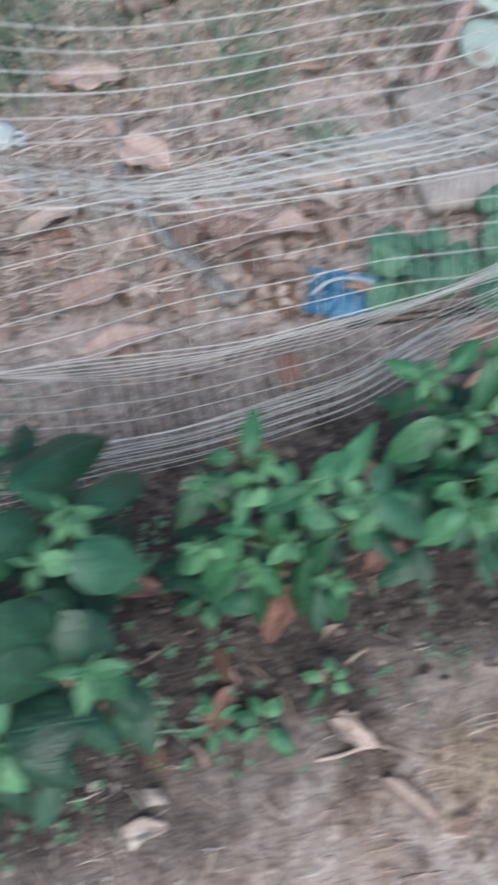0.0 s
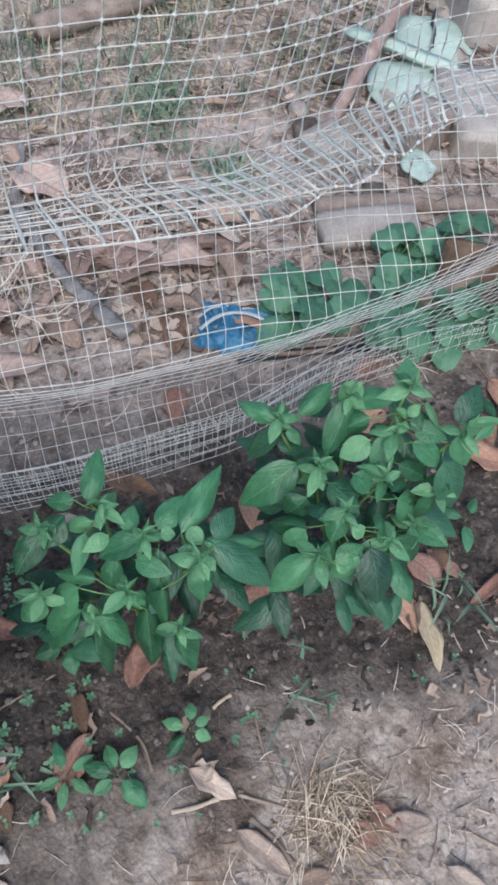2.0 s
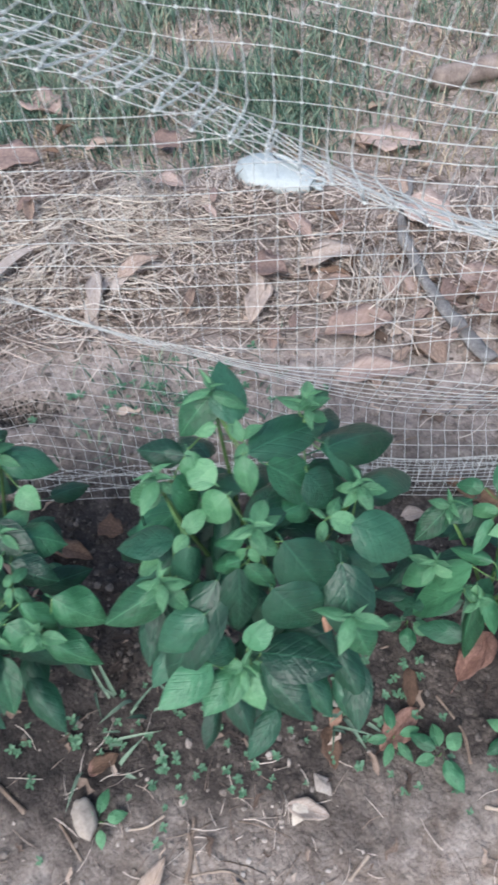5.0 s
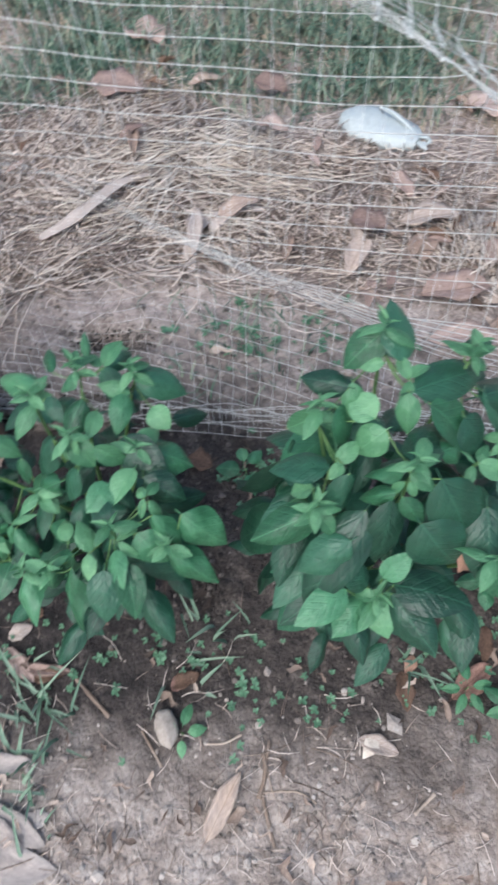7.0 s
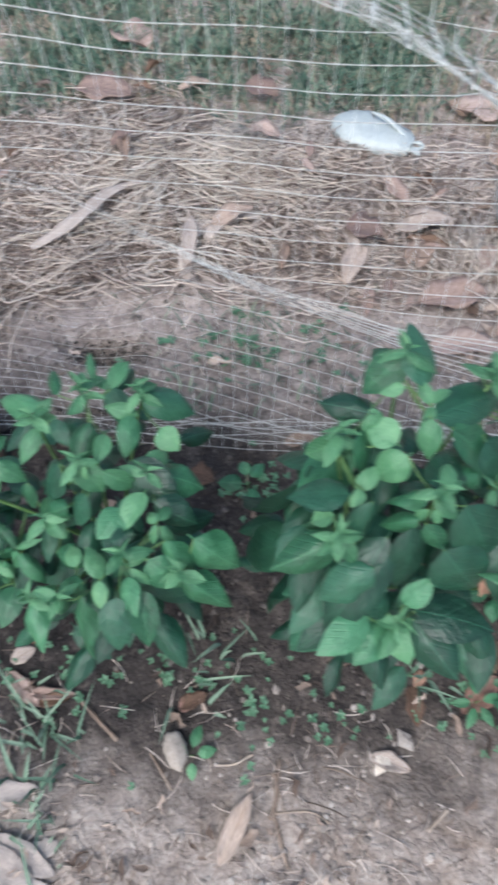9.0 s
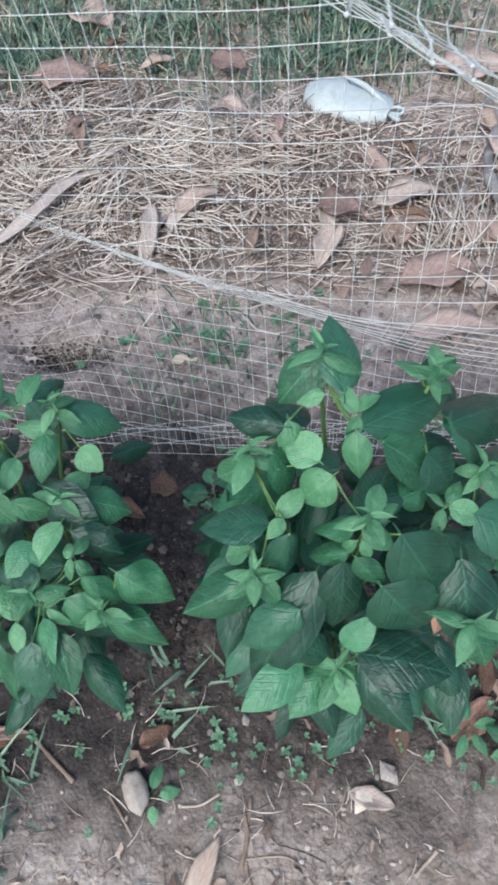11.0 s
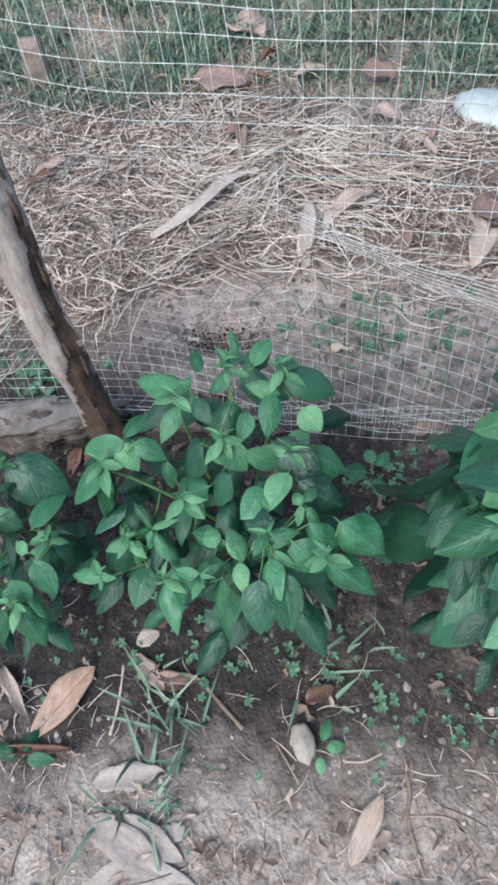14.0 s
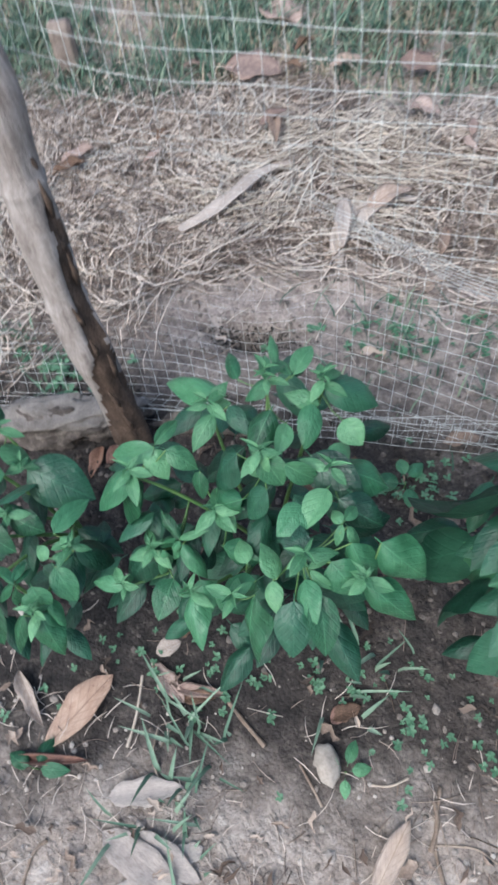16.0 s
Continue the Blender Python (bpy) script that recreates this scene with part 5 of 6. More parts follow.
fallen("red", 0.123, 1.259, 0.199, 1.187, 0.085)
fallen("orange", 0.362, 1.155, 0.511, 1.183, 0.094)
fallen("orange", 0.320, 1.240, 0.457, 1.273, 0.095)
fallen("red", 0.566, 1.172, 0.697, 1.226, 0.084)
r4 = random.Random(52)
for k in range(64):
    if k < 40:
        x, y = r4.uniform(-0.2, 0.72), 1.18 + r4.gauss(0, 0.17)
    else:
        x, y = r4.uniform(-1.5, 0.9), r4.uniform(1.1, 2.3)
    y = max(y, 0.88)
    t, n = r4.uniform(0, 6.28), r4.uniform(0.045, 0.125)
    fallen(r4.choice(("tan", "pale", "pink", "pink", "pink", "tan", "brown")), x, y, x + n * math.cos(t), y + n * math.sin(t), n * r4.uniform(0.2, 0.42))


# a withered leaf that still hangs in plant B
withered = new("leaf", DEAD["orange"][1])
withered.parent = B["root"]
lay(withered, Vector((-0.062, 0.146, 0.566)) - Vector(B["at"]), Vector((-0.046, 0.142, 0.500)) - Vector(B["at"]), 0.034, (0.1, -1, 0.6))
tagged(withered, "withered orange-brown leaf")


# ---- straw, twigs, crumbs ----
def scatter(name, count, region, long, thick, mat, label, category, seed, lift=0.004, tilt=0.12, bend=0.25, sides=3, fan=3.2, clumps=0):
    """Many thin bent stalks lying on the ground, as one object."""
    r = random.Random(seed)
    v, fc = [], []
    made = 0
    way, curl, cx, cy, left = 0.0, 0.0, 0.0, 0.0, 0
    while made < count:
        if clumps and left == 0:
            cx, cy, keep = region(r)
            if r.random() > keep:
                continue
            way, curl, left = r.uniform(0, 6.28), r.uniform(-bend, bend), r.randint(4, clumps)
        if clumps:
            left -= 1
            x, y = cx + r.gauss(0, 0.045), cy + r.gauss(0, 0.045)
            t, arc = way + r.gauss(0, 0.3), curl + r.gauss(0, 0.15)
        else:
            x, y, keep = region(r)
            if r.random() > keep:
                continue
            t, arc = 0.25 + r.uniform(-fan, fan), r.uniform(-bend, bend)
        made += 1
        n = r.uniform(*long)
        d = Vector((math.cos(t), math.sin(t), 0))
        side = Vector((-d.y, d.x, 0)) * n * arc
        z0 = height(x, y) + lift * r.random()
        dz = n * r.uniform(-tilt, tilt)
        p = Vector((x, y, z0 + abs(dz) * 0.5 + 0.001))
        tube([p - d * n / 2 + Vector((0, 0, -dz / 2)), p - d * n * 0.17 + side * 0.42, p + d * n * 0.17 + side * 0.42, p + d * n / 2 + Vector((0, 0, dz / 2))], [thick * 0.8, thick, thick, thick * 0.5], sides, v, fc)
    ob = new(name, mesh_from(name, v, fc, mat))
    return tagged(ob, label, category, kind="stuff")


def trodden(x, y):
    """The bare patch of grey earth behind the net, where little straw lies."""
    return 1 - 0.85 * math.exp(-((x + 0.5) / 0.33) ** 2 - ((y - 0.90) / 0.15) ** 2)


def heap(r):
    x, y = r.uniform(-1.9, 0.5), r.uniform(0.6, 2.2)
    d = ((x + 0.95) / 0.58) ** 2 + ((y - 1.40) / 0.38) ** 2
    west = min(1.0, max(0.0, (-0.84 - x) / 0.42))
    edge = max(0.0, min(1.0, (1.76 + 0.22 * noise.noise(Vector((x * 2.7, 0, 5))) - y) * 5))
    edge *= max(0.0, min(1.0, (y - 0.98 + 0.32 * west - 0.08 * noise.noise(Vector((x * 6, 0, 8)))) * 4))
    return x, y, trodden(x, y) * edge * (math.exp(-d) * (0.7 + 0.8 * noise.noise(Vector((x * 4, y * 5, 21)))) + max(0.32 * min(1.0, 4 * west) if y < 1.25 else 0.0, 0.10 if y > 1.0 else 0.02))


def behind(r):
    x, y = r.uniform(-1.9, 1.9), r.uniform(0.7, 3.1)
    bare = 0.16 if y < 1.08 + 0.12 * noise.noise(Vector((x * 5, 0, 3))) else 1.0
    return x, y, trodden(x, y) * bare * (0.5 + 0.5 * noise.noise(Vector((x * 3, y * 3, 2))))


def path(r):
    x, y = r.uniform(-1.6, 1.5), r.uniform(-0.5, 0.25)
    return x, y, (1.0 if x < -0.1 else 0.45) * min(1, max(0.03, 0.5 - 3.2 * (y - 0.1 * x))) * (0.6 + 0.6 * noise.noise(Vector((x * 4, y * 4, 9))))


def tuft(r):
    x, y = r.gauss(0.485, 0.05), r.gauss(-0.085, 0.038)
    return x, y, 1


scatter("straw", 7900, heap, (0.05, 0.21), 0.0019, STRAW, "loose heap of pale dry straw on the earth", "straw", 11, 0.035, 0.2, 0.8, clumps=26)
def bundle(r):
    x, y = r.gauss(-0.75, 0.3), r.gauss(1.43, 0.14)
    return x, y, 1 if y < 1.62 else 0


scatter("straw_wisps", 520, bundle, (0.10, 0.30), 0.0019, BRIGHT, "long bright wisps of straw on the heap", "straw", 19, 0.06, 0.1, 0.6, clumps=40)
scatter("straw_bits", 5800, heap, (0.01, 0.07), 0.0015, STRAW, "short broken bits of straw over the heap", "straw", 20, 0.04, 0.3, 0.5)
scatter("straw_litter", 9500, behind, (0.02, 0.11), 0.0011, STRAW, "thin litter of dry straw and stalks", "straw", 12, 0.01)
scatter("dry_grass_tuft", 180, tuft, (0.04, 0.13), 0.0011, HAY, "flattened tuft of dry straw-coloured grass", "dry grass", 13, 0.008)
scatter("stalk_litter", 1700, path, (0.012, 0.065), 0.0009, STRAW, "scattered bits of dry stalk on the path", "litter", 14, 0.003, 0.12, 0.3)
scatter("twig_litter", 130, path, (0.02, 0.10), 0.0012, TWIG, "thin dry twigs scattered on the earth", "twigs", 15, 0.003, 0.12, 0.12)
scatter("twigs_behind", 420, behind, (0.03, 0.16), 0.0016, TWIG, "dry twigs among the straw", "twigs", 16, 0.008)


def leaf_litter(name, count, region, size, mat, label, seed):
    """Torn and curled bits of dead leaf, heaped loosely."""
    r = random.Random(seed)
    v, fc = [], []
    made = 0
    while made < count:
        x, y, keep = region(r)
        if r.random() > keep:
            continue
        made += 1
        n, w, t = r.uniform(*size), r.uniform(0.16, 0.5), r.uniform(0, 2 * math.pi)
        d, s, o = Vector((math.cos(t), math.sin(t), r.uniform(-0.25, 0.25))), Vector((-math.sin(t), math.cos(t), r.uniform(-0.4, 0.4))), len(v)
        c = Vector((x, y, height(x, y) + 0.006 + 0.016 * r.random()))
        for k in range(5):
            u = k / 4 - 0.5
            half = n * w * 0.5 * (0.04 + math.sin(math.pi * (k + 0.15) / 4.6)) * r.uniform(0.45, 1.35)
            up = Vector((0, 0, n * r.uniform(0.02, 0.16)))
            mid = c + d * n * u + s * n * 0.12 * r.gauss(0, 1) + Vector((0, 0, 0.12 * n * (0.25 - u * u)))
            v += [mid - s * half + up, mid, mid + s * half + up * 0.7]
        for k in range(4):
            a = o + 3 * k
            fc += [(a, a + 1, a + 4, a + 3), (a + 1, a + 2, a + 5, a + 4)]
    return tagged(new(name, mesh_from(name, v, fc, mat)), label, "leaf litter", kind="stuff")


def drift(r):
    x, y = r.gauss(0.42, 0.28), r.gauss(1.2, 0.2)
    return x, y, 1 if y > 0.8 else 0


leaf_litter("leaf_litter", 420, drift, (0.02, 0.07), LITTER, "drift of broken brown dead leaves behind the net", 41)
leaf_litter("leaf_bits", 520, behind, (0.015, 0.06), LITTER, "broken dead leaves strewn over the straw", 42)
leaf_litter("path_bits", 260, path, (0.010, 0.04), LITTER, "small torn bits of dead leaf on the path", 43)


def under_plants(r):
    x, y = r.uniform(-1.2, 0.9), r.uniform(0.0, 0.6)
    return x, y, 0.3 + 0.9 * noise.noise(Vector((x * 5, y * 5, 14)))


leaf_litter("bed_bits", 170, under_plants, (0.012, 0.05), ROT, "dark rotting leaf bits on the moist bed", 46)


def crumbs(name, count, region, size, mat, label, seed):
    r = random.Random(seed)
    t = (1 + 5**0.5) / 2
    ico = [Vector(v).normalized() for v in ((-1, t, 0), (1, t, 0), (-1, -t, 0), (1, -t, 0), (0, -1, t), (0, 1, t), (0, -1, -t), (0, 1, -t), (t, 0, -1), (t, 0, 1), (-t, 0, -1), (-t, 0, 1))]
    tri = ((0, 11, 5), (0, 5, 1), (0, 1, 7), (0, 7, 10), (0, 10, 11), (1, 5, 9), (5, 11, 4), (11, 10, 2), (10, 7, 6), (7, 1, 8), (3, 9, 4), (3, 4, 2), (3, 2, 6), (3, 6, 8), (3, 8, 9), (4, 9, 5), (2, 4, 11), (6, 2, 10), (8, 6, 7), (9, 8, 1))
    v, fc = [], []
    made = 0
    while made < count:
        x, y, keep = region(r)
        if r.random() > keep:
            continue
        made += 1
        s = size[0] + (size[1] - size[0]) * r.random() ** 3
        c, o = Vector((x, y, height(x, y) + 0.25 * s)), len(v)
        k = (r.uniform(0.7, 1.3), r.uniform(0.7, 1.3), r.uniform(0.5, 0.9))
        v += [c + Vector((p.x * k[0], p.y * k[1], p.z * k[2])) * s * r.uniform(0.75, 1.2) for p in ico]
        fc += [(a + o, b + o, d + o) for a, b, d in tri]
    return tagged(new(name, mesh_from(name, v, fc, mat, False)), label, "soil", kind="stuff")


def bed(r):
    x, y = r.uniform(-1.5, 1.3), r.uniform(0.06, 0.66)
    return x, y, min(1, 0.25 + 3 * max(0, y)) * (0.7 + 0.6 * noise.noise(Vector((x * 5, y * 5, 4))))


crumbs("soil_crumbs", 6500, bed, (0.0014, 0.009), CRUMB_DARK, "loose dark moist soil crumbs", 21)
crumbs("hollow_crumbs", 2600, lambda r: (r.gauss(-0.80, 0.045), r.gauss(0.825, 0.02), 1), (0.0012, 0.005), CRUMB_DARK, "dark crumbs in a dug hollow behind the net", 24)
crumbs("dry_crumbs", 2600, path, (0.0012, 0.006), CRUMB_PALE, "small pale crumbs of dry earth", 22)
crumbs("crust_flakes", 420, path, (0.004, 0.011), CRUMB_PALE, "broken pale flakes of dry earth crust on the path", 25)
crumbs("dust_crumbs", 4200, lambda r: (r.uniform(-1.8, 1.6), 0.68 + abs(r.gauss(0, 0.33)), 1), (0.0012, 0.009), CRUMB_MID, "grey-brown crumbs of dry soil", 23)


# ---- grass and sprouts ----
def blades(name, count, region, tall, mat, label, category, seed, lean=0.6, wide=0.0022):
    r = random.Random(seed)
    v, fc = [], []
    made = 0
    while made < count:
        x, y, keep = region(r)
        if r.random() > keep:
            continue
        made += 1
        n, t = r.uniform(*tall), r.uniform(0, 2 * math.pi)
        d = Vector((math.cos(t), math.sin(t), 0))
        s = Vector((-d.y, d.x, 0))
        k = r.uniform(0.2, lean)
        w = wide * r.uniform(0.6, 1.3)
        p = Vector((x, y, height(x, y) - 0.003))
        o = len(v)
        for f, ww in ((0, 0.8), (0.4, 1.0), (0.75, 0.7)):
            c = p + d * n * k * f * f * 1.2 + Vector((0, 0, n * f * (1 - 0.35 * k * f)))
            v += [c - s * w * ww, c + Vector((0, 0, -w * 0.5)), c + s * w * ww]
        v.append(p + d * n * k * 1.2 + Vector((0, 0, n * (1 - 0.35 * k))))
        for i in (0, 3):
            fc += [(o + i, o + i + 1, o + i + 4, o + i + 3), (o + i + 1, o + i + 2, o + i + 5, o + i + 4)]
        fc += [(o + 6, o + 7, o + 9), (o + 7, o + 8, o + 9)]
    return tagged(new(name, mesh_from(name, v, fc, mat)), label, category, kind="stuff")


def lawn(r):
    x, y = r.uniform(-3.2, 0.9), r.uniform(1.6, 3.6)
    side = max(0.0, min(1.0, (x + 3.2 + 0.5 * noise.noise(Vector((y * 2, 0, 9)))) * 1.2)) if x < -0.15 else max(0.10, 1 - 2.6 * (x + 0.15))
    start = 1.74 + 0.22 * noise.noise(Vector((x * 2.7, 0, 5))) - 0.45 * max(0.0, -x - 1.0) + 0.12 * max(0.0, x + 0.2)
    return x, y, side * max(0, min(1, (y - start) * 7)) * min(1, (3.7 - y) * 1.2) * (0.55 + 0.9 * noise.noise(Vector((x * 3, y * 3, 6))))


def lawn_far(r):
    x, y = r.uniform(-0.3, 1.5), r.uniform(1.75, 3.2)
    return x, y, 0.35 + 1.1 * noise.noise(Vector((x * 4, y * 4, 8)))


def dry_stand(r):
    x, y = r.uniform(-2.4, 1.3), r.uniform(1.7, 3.2)
    return x, y, 0.6 + 0.8 * noise.noise(Vector((x * 3, y * 3, 18)))


def weedy(r):
    x, y = r.gauss(-0.42, 0.14), r.gauss(0.86, 0.1)
    return x, y, 1


def verge(r):
    cx, cy = r.choice(((-0.42, 0.07), (-0.42, 0.12), (-0.68, -0.08), (-0.7, -0.16), (-0.66, -0.2), (-0.74, -0.21), (-0.74, -0.03), (0.82, 0.2), (-0.02, 0.13), (0.52, 0.12), (-1.2, 0.62), (-1.35, 0.72)))
    return cx + r.gauss(0, 0.03), cy + r.gauss(0, 0.03), 1


blades("grass", 19000, lawn, (0.03, 0.11), GRASS, "rough green grass beyond the straw", "grass", 31, 1.2, 0.003)
blades("dry_grass", 6500, dry_stand, (0.03, 0.09), DRYGRASS, "withered straw-coloured grass beyond the litter", "dry grass", 35, 1.3, 0.0022)
blades("grass_tuft", 260, lambda r: (r.gauss(0.645, 0.05), r.gauss(1.80, 0.10), 1), (0.03, 0.09), VERGE, "dark green grass tuft in the dry litter", "grass", 36, 1.3, 0.003)
blades("grass_tuft", 120, lambda r: (r.gauss(0.75, 0.05), r.gauss(1.48, 0.05), 1), (0.03, 0.08), VERGE, "yellowish green grass tuft beside the leaf drift", "grass", 37, 1.1, 0.003)
blades("grass_patch", 2000, lawn_far, (0.03, 0.10), GRASS, "thin dry green grass patch", "grass", 32, 0.8)
blades("weed_grass", 160, weedy, (0.03, 0.08), GRASS, "sparse green weeds behind the netting", "weeds", 33, 0.9)
blades("grass_sprigs", 135, verge, (0.025, 0.085), VERGE, "green grass sprigs at the edge of the bed", "grass", 34, 1.3, 0.0034)


def sprout_mesh(seed):
    r = random.Random(seed)
    v, fc = [], []
    tube([(0, 0, -0.004), (0.001, 0, 0.008), (0.002, 0.001, 0.016)], [0.0009, 0.0008, 0.0006], 4, v, fc)
    for k in range(r.randint(4, 7)):
        t = k * 2.4 + r.uniform(-0.3, 0.3)
        d, s = Vector((math.cos(t), math.sin(t), 0.25)), Vector((-math.sin(t), math.cos(t), 0))
        n, w, z = r.uniform(0.008, 0.016), r.uniform(0.003, 0.005), 0.006 + 0.0022 * k
        o = len(v)
        c = Vector((0.001, 0, z))
        v += [c, c + d * n * 0.45 + s * w, c + d * n * 0.5 - Vector((0, 0, 0.001)), c + d * n * 0.45 - s * w, c + d * n - Vector((0, 0, 0.002)), c + d * n * 0.8 + s * w * 0.7, c + d * n * 0.8 - s * w * 0.7]
        fc += [(o, o + 2, o + 1), (o, o + 3, o + 2), (o + 2, o + 4, o + 5), (o + 2, o + 5, o + 1), (o + 2, o + 6, o + 4), (o + 2, o + 3, o + 6)]
    return v, fc


SPROUTS = [sprout_mesh(k) for k in range(5)]
r2 = random.Random(8)
wv, wf = [], []
SPOTS = ((45, 0.02, 0.09, 0.17, 0.08, 0.75), (60, -0.45, 0.30, 0.10, 0.06, 0.75), (55, 0.02, 0.06, 0.45, 0.07, 0.7), (35, -0.55, 0.25, 0.03, 0.07, 0.75), (60, -0.1, 0.6, 0.06, 0.09, 0.65), (14, -0.05, 0.06, 0.42, 0.05, 0.75),
         (48, -0.40, 0.15, 0.88, 0.06, 1.05), (45, -1.22, 0.12, 0.64, 0.04, 1.2), (26, -0.37, 0.05, 0.50, 0.05, 0.8))
for k, (cx, sx, cy, sy, size) in enumerate(q[1:] for q in SPOTS for _ in range(q[0])):
    x, y = r2.gauss(cx, sx), r2.gauss(cy, sy)
    y = max(y, -0.12)
    m = pose(x, y, height(x, y), 0, 0, r2.uniform(0, 360)) @ Matrix.Scale(r2.uniform(0.55, 1.25) * size, 4)
    o = len(wv)
    wv += [m @ Vector(p) for p in SPROUTS[k % 5][0]]
    wf += [tuple(i + o for i in q) for q in SPROUTS[k % 5][1]]
tagged(new("weed_sprouts", mesh_from("weed_sprouts", wv, wf, SPROUT)), "tiny green weed sprouts in the soil", "weeds", kind="stuff")


def seedling(x, y, leaves, label):
    """A small plant of a few leaves; each leaf is bearing, length, width, rise."""
    o = (x, y, height(x, y))
    root = empty("seedling", o, label, "seedling", "seedlings in the bed")
    v, fc = tube([(0, 0, -0.005), (0.002, 0.001, 0.015), (0, 0, 0.03)], [0.0018, 0.0015, 0.001], 5)
    part("stem", mesh_from("stem", v, fc, STEM), None, root)
    for bearing, n, w, z in leaves:
        t = radians(bearing)
        ob = new("leaf", rng.choice(YOUNGS if n < 0.045 else BLADES))
        ob.parent = root
        d = Vector((math.cos(t), math.sin(t), 0))
        lay(ob, d * 0.012 + Vector((0, 0, 0.02 + z)), d * (n + 0.012) + Vector((0, 0, 0.015 + z)), w, (0, -0.2, 1))


seedling(0.155, 0.075, ((150, 0.05, 0.026, 0.015), (40, 0.042, 0.028, 0.02), (-60, 0.058, 0.034, 0.01), (200, 0.035, 0.022, 0.005), (100, 0.04, 0.024, 0.01)), "small green pepper seedling beside a red dry leaf")
seedling(0.285, 0.11, ((150, 0.038, 0.022, 0.01), (70, 0.03, 0.02, 0.015), (215, 0.045, 0.024, 0.0), (-40, 0.03, 0.022, 0.0), (10, 0.028, 0.018, 0.01)), "small green seedling in bare soil")
seedling(0.075, 0.10, ((20, 0.04, 0.018, 0.0), (100, 0.045, 0.02, 0.01), (190, 0.035, 0.018, 0.0), (250, 0.04, 0.018, 0.0), (310, 0.04, 0.018, 0.0)), "feathery green seedling in the bed")
seedling(0.115, 0.31, ((190, 0.05, 0.034, 0.01), (270, 0.045, 0.034, 0.0), (60, 0.055, 0.036, 0.02), (330, 0.04, 0.03, 0.01)), "round-leaved green seedling between the plants")
seedling(-0.40, 0.49, ((180, 0.055, 0.04, 0.0), (60, 0.05, 0.03, 0.02), (300, 0.05, 0.03, 0.0), (110, 0.04, 0.026, 0.02)), "broad-leaved green seedling at the foot of the net")
seedling(-0.43, -0.055, ((160, 0.03, 0.02, 0.0), (20, 0.035, 0.022, 0.0), (80, 0.04, 0.02, 0.02), (280, 0.03, 0.018, 0.0)), "small green seedling beside a rounded stone")
seedling(0.93, 0.33, ((140, 0.05, 0.022, 0.01), (250, 0.055, 0.026, 0.0), (40, 0.05, 0.022, 0.02)), "small green seedling among fallen leaves")
seedling(1.1, 0.52, ((100, 0.07, 0.022, 0.03), (200, 0.06, 0.022, 0.02), (320, 0.06, 0.026, 0.01), (20, 0.06, 0.022, 0.03)), "narrow-leaved green seedling beside dry leaves")
seedling(-0.95, -0.17, ((170, 0.05, 0.03, 0.0), (80, 0.045, 0.03, 0.0), (10, 0.05, 0.026, 0.0)), "low green seedling at the edge of the path")

# ---- broad-leaved weed behind the net ----
weed = empty("broad_weed", (0.95, 1.0, height(0.95, 1.0)), "spreading broad-leaved green weed behind the netting", "plant")
WIDE = [blade("leaf", BROAD, 0.4, 0.2, 0.05, 0.5, 0.6, 0.08), blade("leaf", BROAD, 0.7, 0.28, 0.0, 0.45, 0.65, 0.1)]
r3 = random.Random(15)
for k in range(122):
    x = r3.uniform(0.68, 1.3)
    front, rear = max(0.78, 0.90 - 0.38 * (x - 0.68)), 1.0 - 0.06 * (x - 0.68)
    y = r3.uniform(front, rear)
    if k < 22:
        x, y = r3.gauss(1.12, 0.045), r3.gauss(1.035, 0.02)
    elif k < 26:
        x, y = r3.gauss(1.305, 0.012), r3.gauss(1.085, 0.012)
    elif k < 30:
        x, y = r3.gauss(0.81, 0.02), r3.gauss(1.05, 0.015)
    z, t, n = r3.uniform(0.03, 0.10), r3.uniform(0, 2 * math.pi), r3.uniform(0.05, 0.095)
    ob = new("leaf", WIDE[k % 2])
    ob.parent = weed
    a = Vector((x - 0.95, y - 1.0, z))
    lay(ob, a, a + Vector((n * math.cos(t), n * math.sin(t), -0.012)), n * 0.8, (r3.gauss(0, 0.2), -0.3 + r3.gauss(0, 0.2), 1))
    if k % 2 == 0:
        v, fc = tube(smooth_line([(a.x * 0.7, a.y * 0.7, 0.0), (a.x * 0.85, a.y * 0.85, z * 0.6), tuple(a)], 3), 0.0016, 4)
        part("stem", mesh_from("stem", v, fc, STEM), None, weed)

# ---- stones ----
def stone(name, x, y, half, mat, seed, label, category="stone", turn=0.0, sink=0.35):
    sharp = "chip" in name
    ob = part(name, lump(half, seed, 1 if sharp else 5 if name == "clod" else 3, 0.55 if sharp else 0.6 if name == "clod" else 0.2), mat)
    if name == "clod":
        for v in ob.data.vertices:
            q = v.co * 45
            v.co += v.co.normalized() * (0.012 * noise.noise(q * 0.6) + 0.010 * abs(noise.noise(q)) + 0.006 * noise.noise(q * 2.2))
    if sharp:
        ob.data.polygons.foreach_set("use_smooth", [False] * len(ob.data.polygons))
    ob.matrix_basis = pose(x, y, height(x, y) + half[2] * (1 - sink), 0, 0, turn)
    return tagged(ob, label, category)


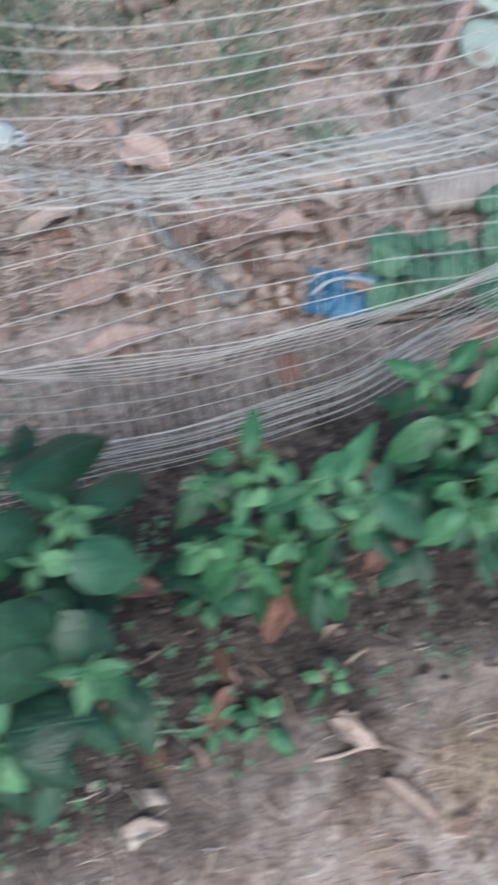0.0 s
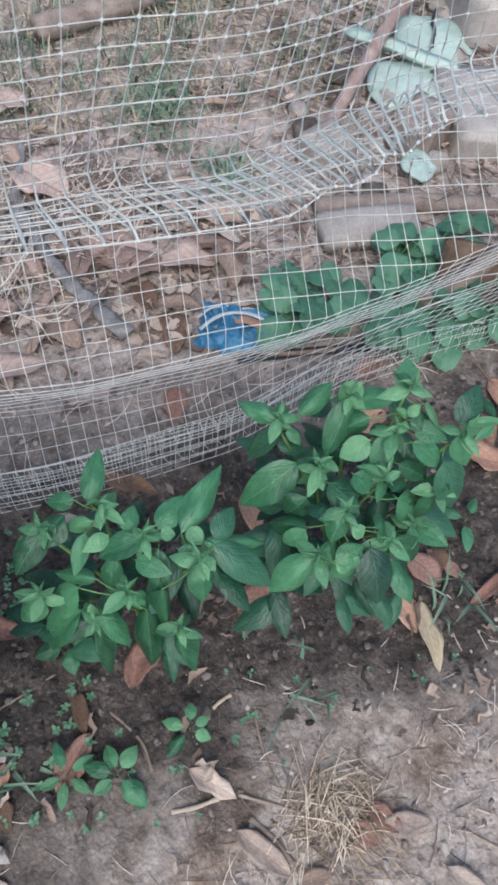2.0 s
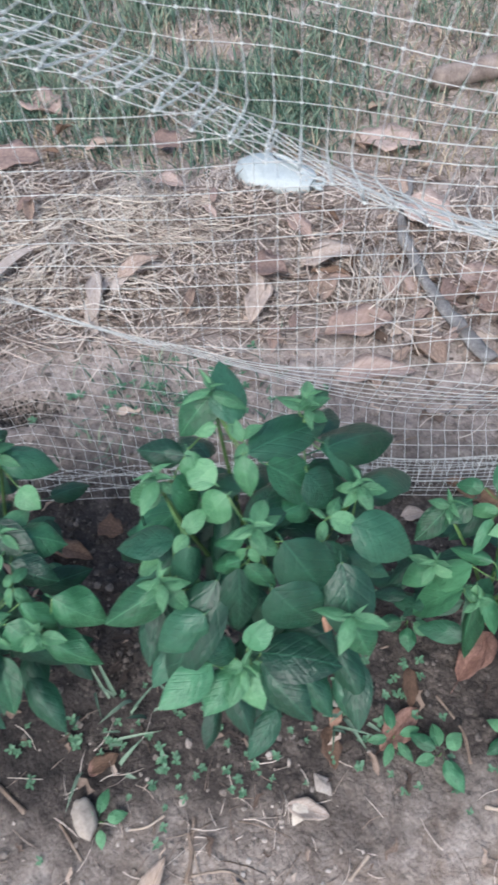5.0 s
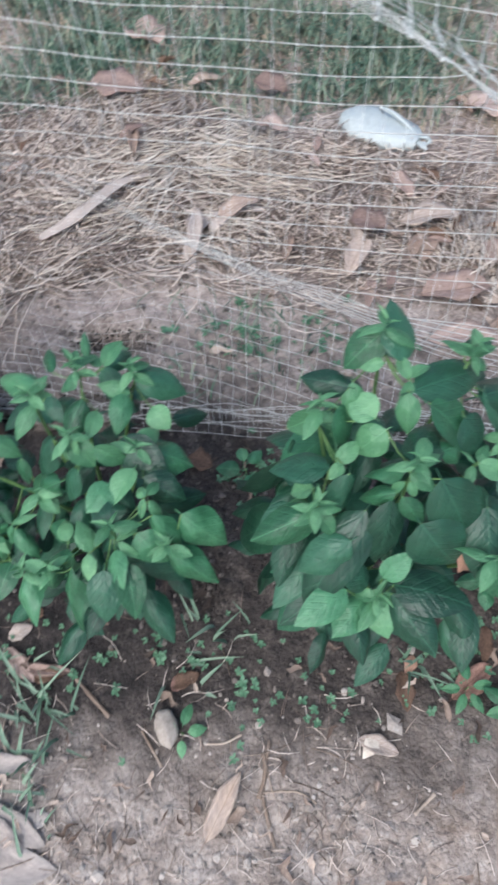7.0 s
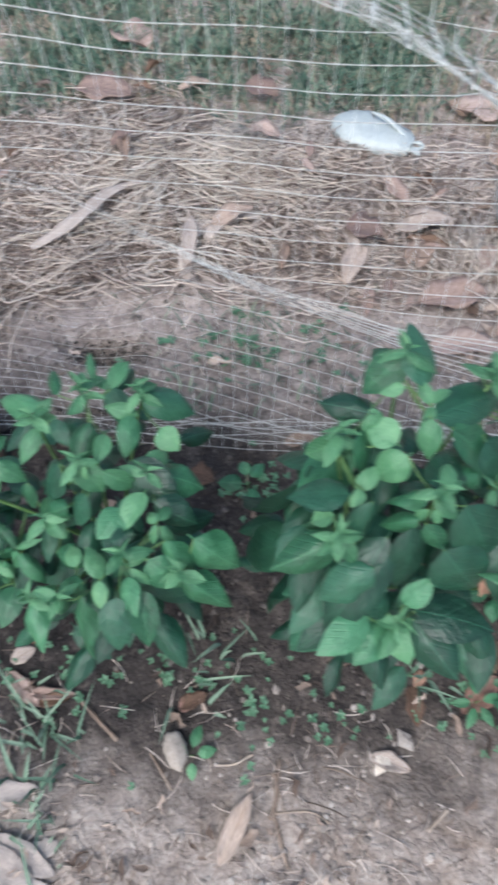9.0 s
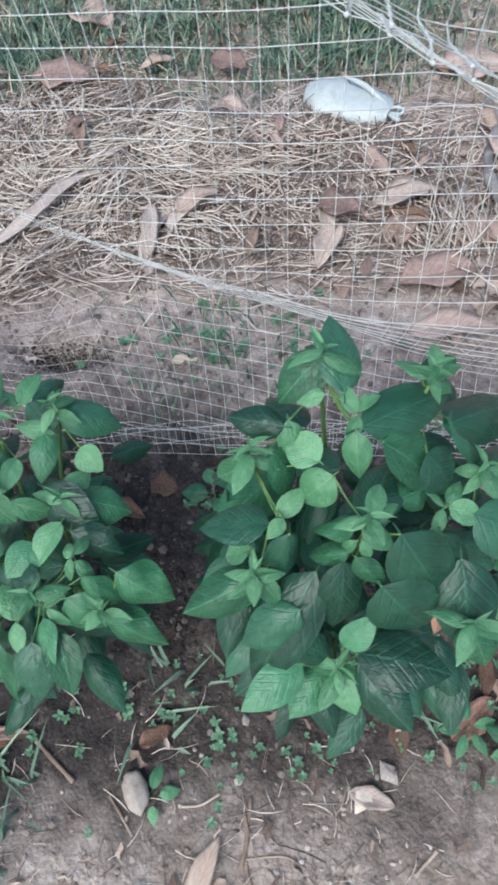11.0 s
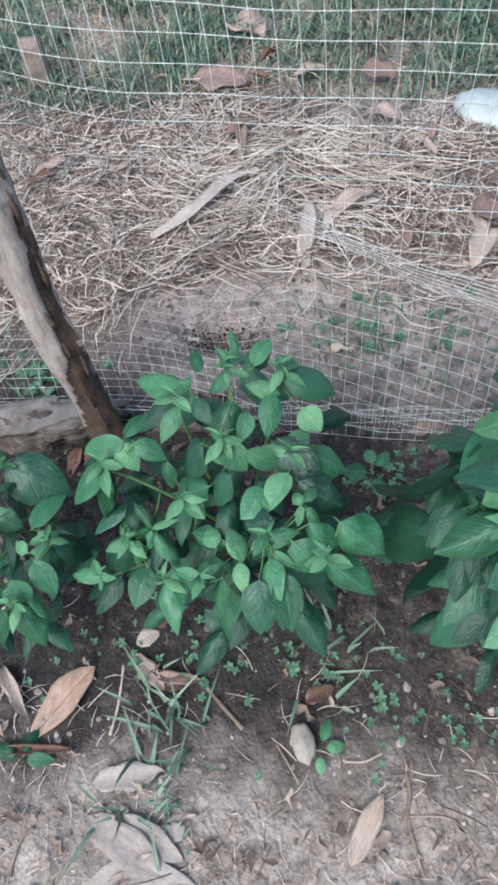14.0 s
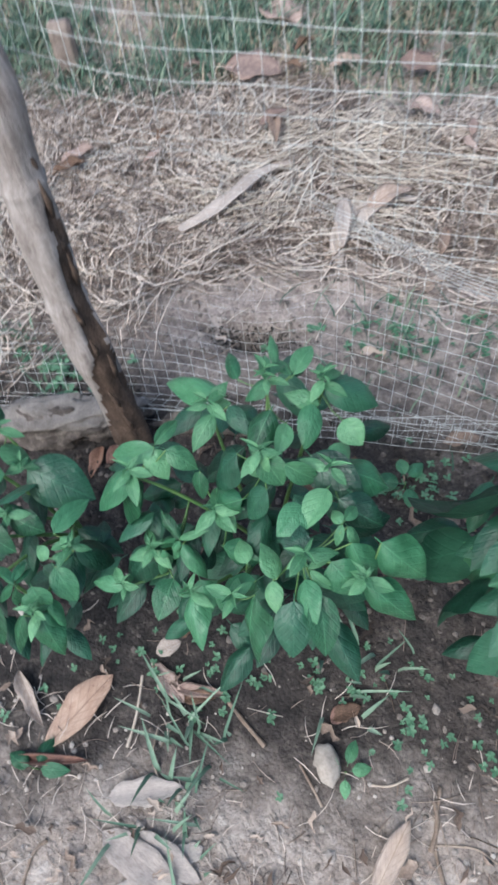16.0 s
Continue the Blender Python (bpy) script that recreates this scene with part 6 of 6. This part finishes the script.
stone("stone", -0.461, -0.050, (0.021, 0.033, 0.018), PEBBLE, 1.0, "rounded beige stone half sunk in the soil", turn=25)
stone("white_stone_chip", -0.09, -0.025, (0.020, 0.015, 0.010), WHITE_CHIP, 2.0, "broken white stone chip on the soil", turn=60)
stone("white_stone_chip", -0.06, -0.02, (0.013, 0.009, 0.007), WHITE_CHIP, 2.6, "small white stone chip on the soil", turn=10)
stone("grey_stone_chip", -0.05, 0.022, (0.02, 0.014, 0.009), STONE, 3.0, "flat grey stone chip on the soil", turn=-20)
# dark body as the shaded face, added pale cap as the lit top
clod = stone("clod", -1.16, 0.495, (0.15, 0.05, 0.036), CLOD, 4.0, "dark lump of earth beside the stake, its top painted pale as lit", "clod", 15, 0.45)
crust = part("crust", lump((0.15, 0.046, 0.010), 4.6, 4, 0.6), LIT_CAP, clod, "pale grey cap painted as the lit top")
crust.matrix_basis = pose(0.0, 0.012, 0.036)
stone("clod", -0.83, 0.565, (0.10, 0.026, 0.018), CLOD, 4.3, "low brown ridge of earth at the foot of the net", "clod", 6, 0.45)


# ---- rubbish and timber behind the net ----
def tied_bag():
    """A half-empty bag lying on its side: round at the bottom, creased towards the knotted mouth."""
    bm = bmesh.new()
    rows, n, m = [], 26, 20
    for i in range(n + 1):
        u = i / n
        w = 0.092 * (max(u, 0.0) ** 0.42) * (1 - 0.93 * u) ** 0.55 * 1.55 if i else 0.004
        ring = []
        for k in range(m):
            c = 2 * math.pi * k / m
            crease = 0.22 * u * noise.noise(Vector((u * 1.5, c * 2.4, 1))) + 0.16 * noise.noise(Vector((u * 4, math.cos(c) * 1.6, math.sin(c) * 1.6)))
            q = w * (1 + crease)
            z = q * math.sin(c) * (0.52 - 0.15 * u)
            ring.append(bm.verts.new((u * 0.255 - 0.1275, q * math.cos(c), max(z, -0.016) + 0.014 * abs(noise.noise(Vector((u * 5 + math.cos(c), math.cos(c) * 2.2, 4)))) * (z > 0))))
        rows.append(ring)
    for a, b in zip(rows, rows[1:]):
        for k in range(m):
            bm.faces.new((a[k], b[k], b[(k + 1) % m], a[(k + 1) % m]))
    bm.faces.new(rows[0][::-1])
    bm.faces.new(rows[-1])
    return bm


bag = part("white_plastic_bag", tied_bag(), BAG)
bag.matrix_basis = pose(-0.18, 1.690, height(-0.18, 1.690) + 0.035, 0, 0, -22)
tagged(bag, "crumpled white plastic bag lying on the straw", "plastic bag")
v, fc = tube(smooth_line([(-0.02, 0.035, 0.046), (0.03, 0.028, 0.044), (0.08, 0.016, 0.030), (0.125, 0.004, 0.012)], 5), [0.003 + 0.005 * math.sin(math.pi * k / 15) for k in range(16)], 7)
part("crease", mesh_from("crease", v, fc, BAG), None, bag)
for dy, rise in ((0.016, 0.012), (-0.014, 0.004)):
    v, fc = tube(smooth_line([(0.115, 0.5 * dy, 0.004), (0.137, dy, rise), (0.157, 1.3 * dy, 0.5 * rise), (0.151, 0.4 * dy, 0.0), (0.122, 0.1 * dy, 0.002)], 5), [0.004 + 0.003 * math.sin(k * 0.7) ** 2 for k in range(21)], 6)
    part("handle", mesh_from("handle", v, fc, BAG), None, bag)


def foil(size, seed, crumple, curl):
    """A crumpled sheet of thin film with folded ridges, a millimetre thick."""
    bm = bmesh.new()
    bmesh.ops.create_grid(bm, x_segments=30, y_segments=20, size=0.5)
    for v in bm.verts:
        p = v.co.copy()
        ridge = abs(noise.noise(Vector((p.x * 4 + p.y * 3 + seed, p.y * 2, seed)))) + 0.5 * abs(noise.noise(Vector((p.x * 9, p.y * 8, seed + 3))))
        edge = 1 + 0.4 * noise.noise(Vector((p.x * 3.5, p.y * 3.5, seed + 9)))
        v.co = Vector((p.x * size[0] * edge, p.y * size[1] * edge, crumple * ridge + curl * (p.y + 0.5) ** 2))
    geo = bmesh.ops.extrude_face_region(bm, geom=bm.faces[:])
    bmesh.ops.translate(bm, vec=(0, 0, 0.001), verts=[g for g in geo["geom"] if isinstance(g, bmesh.types.BMVert)])
    bmesh.ops.recalc_face_normals(bm, faces=bm.faces)
    return bm


wrapper = part("blue_wrapper", foil((0.165, 0.105), 6.1, 0.05, 0.03), BLUE)
wrapper.matrix_basis = pose(0.61, 0.925, height(0.61, 0.925) + 0.006, 0, 0, -24)
tagged(wrapper, "crumpled blue plastic wrapper with a white stripe", "wrapper")
for name, mat, line, r, words in (("stripe", BAG, [(-0.075, -0.035, 0.045), (-0.04, 0.005, 0.06), (0.0, 0.024, 0.062), (0.04, 0.026, 0.058), (0.075, 0.014, 0.05)], 0.005, "white curved stripe"),
                                  ("stripe", BAG, [(-0.085, 0.0, 0.04), (-0.06, 0.03, 0.05), (-0.02, 0.045, 0.056)], 0.004, "white curved stripe"),
                                  ("print", DRY["orange"], [(0.0, 0.006, 0.05), (0.03, 0.010, 0.052), (0.06, 0.0, 0.048)], 0.012, "orange-brown printed patch")):
    v, fc = tube(smooth_line(line, 5), r, 8)
    v = [Vector((p.x, p.y, 0.05 + 0.35 * (p.z - 0.05))) for p in v]
    part(name, mesh_from(name, v, fc, mat), None, wrapper, words)


def rod(name, pts, r, mat, label, category, sides=10, wob=0.12):
    line = smooth_line(pts, 6)
    v, fc = tube(line, [r * (1 + wob * noise.noise(Vector((i * 0.5, r * 100, 0)))) for i in range(len(line))], sides)
    return tagged(new(name, mesh_from(name, v, fc, mat)), label, category)


def slab(name, x, y, size, mat, label, category, turn=0, tilt=(0, 0), seed=0.0, lift=-0.004):
    ob = part(name, block(size, seed), mat)
    ob.matrix_basis = pose(x, y, height(x, y) + lift, tilt[0], tilt[1], turn)
    return tagged(ob, label, category)


rod("black_hose", [(0.60, 0.85, 0.012), (0.8, 0.83, 0.012), (1.0, 0.80, 0.012), (1.35, 0.80, 0.012)], 0.010, BLACK, "thin black plastic hose on the ground", "hose", wob=0.02)
rod("loop_stalk", [(0.60, 0.90, 0.02), (0.63, 0.96, 0.05), (0.68, 0.95, 0.045), (0.71, 0.88, 0.01)], 0.0025, STRAW, "bent pale dry stalk over the blue wrapper", "stalk", 5)
rod("pale_stick", [(0.63, 0.86, 0.02), (0.72, 0.83, 0.025), (0.83, 0.82, 0.02)], 0.006, TWIG, "short pale dry stick", "stick", 6)
rod("hanging_twig", [(0.72, 0.64, 0.02), (0.735, 0.66, 0.09), (0.77, 0.69, 0.15)], 0.0022, DULL, "pale dry stalk standing by the net", "stalk", 5)
v, fc = tube(smooth_line([(0.235, 1.68, 0.035), (0.205, 1.55, 0.045), (0.19, 1.43, 0.04), (0.24, 1.22, 0.036), (0.30, 1.09, 0.034), (0.37, 0.97, 0.02)], 9), [0.011 + 0.011 * k / 46 for k in range(46)], 9)
v = [p + Vector((0.010 * noise.noise(p * 30), 0.008 * noise.noise(p * 27 + Vector((5, 0, 0))), 0.010 * noise.noise(p * 33))) for p in v]
v = [Vector((p.x, p.y, 0.036 + 0.45 * (p.z - 0.036))) for p in v]
tagged(new("grey_strip", mesh_from("grey_strip", v, fc, GREY_FILM)), "weathered dark grey plastic strip on the straw", "strip")
def ribbon(name, spots, wide, mat, label, category, seed=0.0):
    """A flat strip of bark or leaf, its edges curled up, lying through the given points."""
    line = smooth_line(spots, 7)
    v, fc, n, half = [], [], len(line), (-1.0, -0.5, 0.0, 0.5, 1.0)
    for low in (0.0, -0.0025):
        for i, p in enumerate(line):
            d = (line[min(i + 1, n - 1)] - line[max(i - 1, 0)]).normalized()
            side = Vector((-d.y, d.x, 0)).normalized()
            t = i / (n - 1)
            w = 0.5 * wide * (0.25 + 0.75 * math.sin(math.pi * min(0.97, t + 0.06)) ** 0.6) * (1 + 0.18 * noise.noise(Vector((t * 7, seed, 0))))
            v += [p + side * w * s + Vector((0, 0, low + 0.35 * w * s * s + 0.004 * noise.noise(Vector((t * 5, s, seed))))) for s in half]
    for k in range(n - 1):
        for j in range(4):
            o, q = k * 5 + j, (n + k) * 5 + j
            fc += [(o, o + 5, o + 6, o + 1), (q + 1, q + 6, q + 5, q)]
        o, q = k * 5, (n + k) * 5
        fc += [(o, q, q + 5, o + 5), (o + 4, o + 9, q + 9, q + 4)]
    return tagged(new(name, mesh_from(name, v, fc, mat)), label, category)


ribbon("bark_strip", [(-1.05, 1.09, 0.052), (-0.99, 1.135, 0.066), (-0.93, 1.21, 0.078), (-0.88, 1.30, 0.078), (-0.81, 1.36, 0.070)], 0.038, PALE_BARK, "long curled strip of grey bark on the straw", "bark", 1.0)
ribbon("bark_strip", [(-0.628, 1.050, 0.034), (-0.645, 1.11, 0.052), (-0.635, 1.17, 0.062), (-0.596, 1.245, 0.058)], 0.036, PALE_BARK, "curved strip of pale brown bark on the straw", "bark", 2.0)
ribbon("bark_strip", [(-0.60, 1.185, 0.05), (-0.575, 1.225, 0.066), (-0.535, 1.262, 0.068), (-0.475, 1.285, 0.05)], 0.040, DRY["dusty"], "curved strip of pale brown bark on the straw", "bark", 3.0)


def lying(name, spots, r, mat, label):
    """A stalk or twig lying on the ground through the given spots."""
    pts = [(x, y, height(x, y) + 0.7 * r) for x, y in spots]
    return rod(name, pts, r, mat, label, "twig" if mat == TWIG else "stalk", 6, 0.35)


lying("stick", ((-0.649, 0.011), (-0.607, -0.020), (-0.570, -0.045)), 0.004, TWIG, "short dark dry stick on the soil")
lying("stalk", ((-0.816, 0.022), (-0.806, -0.045), (-0.805, -0.101)), 0.0028, DULL, "pale dry stalk lying on the soil")
lying("stick", ((-0.272, -0.038), (-0.272, -0.121), (-0.258, -0.164), (-0.240, -0.205)), 0.0032, TWIG, "crooked grey-brown twig on the path")
lying("stalk", ((-0.385, -0.063), (-0.353, -0.057), (-0.324, -0.037)), 0.0022, DULL, "pale dry stalk lying on the soil")
lying("stalk", ((-0.276, -0.126), (-0.213, -0.115), (-0.176, -0.128)), 0.002, DULL, "thin dry stalk on the path")
lying("stalk", ((-0.506, -0.059), (-0.481, -0.086), (-0.457, -0.113)), 0.0025, TWIG, "thin brown twig at the edge of the bed")
lying("stalk", ((-0.717, -0.157), (-0.754, -0.108), (-0.762, -0.051)), 0.002, DULL, "thin dry stalk on the soil")
lying("stalk", ((-0.908, -0.343), (-0.908, -0.290), (-0.893, -0.266)), 0.003, TWIG, "brown twig on the pale path")
lying("stalk", ((0.337, -0.010), (0.393, -0.044), (0.458, -0.085)), 0.0035, DULL, "long straw-coloured leaf stalk on the path")
lying("stalk", ((0.225, -0.002), (0.267, -0.007), (0.307, -0.005)), 0.004, DULL, "broad pale dry stalk on the path")
lying("stick", ((0.162, 0.179), (0.202, 0.117), (0.209, 0.064)), 0.0026, TWIG, "bent thin twig on the soil")
lying("stalk", ((0.404, 0.108), (0.400, 0.025), (0.418, -0.052)), 0.0022, TWIG, "curved thin rootlet on the path")
lying("stalk", ((0.335, 0.134), (0.354, 0.142), (0.372, 0.147)), 0.0035, DULL, "short pale straw piece on the soil")
lying("stick", ((0.345, -0.049), (0.374, -0.091), (0.392, -0.132)), 0.006, TWIG, "flattened brown stalk on the path")
lying("stalk", ((0.688, -0.172), (0.727, -0.210), (0.768, -0.244)), 0.003, DULL, "pale dry stalk on the path")
lying("stalk", ((0.443, -0.186), (0.512, -0.210), (0.630, -0.244)), 0.002, DULL, "thin dry stalk on the path")
lying("stalk", ((-0.029, 0.236), (0.026, 0.252), (0.081, 0.270)), 0.002, TWIG, "thin twig between the plants")
lying("stick", ((-0.280, -0.063), (-0.272, -0.096), (-0.278, -0.136)), 0.004, TWIG, "short brown twig on the path")
lying("stalk", ((-0.008, -0.119), (0.011, -0.098), (0.026, -0.081)), 0.003, DULL, "short pale straw piece on the path")
slab("concrete_piece", 1.06, 1.165, (0.27, 0.11, 0.06), CONCRETE, "broken grey concrete block lying on the ground", "concrete", -5, seed=1.0)
rod("timber_pole", [(0.95, 1.285, 0.025), (1.235, 1.235, 0.03), (1.52, 1.15, 0.028)], 0.026, WOOD, "weathered wooden pole lying on the ground", "pole")
rod("fallen_branch", [(0.35, 2.2, 0.04), (0.65, 2.30, 0.05), (1.0, 2.42, 0.06), (1.4, 2.5, 0.06)], 0.04, WOOD, "thick dead branch lying in the grass", "branch")
rod("leaning_stick", [(1.03, 1.50, 0.02), (1.16, 1.645, 0.06), (1.30, 1.79, 0.10), (1.46, 1.965, 0.125), (1.61, 2.12, 0.10), (1.75, 2.28, 0.09)], 0.021, REDWOOD, "reddish brown dry stick lying across rubble", "stick")
slab("beige_slab", 1.68, 1.52, (0.42, 0.36, 0.10), CONCRETE, "beige concrete slab with worn edges", "slab", -14, seed=2.0)
slab("large_slab", 2.08, 2.15, (0.62, 0.6, 0.16), CONCRETE, "pale beige concrete slab behind the rubble", "slab", -10, seed=3.0)
slab("round_rubble", 1.05, 1.47, (0.13, 0.12, 0.10), STONE, "brown rounded lump of rubble", "rubble", 20, seed=4.0)
slab("rubble_block", 1.36, 1.50, (0.16, 0.14, 0.11), WOOD, "brown weathered chunk of wood and earth", "rubble", 35, seed=5.0)


def plate(name, center, size, seed, turn, tilt, label):
    """A stiff, slightly dished piece of plastic with a rounded, chipped outline."""
    bm = bmesh.new()
    rows, rings, m = [], 9, 44
    for i in range(1, rings + 1):
        ring = []
        for k in range(m):
            c = 2 * math.pi * k / m
            x, y = math.cos(c), math.sin(c)
            box = (abs(x) ** 3 + abs(y) ** 3) ** (-1 / 3)
            q = (i / rings) * box * (1 + 0.10 * noise.noise(Vector((x * 1.5, y * 1.5, seed))) + 0.03 * noise.noise(Vector((x * 6, y * 6, seed))))
            z = -0.03 * size[0] * (i / rings) ** 2 * 4 + 0.006 * noise.noise(Vector((x * q * 3, y * q * 3, seed)))
            ring.append(bm.verts.new((x * q * size[0] / 2, y * q * size[1] / 2, z)))
        rows.append(ring)
    bm.faces.new(rows[0])
    for a, b in zip(rows, rows[1:]):
        for k in range(m):
            bm.faces.new((a[k], b[k], b[(k + 1) % m], a[(k + 1) % m]))
    geo = bmesh.ops.extrude_face_region(bm, geom=bm.faces[:])
    bmesh.ops.translate(bm, vec=(0, 0, 0.006), verts=[g for g in geo["geom"] if isinstance(g, bmesh.types.BMVert)])
    bmesh.ops.recalc_face_normals(bm, faces=bm.faces)
    ob = part(name, bm, PALE_GREEN)
    ob.matrix_basis = pose(center[0], center[1], height(center[0], center[1]) + center[2], tilt[0], tilt[1], turn)
    return tagged(ob, label, "plastic sheet")


r5 = random.Random(77)
for k in range(26):
    x, y, s = r5.uniform(1.0, 1.9), r5.uniform(1.25, 2.2), r5.uniform(0.015, 0.045)
    stone("rubble_stone", x, y, (s * r5.uniform(0.8, 1.4), s, s * r5.uniform(0.5, 0.9)), r5.choice((STONE, CONCRETE, CLOD)), 10.0 + k, "small broken stone in the rubble", turn=r5.uniform(0, 180))


def tip(r):
    return r.uniform(0.95, 1.95), r.uniform(1.0, 2.3), 1


leaf_litter("rubble_litter", 300, tip, (0.02, 0.07), LITTER, "brown dead leaves among the rubble", 44)
scatter("rubble_twigs", 260, tip, (0.04, 0.2), 0.0022, TWIG, "dry twigs among the rubble", "twigs", 45, 0.03, 0.3)
plate("plastic_sheet", (1.44, 1.735, 0.055), (0.27, 0.22), 1.0, -12, (6, 0), "broken pale green plastic sheet on the rubble")
torn = plate("plastic_sheet", (1.63, 1.955, 0.06), (0.27, 0.23), 4.0, -20, (8, 4), "broken pale green plastic sheet with a black crack")
flat = torn.matrix_basis.inverted()
v, fc = tube([flat @ Vector(p) for p in smooth_line([(1.568, 1.865, 0.066), (1.585, 1.90, 0.071), (1.612, 1.945, 0.074), (1.622, 1.985, 0.076), (1.665, 2.05, 0.078)], 4)], [0.003 + 0.004 * abs(math.sin(k * 1.9)) for k in range(17)], 5)
part("crack", mesh_from("crack", v, fc, BLACK), None, torn, "black open crack")
plate("plastic_sheet", (1.305, 1.37, 0.05), (0.12, 0.10), 9.0, 40, (10, 0), "small piece of pale green plastic among rubble")
slab("pale_batten", 1.44, 1.842, (0.38, 0.05, 0.025), PALE_GREEN, "pale grey batten lying on green plastic", "batten", -46, seed=6.0, lift=0.075)
slab("brown_board", 1.27, 0.865, (0.30, 0.03, 0.17), DARK_WOOD, "damp brown wooden board standing behind the net", "board", -22, (-18, 0), 7.0)
rod("board_pole", [(1.09, 0.91, 0.01), (1.16, 0.89, 0.08), (1.26, 0.875, 0.23), (1.38, 0.86, 0.43)], 0.02, WOOD, "pale wooden pole leaning on the board", "pole")
slab("painted_post", 1.45, 0.87, (0.08, 0.07, 0.30), SLATE, "blue-grey painted wooden post", "post", -10, (0, 8), 8.0)
slab("grey_stump", -1.62, 1.775, (0.07, 0.04, 0.17), WOOD, "short grey weathered post in the grass", "post", 10, (0, 0), 9.0)
